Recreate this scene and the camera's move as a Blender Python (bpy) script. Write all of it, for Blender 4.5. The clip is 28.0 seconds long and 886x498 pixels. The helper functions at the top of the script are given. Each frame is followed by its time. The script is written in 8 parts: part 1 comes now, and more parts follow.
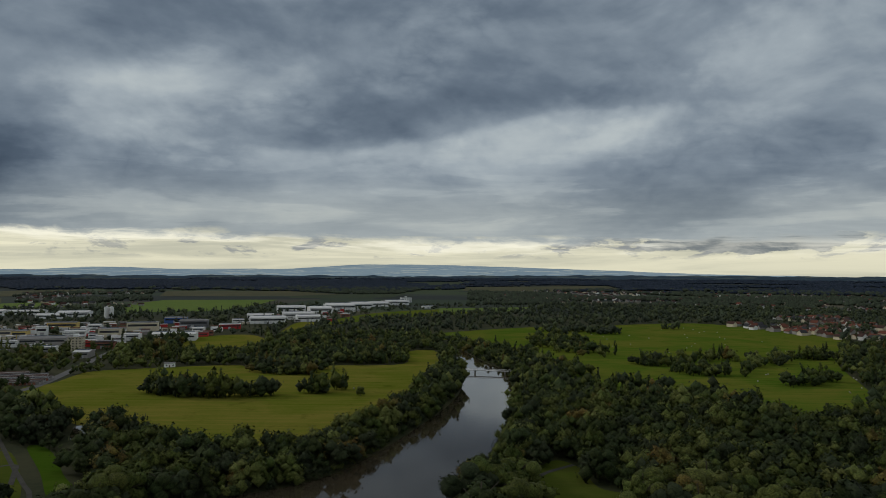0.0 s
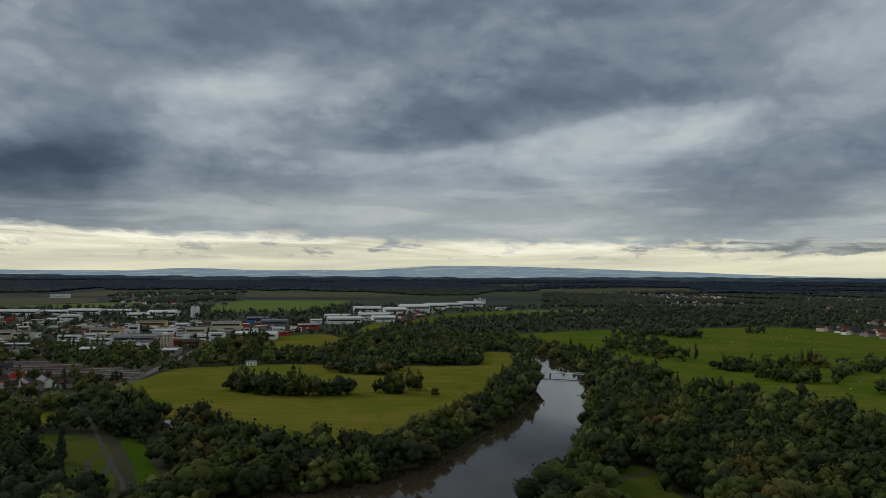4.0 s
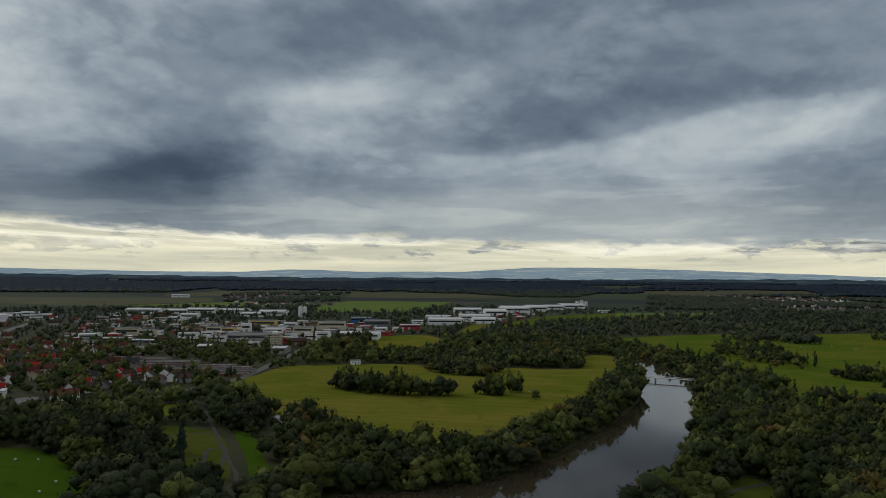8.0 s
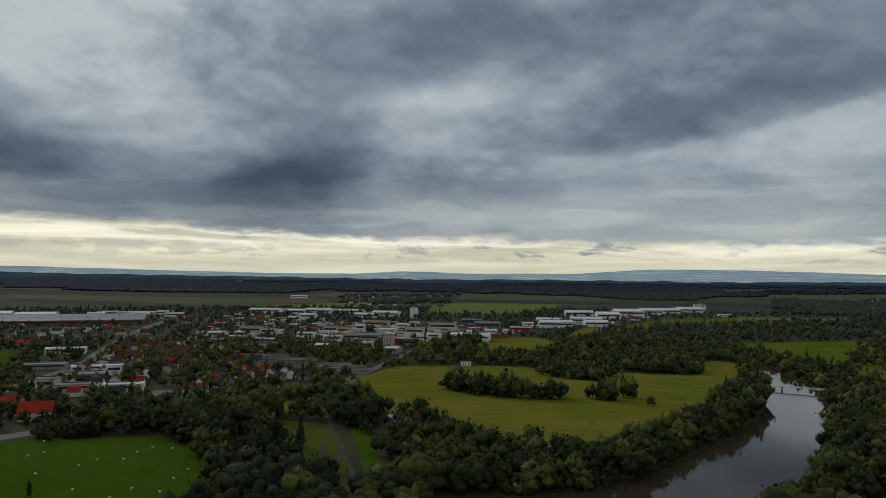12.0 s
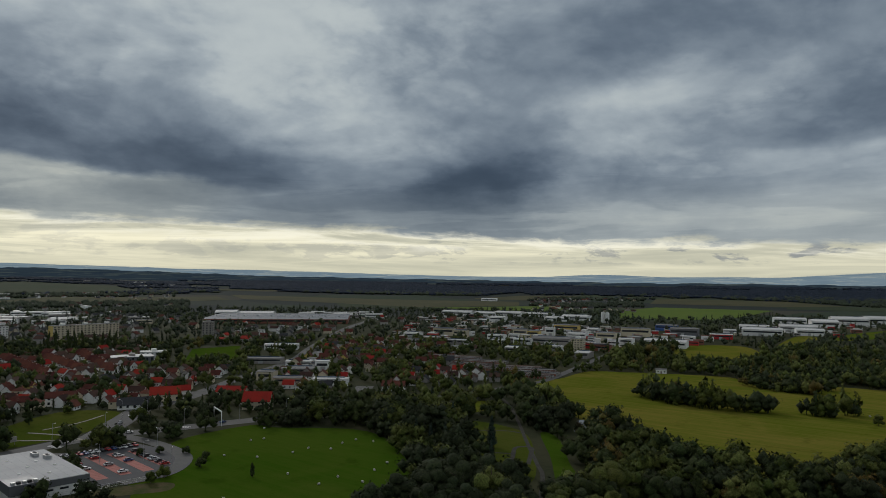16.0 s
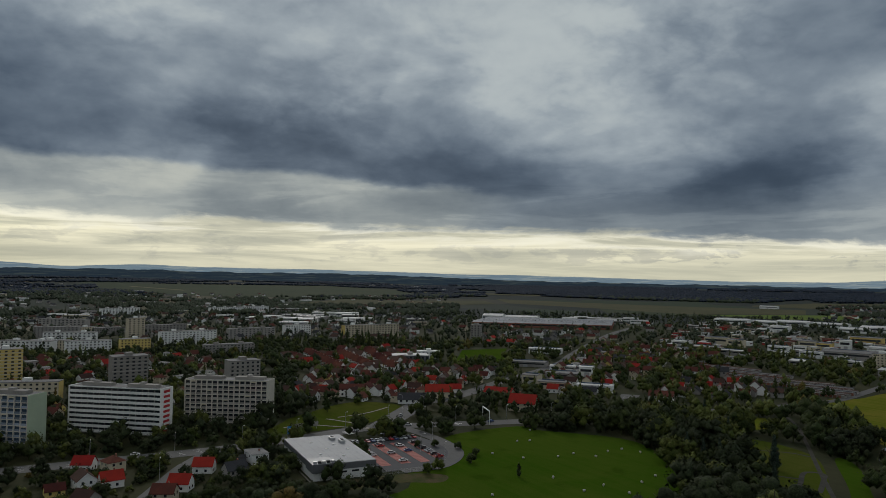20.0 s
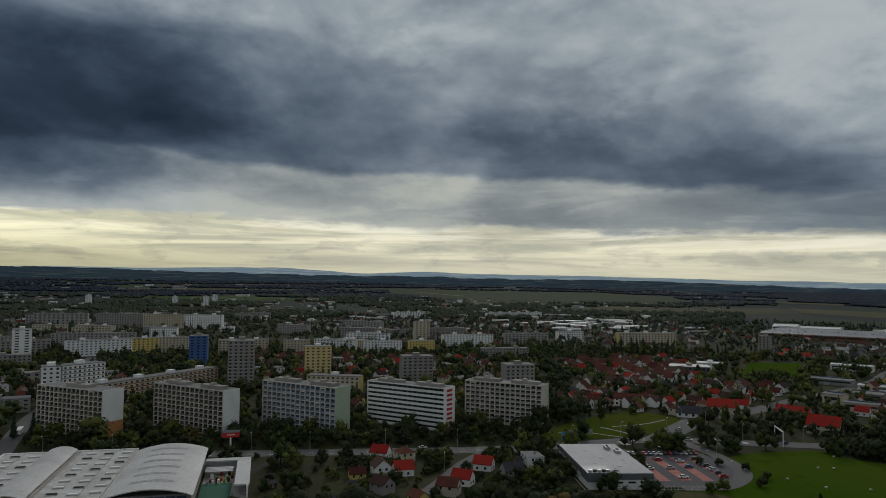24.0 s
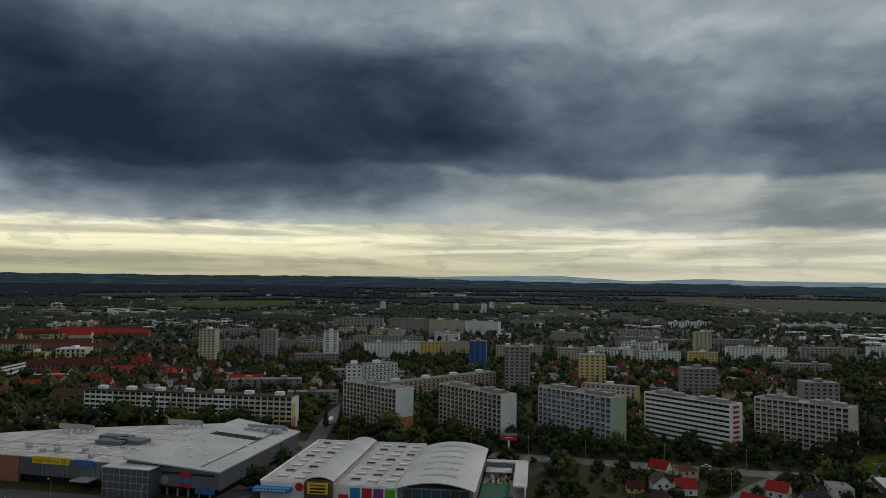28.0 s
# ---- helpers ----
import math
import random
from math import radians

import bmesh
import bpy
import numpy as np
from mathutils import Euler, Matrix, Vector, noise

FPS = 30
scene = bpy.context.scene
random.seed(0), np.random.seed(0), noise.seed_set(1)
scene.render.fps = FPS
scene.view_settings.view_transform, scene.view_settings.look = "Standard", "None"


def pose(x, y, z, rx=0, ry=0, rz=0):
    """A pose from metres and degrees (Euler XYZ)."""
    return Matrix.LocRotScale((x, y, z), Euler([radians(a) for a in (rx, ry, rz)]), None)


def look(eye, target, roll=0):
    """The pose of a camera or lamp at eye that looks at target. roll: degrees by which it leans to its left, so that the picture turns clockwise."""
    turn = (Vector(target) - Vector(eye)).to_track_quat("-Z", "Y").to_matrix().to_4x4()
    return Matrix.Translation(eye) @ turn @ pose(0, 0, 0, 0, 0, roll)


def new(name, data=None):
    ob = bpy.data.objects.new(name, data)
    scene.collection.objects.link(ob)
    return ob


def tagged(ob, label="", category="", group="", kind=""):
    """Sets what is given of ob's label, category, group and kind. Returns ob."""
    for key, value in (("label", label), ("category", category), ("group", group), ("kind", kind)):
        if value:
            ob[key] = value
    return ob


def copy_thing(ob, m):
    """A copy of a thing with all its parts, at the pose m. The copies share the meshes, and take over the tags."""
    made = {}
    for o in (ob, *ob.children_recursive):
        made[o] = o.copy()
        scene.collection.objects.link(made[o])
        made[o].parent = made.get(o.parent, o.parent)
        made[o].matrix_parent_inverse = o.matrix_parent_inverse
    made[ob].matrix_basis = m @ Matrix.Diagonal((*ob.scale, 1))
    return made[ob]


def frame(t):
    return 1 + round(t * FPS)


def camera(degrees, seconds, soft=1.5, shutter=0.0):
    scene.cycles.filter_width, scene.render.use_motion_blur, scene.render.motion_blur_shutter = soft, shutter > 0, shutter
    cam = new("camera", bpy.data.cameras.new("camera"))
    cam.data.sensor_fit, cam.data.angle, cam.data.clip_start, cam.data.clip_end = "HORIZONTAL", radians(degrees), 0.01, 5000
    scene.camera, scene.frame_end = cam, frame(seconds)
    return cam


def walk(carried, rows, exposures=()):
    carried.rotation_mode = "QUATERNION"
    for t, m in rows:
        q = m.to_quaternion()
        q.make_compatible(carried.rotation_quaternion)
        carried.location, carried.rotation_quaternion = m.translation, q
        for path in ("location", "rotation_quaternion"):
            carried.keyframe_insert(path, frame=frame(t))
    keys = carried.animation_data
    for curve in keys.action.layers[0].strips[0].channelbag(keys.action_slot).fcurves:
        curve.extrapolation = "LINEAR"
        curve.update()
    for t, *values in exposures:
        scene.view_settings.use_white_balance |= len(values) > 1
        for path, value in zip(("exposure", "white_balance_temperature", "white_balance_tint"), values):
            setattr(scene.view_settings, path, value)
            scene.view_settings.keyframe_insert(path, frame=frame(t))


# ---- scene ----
# the camera hovers at one place and turns to its left; rows: seconds, heading, pitch, lean
cam = camera(63.27, 28.0, soft=0.55)
EYE = 88.0
ROWS = [
    (0.0, 0.00, 1.798, -0.255),
    (0.5, 0.75, 1.811, -0.260),
    (1.0, 1.54, 1.823, -0.265),
    (1.5, 2.21, 1.834, -0.271),
    (2.0, 2.92, 1.846, -0.277),
    (2.5, 3.62, 1.857, -0.284),
    (3.0, 4.33, 1.867, -0.292),
    (3.5, 5.10, 1.878, -0.300),
    (5.5, 8.45, 1.918, -0.336),
    (6.0, 9.46, 1.927, -0.346),
    (6.5, 10.58, 1.937, -0.356),
    (7.0, 11.72, 1.947, -0.367),
    (7.5, 12.79, 1.957, -0.378),
    (8.0, 13.84, 1.968, -0.389),
    (8.5, 14.87, 1.978, -0.400),
    (9.0, 15.91, 1.989, -0.411),
    (9.5, 17.03, 2.000, -0.422),
    (10.0, 18.15, 2.012, -0.434),
    (10.5, 19.31, 2.023, -0.445),
    (11.0, 20.41, 2.036, -0.457),
    (11.5, 21.52, 2.049, -0.468),
    (12.0, 22.57, 2.062, -0.480),
    (12.5, 23.70, 2.076, -0.491),
    (14.5, 30.84, 2.139, -0.535),
    (15.0, 32.92, 2.157, -0.545),
    (15.5, 35.13, 2.175, -0.555),
    (16.0, 37.55, 2.195, -0.565),
    (16.5, 39.95, 2.215, -0.575),
    (17.0, 42.31, 2.237, -0.584),
    (17.5, 44.75, 2.259, -0.592),
    (18.0, 47.43, 2.283, -0.601),
    (18.5, 50.18, 2.308, -0.608),
    (19.0, 52.95, 2.334, -0.616),
    (19.5, 55.55, 2.361, -0.622),
    (20.0, 58.23, 2.390, -0.628),
    (20.5, 60.92, 2.420, -0.634),
    (21.0, 63.65, 2.451, -0.639),
    (21.5, 66.33, 2.484, -0.643),
    (23.5, 76.93, 2.631, -0.652),
    (24.0, 79.62, 2.672, -0.652),
    (24.5, 82.33, 2.715, -0.652),
    (25.0, 85.02, 2.759, -0.650),
    (25.5, 87.71, 2.805, -0.648),
    (26.0, 90.34, 2.853, -0.645),
    (26.5, 93.04, 2.903, -0.640),
    (27.0, 95.87, 2.955, -0.635),
    (27.5, 98.70, 3.009, -0.629),
    (28.0, 101.06, 3.065, -0.621),
]
walk(cam, [(t, pose(0, 0, EYE, 90 + pitch, lean, turn)) for t, turn, pitch, lean in ROWS], exposures=((0.0, 0.0), (6.0, 0.06), (12.0, 0.02), (20.0, -0.12), (25.0, -0.22), (28.0, -0.20)))

rng = random.Random(7)
nrg = np.random.RandomState(11)


# ---- nodes ----
class Tree:
    """Short-hand for building a node tree."""
    def __init__(self, nt):
        self.nt = nt

    def add(self, kind, ins=(), **props):
        n = self.nt.nodes.new(kind)
        for k, v in props.items():
            setattr(n, k, v)
        for k, v in dict(ins).items():
            self.put(n.inputs[k], v)
        return n

    def put(self, socket, v):
        if isinstance(v, bpy.types.NodeSocket):
            self.nt.links.new(v, socket)
        else:
            socket.default_value = v

    def math(self, op, a, b=0.0, c=0.0, clamp=False):
        n = self.add("ShaderNodeMath", {0: a, 1: b, 2: c}, operation=op)
        n.use_clamp = clamp
        return n.outputs[0]

    def span(self, v, a, b, c=0.0, d=1.0, smooth=True):
        n = self.add("ShaderNodeMapRange", {0: v, 1: a, 2: b, 3: c, 4: d})
        n.interpolation_type = "SMOOTHSTEP" if smooth else "LINEAR"
        return n.outputs[0]

    def mix(self, f, a, b, how="MIX"):
        n = self.add("ShaderNodeMix", data_type="RGBA", blend_type=how)
        self.put(n.inputs[0], f)
        self.put(n.inputs[6], a)
        self.put(n.inputs[7], b)
        return n.outputs[2]

    def noise(self, vec, scale, detail=4.0, rough=0.55, warp=0.0):
        n = self.add("ShaderNodeTexNoise", {"Scale": scale, "Detail": detail, "Roughness": rough, "Distortion": warp})
        if vec is not None:
            self.put(n.inputs["Vector"], vec)
        return n.outputs["Fac"]

    def vec(self, op, a, b=(0, 0, 0)):
        n = self.add("ShaderNodeVectorMath", {0: a, 1: b}, operation=op)
        return n.outputs[0]


def rgb(r, g, b):
    return (r, g, b, 1.0)


# ---- sky ----
SHELF = ((42, 5.9), (51, 6.5), (59, 7.1), (70, 8.0), (79, 8.5), (96, 9.0), (100, 9.7), (113, 9.4), (124, 8.9), (133, 8.6), (139, 8.9))


def make_world():
    world = bpy.data.worlds.new("overcast_sky")
    scene.world = world
    world.use_nodes = True
    nt = world.node_tree
    nt.nodes.clear()
    T = Tree(nt)
    d = T.add("ShaderNodeTexCoord").outputs["Generated"]
    sep = T.add("ShaderNodeSeparateXYZ", {0: d})
    x, y, z = sep.outputs
    az = T.math("MULTIPLY", T.math("ARCTAN2", T.math("MULTIPLY", x, -1.0), y), 180 / math.pi)
    el = T.math("MULTIPLY", T.math("ARCSINE", z), 180 / math.pi)
    # the cloud deck as a flat layer overhead, streaked along the wind
    h = T.math("ADD", T.math("MAXIMUM", z, 0.0), 0.07)
    deck = T.add("ShaderNodeCombineXYZ", {0: T.math("DIVIDE", x, h), 1: T.math("DIVIDE", y, h), 2: 0.0}).outputs[0]
    wind = T.add("ShaderNodeMapping", {"Vector": deck, "Rotation": (0, 0, radians(24)), "Scale": (0.62, 1.0, 1.0)}).outputs[0]
    flat = T.add("ShaderNodeCombineXYZ", {0: az, 1: el, 2: 0.0}).outputs[0]
    wob = T.add("ShaderNodeTexNoise", {"Vector": T.vec("MULTIPLY", flat, (0.10, 0.20, 1.0)), "Scale": 1.0, "Detail": 7.0, "Roughness": 0.56}).outputs["Color"]
    wob = T.add("ShaderNodeSeparateXYZ", {0: T.vec("SUBTRACT", wob, (0.5, 0.5, 0.5))}).outputs
    az2 = T.math("MULTIPLY_ADD", wob[0], 17.0, az)
    el2 = T.math("MULTIPLY_ADD", wob[1], 5.2, el)
    lift0 = T.math("MULTIPLY_ADD", T.math("SUBTRACT", T.math("MINIMUM", el, 20.0), 11.0), -0.0050, 1.36)
    lift0 = T.math("ADD", lift0, T.span(el, 20.0, 45.0, 0.0, -0.15))
    tone = lift0
    # main masses of the deck: heading, elevation, half widths, tilt, stops lighter or darker
    masses = (
        (109, 12.5, 30.0, 6.8, -1, -3.00), (135, 16.5, 15.5, 6.7, 35, -1.94), (62, 6.9, 30.0, 5.1, 3, -1.56),
        (33, 8.7, 6.4, 4.4, -29, -0.75), (50, 19.9, 13.1, 7.8, 59, 0.72), (4, 13.0, 13.5, 3.0, -8, -1.05),
        (-23, 8.0, 12.5, 3.9, -12, -0.74), (3, 19.0, 27.0, 3.4, 0, -0.62), (30, 17.6, 13.0, 4.0, -15, -0.60), (-14, 14.4, 12.0, 2.0, 0, -0.55), (8, 7.4, 19.0, 2.0, 0, -0.38),
        (91, 10.1, 24.9, 2.5, -14, 0.76), (73, 8.3, 11.6, 2.1, 4, 1.35), (90, 16.1, 5.0, 9.0, -70, 0.81),
        (-24, 16.1, 5.2, 2.1, -11, 0.49), (72, 11.0, 5.0, 7.0, -9, -0.86),
    )
    # smaller patches inside them
    patches = (
        (116, 9.3, 15.0, 4.0, 0, -0.66), (62, 8.5, 15.0, 2.5, 0, -0.51), (33.3, 7.5, 8.0, 1.6, -10, -0.60), (24.8, 12.3, 6.5, 1.9, -8, 0.30), (17, 14.7, 5.0, 1.5, -10, 0.30), (-10, 10.2, 9.0, 1.3, -8, 0.22), (86, 11.6, 7.0, 2.0, -20, -0.40), (50.5, 15.0, 2.4, 3.4, 60, 0.25), (43.5, 12.3, 4.5, 1.7, 0, 0.12), (61.3, 15.2, 1.4, 4.0, 28, 0.30),
        (104, 14.0, 10.0, 2.5, 24, -0.38), (30, 7.3, 10.0, 1.6, 0, -0.38), (110, 19.9, 15.0, 1.6, 0, 0.29),
        (67, 14.2, 6.5, 4.0, -24, -0.23), (131, 10.0, 4.0, 4.0, -24, -0.28),
        (20, 17.8, 6.5, 2.5, 0, -0.25), (104, 9.7, 10.0, 1.6, 0, 0.27), (98, 11.8, 6.5, 1.6, 0, -0.30),
        (60, 15.0, 7.0, 5.0, 0, -0.25), (76, 17.5, 10.0, 5.0, 0, 0.32), (30, 16.5, 9.0, 4.0, 0, 0.35),
    )
    for a0, e0, wa, we, tilt, lift in masses + patches:
        da, de = T.math("SUBTRACT", az2, a0), T.math("SUBTRACT", el2, e0)
        c, s = math.cos(radians(tilt)), math.sin(radians(tilt))
        u = T.math("ADD", T.math("MULTIPLY", da, c / wa), T.math("MULTIPLY", de, s / wa))
        v = T.math("ADD", T.math("MULTIPLY", da, -s / we), T.math("MULTIPLY", de, c / we))
        q = T.math("POWER", T.math("MULTIPLY", T.math("ADD", T.math("MULTIPLY", u, u), T.math("MULTIPLY", v, v)), 1.05), 1.45)
        g = T.math("EXPONENT", T.math("MULTIPLY", q, -1.0))
        tone = T.math("MULTIPLY_ADD", g, lift, tone)
    # the hard lower edge of the dark shelf, lighter cloud below it
    shelf = T.add("ShaderNodeFloatCurve", {1: T.span(az, 40.0, 140.0, 0.0, 1.0, False)})
    curve = shelf.mapping.curves[0]
    for i, (a0, e0) in enumerate(SHELF):
        if i < 2:
            curve.points[i].location = ((a0 - 40) / 100, e0 / 15)
        else:
            curve.points.new((a0 - 40) / 100, e0 / 15)
    shelf.mapping.update()
    under = T.math("SUBTRACT", T.math("MULTIPLY_ADD", wob[2], 2.6, el), T.math("MULTIPLY", shelf.outputs[0], 15.0))
    under = T.math("SUBTRACT", 1.0, T.span(under, -0.35, 0.35))
    tone = T.math("MULTIPLY_ADD", T.math("MULTIPLY", under, T.math("MULTIPLY", T.span(az, 46.0, 60.0), T.span(az, 88.0, 112.0, 1.2, 0.75))), 1.0, tone)
    # a second, fainter shelf over the river
    over = T.math("MULTIPLY_ADD", wob[2], 2.2, el)
    line = T.math("ADD", T.span(az, 8.0, -9.0, 9.0, 12.5, False), T.span(az, 8.0, 20.0, 0.0, 0.9, False))
    below = T.math("SUBTRACT", 1.0, T.span(T.math("SUBTRACT", over, line), -0.3, 0.5))
    fade = T.math("MULTIPLY", T.span(az, 20.0, 12.0), T.span(az, -22.0, -10.0))
    fade = T.math("MULTIPLY", fade, T.span(T.math("SUBTRACT", line, over), 4.5, 0.5))
    tone = T.math("MULTIPLY_ADD", T.math("MULTIPLY", below, fade), 0.55, tone)
    slant = T.add("ShaderNodeMapping", {"Vector": flat, "Rotation": (0, 0, radians(-9)), "Scale": (0.050, 0.150, 1.0)}).outputs[0]
    mid = T.math("SUBTRACT", T.noise(slant, 1.0, 6.0, 0.58, 0.9), 0.5)
    lump = T.add("ShaderNodeMapping", {"Vector": flat, "Rotation": (0, 0, radians(-24)), "Scale": (0.12, 0.19, 1.0)}).outputs[0]
    lump = T.math("SUBTRACT", T.noise(lump, 1.0, 8.0, 0.56, 0.35), 0.5)
    lump = T.math("MULTIPLY", lump, T.span(el, 4.0, 13.0, 0.55, 1.5))
    fine = T.math("SUBTRACT", T.noise(wind, 2.2, 7.0, 0.64, 0.5), 0.5)
    fine = T.math("MULTIPLY", fine, T.span(el, 5.0, 18.0, 0.38, 0.08))
    # billows: lumpy in some places, smooth in others
    curl = T.add("ShaderNodeMapping", {"Vector": flat, "Rotation": (0, 0, radians(-35)), "Scale": (0.26, 0.46, 1.0)}).outputs[0]
    curl = T.math("ABSOLUTE", T.math("SUBTRACT", T.noise(curl, 1.0, 5.0, 0.52, 0.2), 0.5))
    some = T.span(T.noise(T.vec("MULTIPLY", flat, (0.05, 0.09, 1.0)), 1.0, 2.0), 0.42, 0.6)
    curl = T.math("MULTIPLY", T.math("SUBTRACT", curl, 0.08), T.math("MULTIPLY", some, T.span(el, 4.0, 10.0, 0.6, 1.7)))
    tone = T.math("ADD", tone, curl)
    tone = T.math("ADD", tone, T.math("ADD", T.math("MULTIPLY", mid, 0.75), T.math("ADD", lump, fine)))
    # thin sheets drawn out along the horizon
    sheets = T.noise(T.add("ShaderNodeCombineXYZ", {0: T.math("MULTIPLY", az, 0.075), 1: T.math("MULTIPLY", T.math("MULTIPLY_ADD", az, 0.02, el), 0.50), 2: 3.0}).outputs[0], 1.0, 7.0, 0.55, 0.5)
    sheets = T.math("ADD", T.math("SUBTRACT", sheets, 0.5), T.span(sheets, 0.48, 0.56, -0.09, 0.09))
    tone = T.math("MULTIPLY_ADD", sheets, T.math("MULTIPLY", T.span(el, 2.0, 4.0), T.span(el, 6.0, 11.0, 1.0, 0.0)), tone)
    # relief of the deck's underside: lobes lighter on the side that faces the bright horizon
    lobe = T.add("ShaderNodeMapping", {"Vector": flat, "Rotation": (0, 0, radians(-20)), "Scale": (0.075, 0.14, 1.0)}).outputs[0]
    tilt_up = T.vec("ADD", lobe, (0.05, 0.13, 0.0))
    relief = T.math("SUBTRACT", T.noise(tilt_up, 1.0, 5.0, 0.5, 0.3), T.noise(lobe, 1.0, 5.0, 0.5, 0.3))
    tone = T.math("MULTIPLY_ADD", relief, T.span(el, 4.0, 11.0, 1.2, 2.8), tone)
    tone = T.math("SUBTRACT", tone, T.math("MULTIPLY", T.span(az, 62.0, 42.0), T.span(el, 6.0, 13.0, 0.0, 0.28)))
    tone = T.math("SMOOTH_MIN", tone, 1.75, 0.9)
    ramp = T.add("ShaderNodeValToRGB", {0: T.span(tone, -2.6, 2.4, 0.0, 1.0, False)})
    e = ramp.color_ramp.elements
    steps = (-2.6, -1.8, -1.0, -0.4, 0.2, 0.8, 1.4, 2.4)
    while len(e) < len(steps):
        e.new(0.5)
    for k, v in zip(e, steps):
        g = 0.155 * 2 ** v
        u = (v + 2.0) / 4.0
        k.position, k.color = (v + 2.6) / 5.0, rgb(g * (0.60 + 0.31 * u), g, g * (1.63 - 0.62 * u))
    # bright gap under the deck's edge, crossed by thin bars of cloud
    strips = T.noise(T.vec("MULTIPLY", flat, (0.055, 0.85, 1.0)), 1.0, 6.0, 0.6, 0.5)
    puffs = T.noise(T.vec("MULTIPLY", flat, (0.22, 0.75, 1.0)), 1.0, 7.0, 0.62, 0.3)
    edge = T.math("MULTIPLY_ADD", T.math("SUBTRACT", strips, 0.5), 2.2, T.math("MULTIPLY_ADD", T.math("SUBTRACT", puffs, 0.5), 1.7, el))
    edge = T.math("SUBTRACT", edge, T.span(az, 5.0, 95.0, 2.35, 4.75, False))
    gap = T.math("SUBTRACT", 1.0, T.span(edge, -0.35, 0.45))
    glow = T.mix(T.span(strips, 0.33, 0.66), rgb(0.52, 0.52, 0.42), rgb(1.0, 0.95, 0.71))
    low = T.span(el, 0.0, 3.2, 0.62, 0.0)
    glow = T.mix(low, glow, rgb(0.60, 0.59, 0.45))
    veil = T.math("MULTIPLY", T.span(puffs, 0.52, 0.60), T.math("MULTIPLY", T.span(el, 0.8, 1.6), T.span(az, 0.0, 60.0, 0.95, 0.25)))
    glow = T.mix(veil, glow, rgb(0.27, 0.29, 0.30))
    # a bank of ragged cumulus in the gap over the far bank of the river
    bu, bv = T.math("MULTIPLY", T.math("ADD", az, 22.5), 1 / 8.5), T.math("MULTIPLY", T.math("SUBTRACT", el, 2.35), 1 / 0.85)
    bank = T.math("ADD", T.math("MULTIPLY", bu, bu), T.math("MULTIPLY", bv, bv))
    bank = T.math("SUBTRACT", bank, T.math("MULTIPLY", T.math("SUBTRACT", T.noise(T.vec("MULTIPLY", flat, (0.30, 0.85, 1.0)), 1.0, 8.0, 0.62), 0.5), 5.0))
    glow = T.mix(T.span(bank, 1.15, 0.75), glow, T.mix(T.span(puffs, 0.4, 0.62), rgb(0.19, 0.215, 0.225), rgb(0.42, 0.43, 0.40)))
    rim = T.math("MULTIPLY", T.span(edge, -1.1, -0.3), T.span(strips, 0.42, 0.55))
    glow = T.mix(T.math("MULTIPLY", rim, 0.6), glow, rgb(1.0, 0.98, 0.84))
    dim = T.mix(T.span(el, 1.4, 3.8), rgb(0.74, 0.73, 0.64), rgb(1.25, 1.24, 1.15))
    glow = T.mix(T.span(az, 80.0, 110.0), glow, T.mix(1.0, glow, dim, "MULTIPLY"))
    lit = T.math("MULTIPLY", under, T.math("MULTIPLY", T.span(az, 46.0, 60.0), T.span(az, 108.0, 92.0)))
    lit = T.math("MAXIMUM", lit, T.span(el, 8.5, 4.0, 0.0, 0.6))
    deck_colour = T.mix(lit, ramp.outputs[0], rgb(1.07, 1.01, 0.90), "MULTIPLY")
    high = T.mix(T.span(el, 22.0, 34.0, 0.0, 0.85), deck_colour, rgb(0.41, 0.43, 0.45))
    cloud = T.mix(gap, high, glow)
    sky = T.add("ShaderNodeTexSky", sky_type="NISHITA", sun_disc=False, sun_elevation=radians(24), sun_rotation=radians(-70))
    blue = T.mix(1.0, sky.outputs[0], rgb(0.012, 0.012, 0.012), "MULTIPLY")
    out = T.mix(0.96, blue, cloud)
    bg = T.add("ShaderNodeBackground", {"Color": out, "Strength": 1.0})
    nt.links.new(bg.outputs[0], T.add("ShaderNodeOutputWorld").inputs[0])


make_world()
sun = new("sun", bpy.data.lights.new("sun", "SUN"))
sun.data.energy, sun.data.angle, sun.data.color = 0.8, radians(14), (1.0, 0.96, 0.90)
sun.matrix_world = look((-300, 110, 180), (0, 0, 0))
scene.view_settings.exposure = 0.0


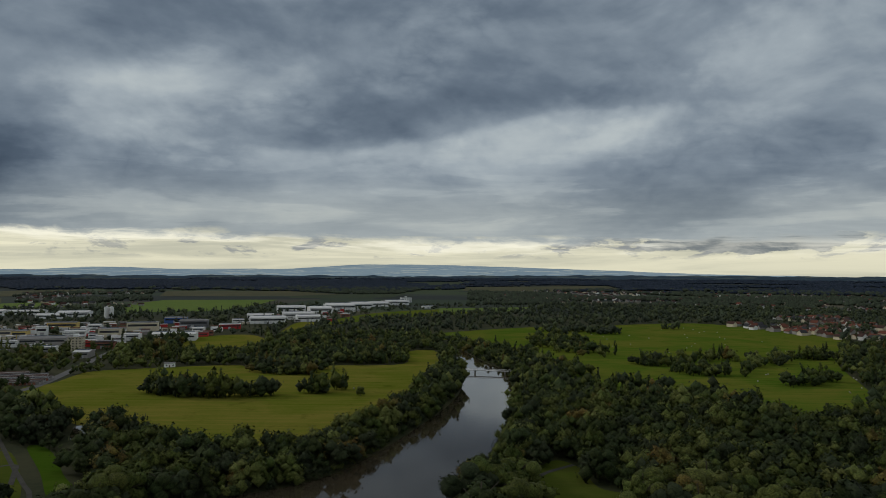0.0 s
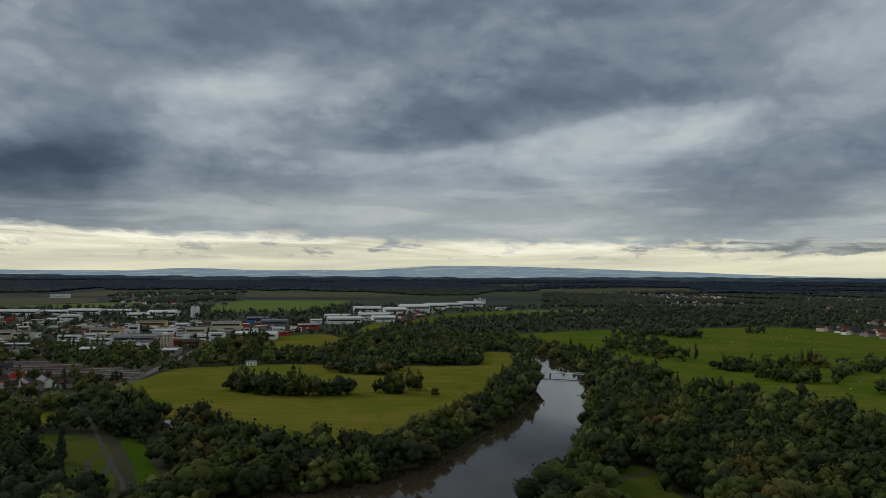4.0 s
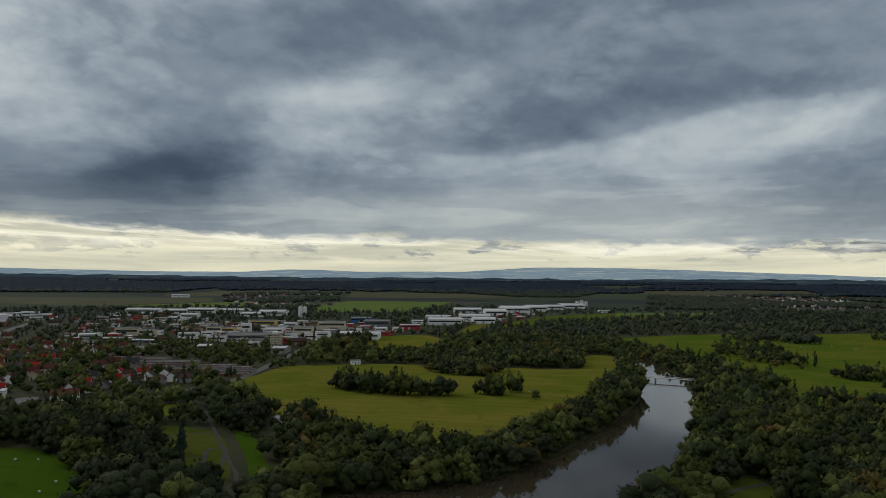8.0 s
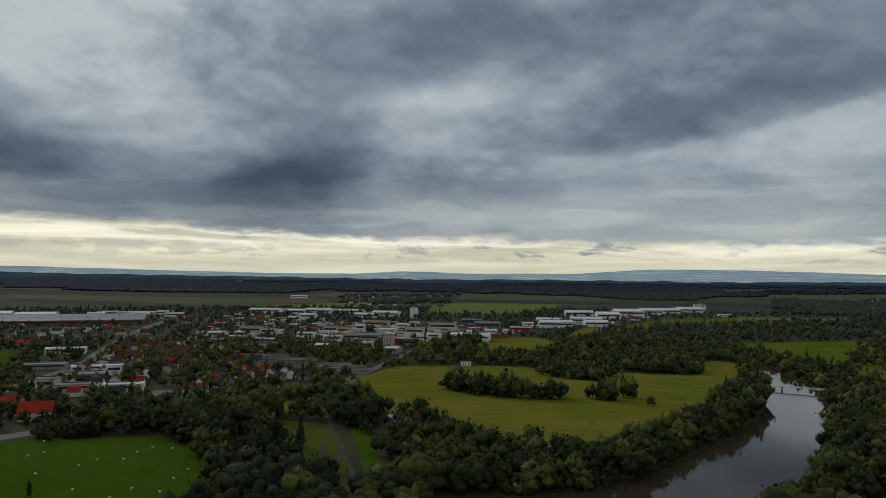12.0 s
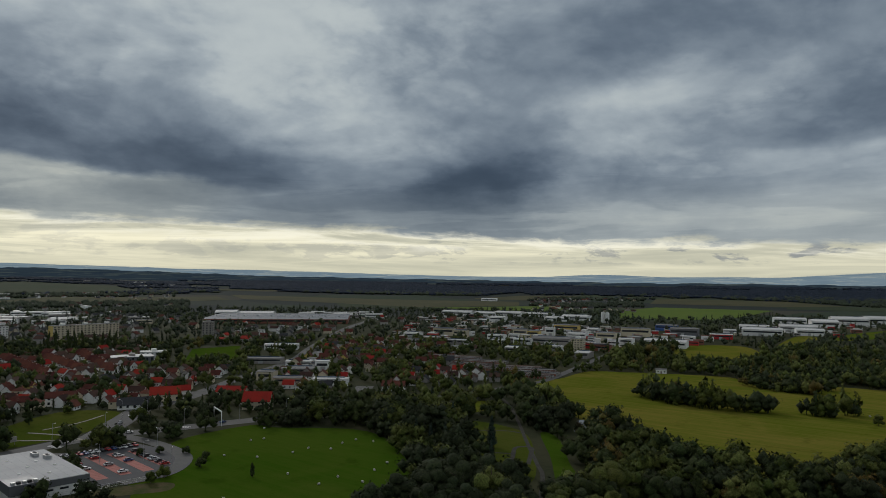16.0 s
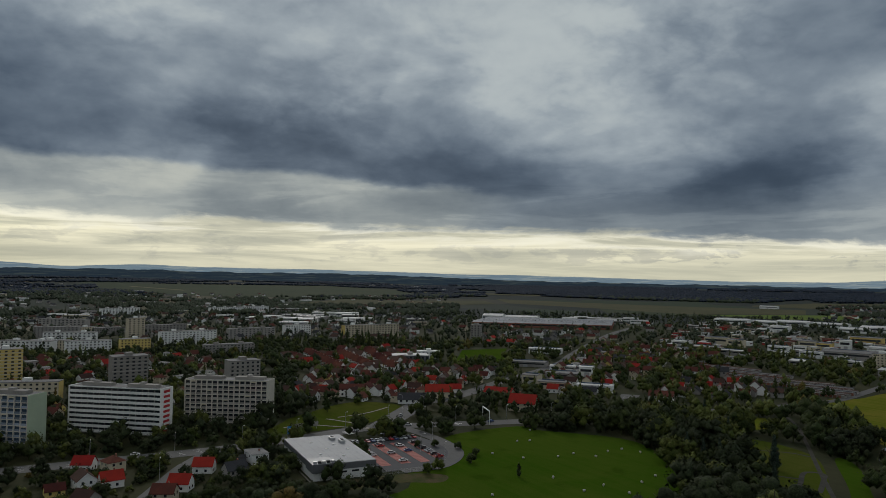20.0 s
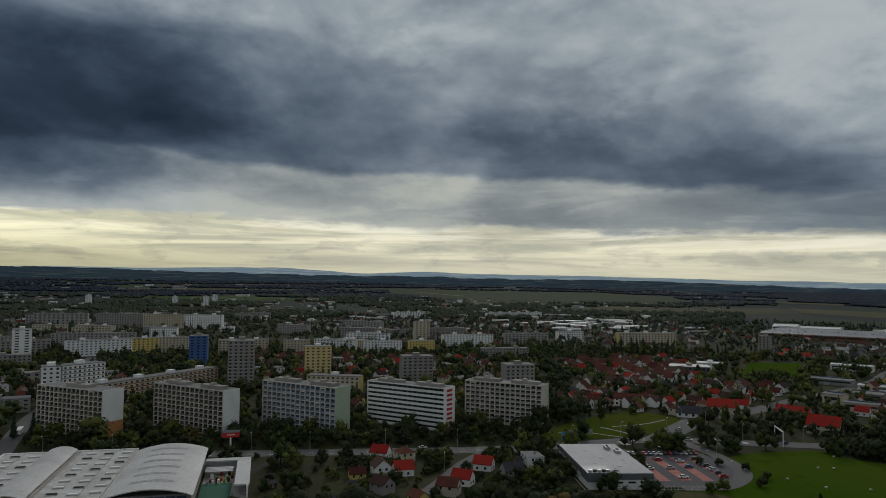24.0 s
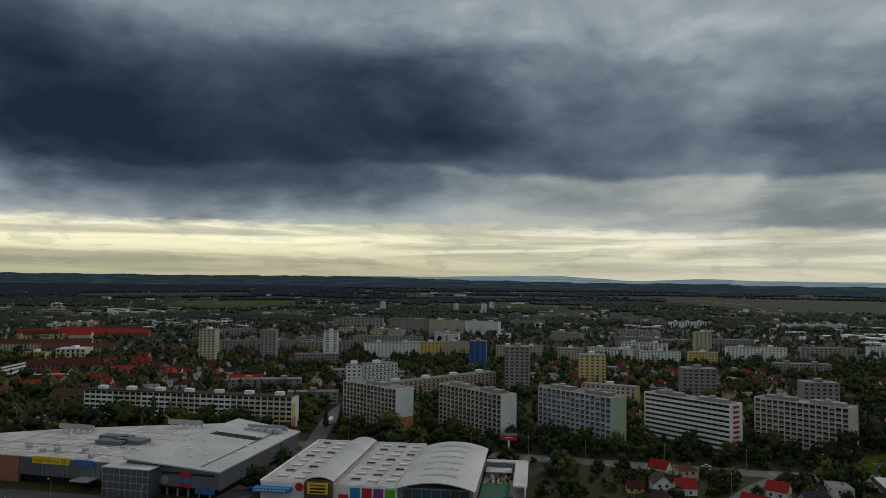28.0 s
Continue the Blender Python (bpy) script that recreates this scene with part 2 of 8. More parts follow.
# ---- materials ----
def mat(name, col, col2=None, rough=0.85, scale=0.4, fine=4.0, vary=0.15, bump=0.0, metal=0.0, island=0.0, spec=0.3, detail=4.0, amount=0.6):
    """A painted or grown surface: two scales of noise between two colours, with a shift from object to object."""
    m = bpy.data.materials.new(name)
    m.use_nodes = True
    T = Tree(m.node_tree)
    b = m.node_tree.nodes["Principled BSDF"]
    pos = T.add("ShaderNodeNewGeometry").outputs["Position"]
    col2 = col2 or tuple(c * 0.7 for c in col)
    n1, n2 = T.noise(pos, scale, detail), T.noise(pos, fine, 3.0)
    f = T.math("ADD", T.math("MULTIPLY", T.span(n1, 0.3, 0.7), amount), T.math("MULTIPLY", T.span(n2, 0.3, 0.7), 1 - amount))
    c = T.mix(f, rgb(*col), rgb(*col2))
    if vary:
        v = T.add("ShaderNodeObjectInfo").outputs["Random"]
        c = T.add("ShaderNodeHueSaturation", {"Hue": T.span(v, 0, 1, 0.5 - vary * 0.03, 0.5 + vary * 0.03, False), "Value": T.span(v, 0, 1, 1 - vary, 1 + vary, False), "Color": c}).outputs[0]
    if island:
        v = T.add("ShaderNodeNewGeometry").outputs["Random Per Island"]
        c = T.add("ShaderNodeHueSaturation", {"Hue": T.span(v, 0, 1, 0.5 - island * 0.03, 0.5 + island * 0.03, False), "Value": T.span(v, 0, 1, 1 - island, 1 + island, False), "Color": c}).outputs[0]
    T.put(b.inputs["Base Color"], c)
    b.inputs["Roughness"].default_value = rough
    b.inputs["Metallic"].default_value = metal
    b.inputs["Specular IOR Level"].default_value = spec
    if bump:
        bn = T.add("ShaderNodeBump", {"Height": n2, "Strength": bump, "Distance": 0.2})
        T.put(b.inputs["Normal"], bn.outputs[0])
    return m


def leaf_mat(name, col, col2, fine=0.9):
    """Foliage: two tones by the bough, leaf clusters picked out by bump and by mottling that paints shade into their
    gaps, a shift from tree to tree.
    """
    m = bpy.data.materials.new(name)
    m.use_nodes = True
    T = Tree(m.node_tree)
    b = m.node_tree.nodes["Principled BSDF"]
    geo = T.add("ShaderNodeNewGeometry")
    pos = geo.outputs["Position"]
    n1, n2, n3 = T.noise(pos, 0.055, 3.0), T.noise(pos, 0.32, 4.0, 0.6), T.noise(pos, fine * 1.6, 5.0, 0.7)
    f = T.math("ADD", T.math("MULTIPLY", T.span(n1, 0.35, 0.65), 0.6), T.math("MULTIPLY", T.span(n2, 0.35, 0.65), 0.4))
    c = T.mix(f, rgb(*col), rgb(*col2))
    # hollows of the bump are shaded in the colour, raised clusters lightened
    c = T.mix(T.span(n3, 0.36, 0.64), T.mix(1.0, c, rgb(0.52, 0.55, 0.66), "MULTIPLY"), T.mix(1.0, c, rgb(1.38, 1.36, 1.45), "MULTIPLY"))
    v = T.math("FRACT", T.math("ADD", T.add("ShaderNodeObjectInfo").outputs["Random"], geo.outputs["Random Per Island"]))
    c = T.add("ShaderNodeHueSaturation", {"Hue": T.span(v, 0, 1, 0.488, 0.506, False), "Value": T.span(v, 0, 1, 0.76, 1.24, False), "Color": c}).outputs[0]
    T.put(b.inputs["Base Color"], c)
    b.inputs["Roughness"].default_value = 0.85
    b.inputs["Specular IOR Level"].default_value = 0.12
    T.put(b.inputs["Normal"], T.add("ShaderNodeBump", {"Height": n3, "Strength": 0.8, "Distance": 0.8}).outputs[0])
    return m


def glass_mat(name, col, rough=0.08):
    m = bpy.data.materials.new(name)
    m.use_nodes = True
    b = m.node_tree.nodes["Principled BSDF"]
    b.inputs["Base Color"].default_value = rgb(*col)
    b.inputs["Roughness"].default_value = rough
    b.inputs["Specular IOR Level"].default_value = 0.7
    return m


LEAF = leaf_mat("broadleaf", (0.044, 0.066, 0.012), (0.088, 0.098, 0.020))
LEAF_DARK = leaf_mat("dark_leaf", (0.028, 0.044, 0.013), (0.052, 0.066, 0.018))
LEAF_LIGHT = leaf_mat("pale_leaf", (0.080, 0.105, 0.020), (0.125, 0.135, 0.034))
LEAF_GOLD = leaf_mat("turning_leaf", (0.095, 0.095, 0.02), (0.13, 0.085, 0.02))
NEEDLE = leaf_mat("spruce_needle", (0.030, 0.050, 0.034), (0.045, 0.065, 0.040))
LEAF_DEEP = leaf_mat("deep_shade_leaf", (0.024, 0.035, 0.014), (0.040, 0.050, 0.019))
ORANGE = mat("orange_render", (0.55, 0.25, 0.08), (0.48, 0.22, 0.08), 0.8, 0.2, 1.5, 0.0)
# leaves of distant trees, with the air's haze put into the colour
HAZY_DARK = leaf_mat("hazed_dark_leaf", (0.034, 0.046, 0.026), (0.050, 0.062, 0.034), 0.4)
HAZY_LIGHT = leaf_mat("hazed_pale_leaf", (0.054, 0.072, 0.030), (0.072, 0.084, 0.036), 0.4)
BARK = mat("bark", (0.10, 0.08, 0.06), (0.06, 0.05, 0.04), 0.9, 1.0, 6.0)


def grass_mat(name, green, straw, turn, swath=0.5):
    """Mown grass: patches of straw, fine tufts and faint swaths along the mowing."""
    m = bpy.data.materials.new(name)
    m.use_nodes = True
    T = Tree(m.node_tree)
    b = m.node_tree.nodes["Principled BSDF"]
    pos = T.add("ShaderNodeNewGeometry").outputs["Position"]
    lines = T.add("ShaderNodeMapping", {"Vector": pos, "Rotation": (0, 0, radians(turn)), "Scale": (0.012, 0.22, 1.0)}).outputs[0]
    f = T.math("ADD", T.math("MULTIPLY", T.span(T.noise(pos, 0.014, 7.0, 0.6, 0.8), 0.36, 0.66), 0.55), T.math("MULTIPLY", T.span(T.noise(lines, 1.0, 4.0, 0.6), 0.35, 0.65), swath * 0.9))
    f = T.math("ADD", f, T.math("MULTIPLY", T.math("SUBTRACT", T.noise(pos, 0.35, 6.0, 0.7), 0.5), 0.8), clamp=True)
    c = T.mix(f, rgb(*green), rgb(*straw))
    c = T.mix(T.span(T.noise(pos, 0.055, 4.0, 0.6), 0.56, 0.72, 0.0, 0.45), c, rgb(*[0.55 * k for k in green]))
    T.put(b.inputs["Base Color"], c)
    b.inputs["Roughness"].default_value = 0.95
    b.inputs["Specular IOR Level"].default_value = 0.0
    T.put(b.inputs["Normal"], T.add("ShaderNodeBump", {"Height": T.noise(pos, 1.2, 4.0), "Strength": 0.5, "Distance": 0.4}).outputs[0])
    return m


GRASS = grass_mat("meadow_grass", (0.092, 0.118, 0.012), (0.175, 0.150, 0.030), 35)
GRASS_HAY = grass_mat("hay_meadow_grass", (0.056, 0.108, 0.010), (0.130, 0.128, 0.022), 12)
GRASS_LUSH = grass_mat("lush_grass", (0.036, 0.078, 0.006), (0.062, 0.090, 0.012), 60, 0.35)
LAWN = grass_mat("park_lawn", (0.050, 0.072, 0.010), (0.090, 0.090, 0.022), 80, 0.2)
CROP = mat("stubble_field", (0.17, 0.13, 0.065), (0.13, 0.12, 0.05), 0.9, 0.006, 0.08, 0.0, spec=0.1)
ASPHALT = mat("asphalt", (0.115, 0.112, 0.108), (0.080, 0.078, 0.076), 0.85, 0.08, 1.0, 0.0)
LOT = mat("lot_asphalt", (0.075, 0.075, 0.08), (0.055, 0.055, 0.06), 0.85, 0.1, 1.0, 0.0)
PINK = mat("red_paving", (0.42, 0.16, 0.13), (0.34, 0.13, 0.11), 0.85, 0.3, 2.0, 0.0)
# path tones: tree shade is put into the dark one, open light into PATHPALE
GRAVEL = mat("gravel_path", (0.070, 0.067, 0.058), (0.046, 0.044, 0.038), 0.95, 0.2, 2.0, 0.0, spec=0.06)
PATHPALE = mat("pale_gravel", (0.30, 0.28, 0.23), (0.22, 0.20, 0.165), 0.95, 0.3, 2.0, 0.0)
EARTH = mat("bare_earth", (0.105, 0.075, 0.042), (0.036, 0.054, 0.011), 0.95, 0.10, 0.7, 0.0, detail=7.0, amount=0.75, spec=0.06)
WHITE = mat("white_paint", (0.84, 0.84, 0.81), (0.68, 0.68, 0.65), 0.7, 0.1, 1.2, 0.05)
CREAM = mat("cream_render", (0.60, 0.53, 0.39), (0.47, 0.41, 0.30), 0.8, 0.15, 1.5, 0.15)
GREYW = mat("grey_render", (0.36, 0.34, 0.31), (0.26, 0.245, 0.23), 0.85, 0.15, 1.5, 0.15)
CONC = mat("concrete_panel", (0.32, 0.30, 0.27), (0.24, 0.225, 0.205), 0.85, 0.12, 1.0, 0.12)
YELLOW = mat("yellow_render", (0.66, 0.50, 0.16), (0.58, 0.44, 0.15), 0.8, 0.15, 1.5, 0.1)
BLUEW = mat("blue_cladding", (0.06, 0.14, 0.38), (0.05, 0.11, 0.30), 0.6, 0.2, 1.5, 0.1)
GREENW = mat("pale_green_render", (0.42, 0.50, 0.36), (0.36, 0.43, 0.31), 0.8, 0.15, 1.5, 0.1)
RED = mat("red_paint", (0.50, 0.03, 0.03), (0.40, 0.03, 0.03), 0.5, 0.3, 2.0, 0.05)
TILE = mat("red_roof_tile", (0.135, 0.042, 0.030), (0.080, 0.034, 0.027), 0.8, 0.25, 2.5, 0.32, bump=0.3, spec=0.06)
TILE_DULL = mat("brown_roof_tile", (0.085, 0.046, 0.036), (0.058, 0.038, 0.032), 0.85, 0.25, 2.5, 0.3, bump=0.3, spec=0.06)
SLATE = mat("dark_roof", (0.052, 0.053, 0.057), (0.036, 0.037, 0.040), 0.8, 0.25, 2.5, 0.2, spec=0.06)
FLAT = mat("grey_roof_felt", (0.21, 0.205, 0.20), (0.14, 0.137, 0.134), 0.85, 0.06, 0.8, 0.15)
PALE = mat("pale_roof_sheet", (0.62, 0.61, 0.59), (0.42, 0.415, 0.405), 0.6, 0.05, 0.7, 0.08)
STEEL = mat("grey_steel_cladding", (0.17, 0.175, 0.185), (0.14, 0.145, 0.155), 0.5, 0.1, 1.0, 0.05, metal=0.3)
GALV = mat("galvanised_steel", (0.5, 0.5, 0.5), (0.4, 0.4, 0.4), 0.5, 0.5, 3.0, 0.05, metal=0.6)
BLACK = mat("black_rubber", (0.02, 0.02, 0.02), (0.03, 0.03, 0.03), 0.8, 1.0, 5.0)
HAY = mat("wrapped_bale", (0.50, 0.50, 0.45), (0.36, 0.36, 0.31), 0.6, 1.0, 6.0, 0.1)
PALEC = mat("pale_concrete", (0.62, 0.58, 0.50), (0.48, 0.45, 0.39), 0.85, 0.12, 1.0, 0.10)
DIM = mat("brown_loggia_panel", (0.14, 0.115, 0.09), (0.10, 0.085, 0.07), 0.85, 0.3, 2.0, 0.5)
DIMB = mat("blue_loggia_panel", (0.20, 0.26, 0.34), (0.24, 0.26, 0.28), 0.7, 0.3, 2.0, 0.5)
DIMG = mat("grey_loggia_panel", (0.36, 0.34, 0.31), (0.26, 0.25, 0.23), 0.85, 0.3, 2.0, 0.4)
BRICK = mat("brick_red_wall", (0.30, 0.12, 0.08), (0.22, 0.10, 0.07), 0.85, 0.3, 2.0, 0.15)
GLASS = glass_mat("dark_window_glass", (0.025, 0.03, 0.035))
GLASSB = glass_mat("bluish_window_glass", (0.06, 0.09, 0.13))
GLASSG = glass_mat("grey_curtain_glass", (0.10, 0.105, 0.11), 0.2)
# blue haze over the farthest woods is painted into this leaf colour
FAR_HAZED_LEAF = leaf_mat("hazed_far_wood", (0.013, 0.021, 0.034), (0.020, 0.030, 0.042), 0.05)


# ---- mesh tools ----
class MB:
    """Collects boxes, prisms and the like into one mesh."""
    def __init__(self):
        self.v, self.f = [], []

    def poly(self, pts):
        n = len(self.v)
        self.v += [tuple(p) for p in pts]
        self.f.append(tuple(range(n, n + len(pts))))
        return self

    def box(self, x0, x1, y0, y1, z0, z1):
        n = len(self.v)
        self.v += [(x0, y0, z0), (x1, y0, z0), (x1, y1, z0), (x0, y1, z0), (x0, y0, z1), (x1, y0, z1), (x1, y1, z1), (x0, y1, z1)]
        self.f += [tuple(n + i for i in q) for q in ((3, 2, 1, 0), (4, 5, 6, 7), (0, 1, 5, 4), (1, 2, 6, 5), (2, 3, 7, 6), (3, 0, 4, 7))]
        return self

    def prism(self, pts, z0, z1):
        """A flat outline (counter-clockwise) raised from z0 to z1."""
        n, k = len(self.v), len(pts)
        self.v += [(p[0], p[1], z0) for p in pts] + [(p[0], p[1], z1) for p in pts]
        self.f += [tuple(n + k - 1 - i for i in range(k)), tuple(n + k + i for i in range(k))]
        self.f += [(n + i, n + (i + 1) % k, n + k + (i + 1) % k, n + k + i) for i in range(k)]
        return self

    def gable(self, x0, x1, y0, y1, z, rise, over=0.5, thick=0.25):
        """A saddle roof with its ridge along x: two slabs with thickness."""
        ym = (y0 + y1) / 2
        slope = rise / (ym - y0)
        zl = z - slope * over
        a, b = x0 - over, x1 + over
        for s, ye in ((-1, y0 - over), (1, y1 + over)):
            n = len(self.v)
            self.v += [(a, ye, zl), (b, ye, zl), (b, ym, z + rise), (a, ym, z + rise), (a, ye, zl + thick), (b, ye, zl + thick), (b, ym, z + rise + thick), (a, ym, z + rise + thick)]
            q = ((3, 2, 1, 0), (4, 5, 6, 7), (0, 1, 5, 4), (1, 2, 6, 5), (2, 3, 7, 6), (3, 0, 4, 7))
            self.f += [tuple(n + i for i in (w if s < 0 else w[::-1])) for w in q]
        return self

    def hip(self, x0, x1, y0, y1, z, rise, over=0.5):
        x0, x1, y0, y1 = x0 - over, x1 + over, y0 - over, y1 + over
        ym, w = (y0 + y1) / 2, (y1 - y0) / 2
        xa, xb = (x0 + w, x1 - w) if x1 - x0 > 2 * w + 0.5 else ((x0 + x1) / 2 - 0.2, (x0 + x1) / 2 + 0.2)
        n = len(self.v)
        self.v += [(x0, y0, z), (x1, y0, z), (x1, y1, z), (x0, y1, z), (xa, ym, z + rise), (xb, ym, z + rise)]
        self.f += [tuple(n + i for i in q) for q in ((3, 2, 1, 0), (0, 1, 5, 4), (2, 3, 4, 5), (1, 2, 5), (3, 0, 4))]
        return self

    def house_wall(self, x0, x1, y0, y1, z, rise):
        """Walls with gable ends."""
        ym = (y0 + y1) / 2
        n = len(self.v)
        self.v += [(x0, y0, 0), (x1, y0, 0), (x1, y1, 0), (x0, y1, 0), (x0, y0, z), (x1, y0, z), (x1, y1, z), (x0, y1, z), (x0, ym, z + rise), (x1, ym, z + rise)]
        self.f += [tuple(n + i for i in q) for q in ((0, 1, 5, 4), (2, 3, 7, 6), (1, 2, 6, 9, 5), (3, 0, 4, 8, 7), (3, 2, 1, 0), (4, 5, 9, 8), (6, 7, 8, 9))]
        return self

    def tube(self, p, q, r0, r1, k=8):
        p, q = Vector(p), Vector(q)
        d = (q - p).normalized()
        a = d.orthogonal().normalized()
        b = d.cross(a)
        n = len(self.v)
        for c, r in ((p, r0), (q, r1)):
            for i in range(k):
                w = 2 * math.pi * i / k
                self.v.append(tuple(c + (a * math.cos(w) + b * math.sin(w)) * r))
        self.f += [(n + i, n + (i + 1) % k, n + k + (i + 1) % k, n + k + i) for i in range(k)]
        self.f += [tuple(n + k - 1 - i for i in range(k)), tuple(n + k + i for i in range(k))]
        return self

    def mesh(self, name, material):
        me = bpy.data.meshes.new(name)
        me.from_pydata(self.v, [], self.f)
        me.materials.append(material)
        return me


def part(name, m, material, parent, label=""):
    """One mesh object under a thing or a part; m is an MB or a shared mesh."""
    ob = new(name, m.mesh(name, material) if isinstance(m, MB) else m)
    ob.parent = parent
    return tagged(ob, label)


def thing(name, m, label, category, group="", kind=""):
    """An Empty at the base of a thing, at the pose m."""
    ob = new(name)
    ob.empty_display_size = 0.5
    ob.matrix_basis = m
    return tagged(ob, label, category, group, kind)


def solo(name, mb, material, label, category, group="", kind="", m=None):
    ob = new(name, mb.mesh(name, material))
    if m is not None:
        ob.matrix_basis = m
    return tagged(ob, label, category, group, kind)


def arrays(name, v, t, material, soft=None):
    """A mesh of triangles from two arrays."""
    me = bpy.data.meshes.new(name)
    me.vertices.add(len(v))
    me.vertices.foreach_set("co", np.asarray(v, np.float32).ravel())
    me.loops.add(3 * len(t))
    me.loops.foreach_set("vertex_index", np.asarray(t, np.int32).ravel())
    me.polygons.add(len(t))
    me.polygons.foreach_set("loop_start", np.arange(0, 3 * len(t), 3, dtype=np.int32))
    me.polygons.foreach_set("use_smooth", np.zeros(len(t), bool))
    me.update(calc_edges=True)
    me.materials.append(material)
    if soft is not None:
        me.polygons.foreach_set("use_smooth", np.ones(len(t), bool))
        me.normals_split_custom_set_from_vertices(np.asarray(soft, np.float32))
    return me


def along(a, b):
    """Pose whose x axis runs from a to b on the ground."""
    return pose(a[0], a[1], 0, 0, 0, math.degrees(math.atan2(b[1] - a[1], b[0] - a[0])))


def inside(poly, x, y):
    x, y = np.asarray(x, float), np.asarray(y, float)
    hit = np.zeros(x.shape, bool)
    n = len(poly)
    for i in range(n):
        (xa, ya), (xb, yb) = poly[i], poly[(i + 1) % n]
        if ya == yb:
            continue
        hit ^= ((ya > y) != (yb > y)) & (x < (xb - xa) * (y - ya) / (yb - ya) + xa)
    return hit


def near_line(line, x, y, w):
    x, y = np.asarray(x, float), np.asarray(y, float)
    hit = np.zeros(x.shape, bool)
    for (xa, ya), (xb, yb) in zip(line, line[1:]):
        dx, dy = xb - xa, yb - ya
        t = np.clip(((x - xa) * dx + (y - ya) * dy) / (dx * dx + dy * dy), 0, 1)
        hit |= np.hypot(x - xa - t * dx, y - ya - t * dy) < w
    return hit


def smooth_line(line, steps=6):
    """A Catmull-Rom curve through the points."""
    p = [line[0], *line, line[-1]]
    out = []
    for a, b, c, d in zip(p, p[1:], p[2:], p[3:]):
        for i in range(steps):
            t = i / steps
            out.append(tuple(0.5 * (2 * b[k] + (c[k] - a[k]) * t + (2 * a[k] - 5 * b[k] + 4 * c[k] - d[k]) * t * t + (3 * b[k] - a[k] - 3 * c[k] + d[k]) * t ** 3) for k in (0, 1)))
    return out + [tuple(line[-1])]


def smooth_loop(poly, steps=5):
    n = len(poly)
    out = []
    for i in range(n):
        a, b, c, d = poly[i - 1], poly[i], poly[(i + 1) % n], poly[(i + 2) % n]
        for j in range(steps):
            t = j / steps
            out.append(tuple(0.5 * (2 * b[k] + (c[k] - a[k]) * t + (2 * a[k] - 5 * b[k] + 4 * c[k] - d[k]) * t * t + (3 * b[k] - a[k] - 3 * c[k] + d[k]) * t ** 3) for k in (0, 1)))
    return out


# ---- the land ----
RISE = ((-60, -0.54), (24, -0.50), (56, -0.45), (75, -0.15), (90, -0.02), (110, 0.05), (140, 0.0), (200, 0.0), (300, -0.54))


def land(x, y):
    """Height of the ground: flat near by, rising slowly towards the skyline."""
    x, y = np.asarray(x, float), np.asarray(y, float)
    r = np.hypot(x, y)
    a = np.degrees(np.arctan2(-x, y))
    a = np.where(a < -60, a + 360, a)
    e = np.interp(a, [p[0] for p in RISE], [p[1] for p in RISE])
    top = EYE + 4900 * np.tan(np.radians(e))
    s = np.clip((r - 1900) / 3000, 0, 1)
    return top * s ** 1.35


def ground_material():
    m = bpy.data.materials.new("ground_cover")
    m.use_nodes = True
    T = Tree(m.node_tree)
    b = m.node_tree.nodes["Principled BSDF"]
    pos = T.add("ShaderNodeNewGeometry").outputs["Position"]
    flat = T.vec("MULTIPLY", pos, (1, 1, 0))
    warp = T.vec("ADD", flat, T.vec("MULTIPLY", T.add("ShaderNodeTexNoise", {"Vector": flat, "Scale": 0.004, "Detail": 2.0}).outputs["Color"], (160, 160, 0)))
    cell = T.add("ShaderNodeTexVoronoi", {"Vector": T.add("ShaderNodeMapping", {"Vector": warp, "Rotation": (0, 0, 0.5), "Scale": (0.0021, 0.0042, 1)}).outputs[0], "Scale": 1.0})
    pick = T.add("ShaderNodeSeparateColor", {0: cell.outputs["Color"]}).outputs[0]
    ramp = T.add("ShaderNodeValToRGB", {0: pick})
    ramp.color_ramp.interpolation = "CONSTANT"
    # far field tones are bluish and dark: air haze put into the colour
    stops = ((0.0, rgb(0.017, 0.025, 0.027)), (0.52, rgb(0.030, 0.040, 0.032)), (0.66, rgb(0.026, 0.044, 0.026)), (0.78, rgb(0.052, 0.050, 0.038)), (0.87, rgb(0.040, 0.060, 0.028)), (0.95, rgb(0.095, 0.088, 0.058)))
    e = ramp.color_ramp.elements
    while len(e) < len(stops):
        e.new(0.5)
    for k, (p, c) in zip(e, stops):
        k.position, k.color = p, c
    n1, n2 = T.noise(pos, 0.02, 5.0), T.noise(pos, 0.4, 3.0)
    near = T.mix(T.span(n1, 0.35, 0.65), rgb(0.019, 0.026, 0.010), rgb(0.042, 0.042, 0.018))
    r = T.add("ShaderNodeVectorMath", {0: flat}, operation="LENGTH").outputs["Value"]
    # the haze-tinted tones take over with distance
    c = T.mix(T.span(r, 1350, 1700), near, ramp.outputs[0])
    c = T.mix(T.span(n2, 0.3, 0.7, 0.0, 0.35), c, rgb(0.05, 0.05, 0.02))
    T.put(b.inputs["Base Color"], c)
    b.inputs["Roughness"].default_value = 0.95
    b.inputs["Specular IOR Level"].default_value = 0.1
    return m


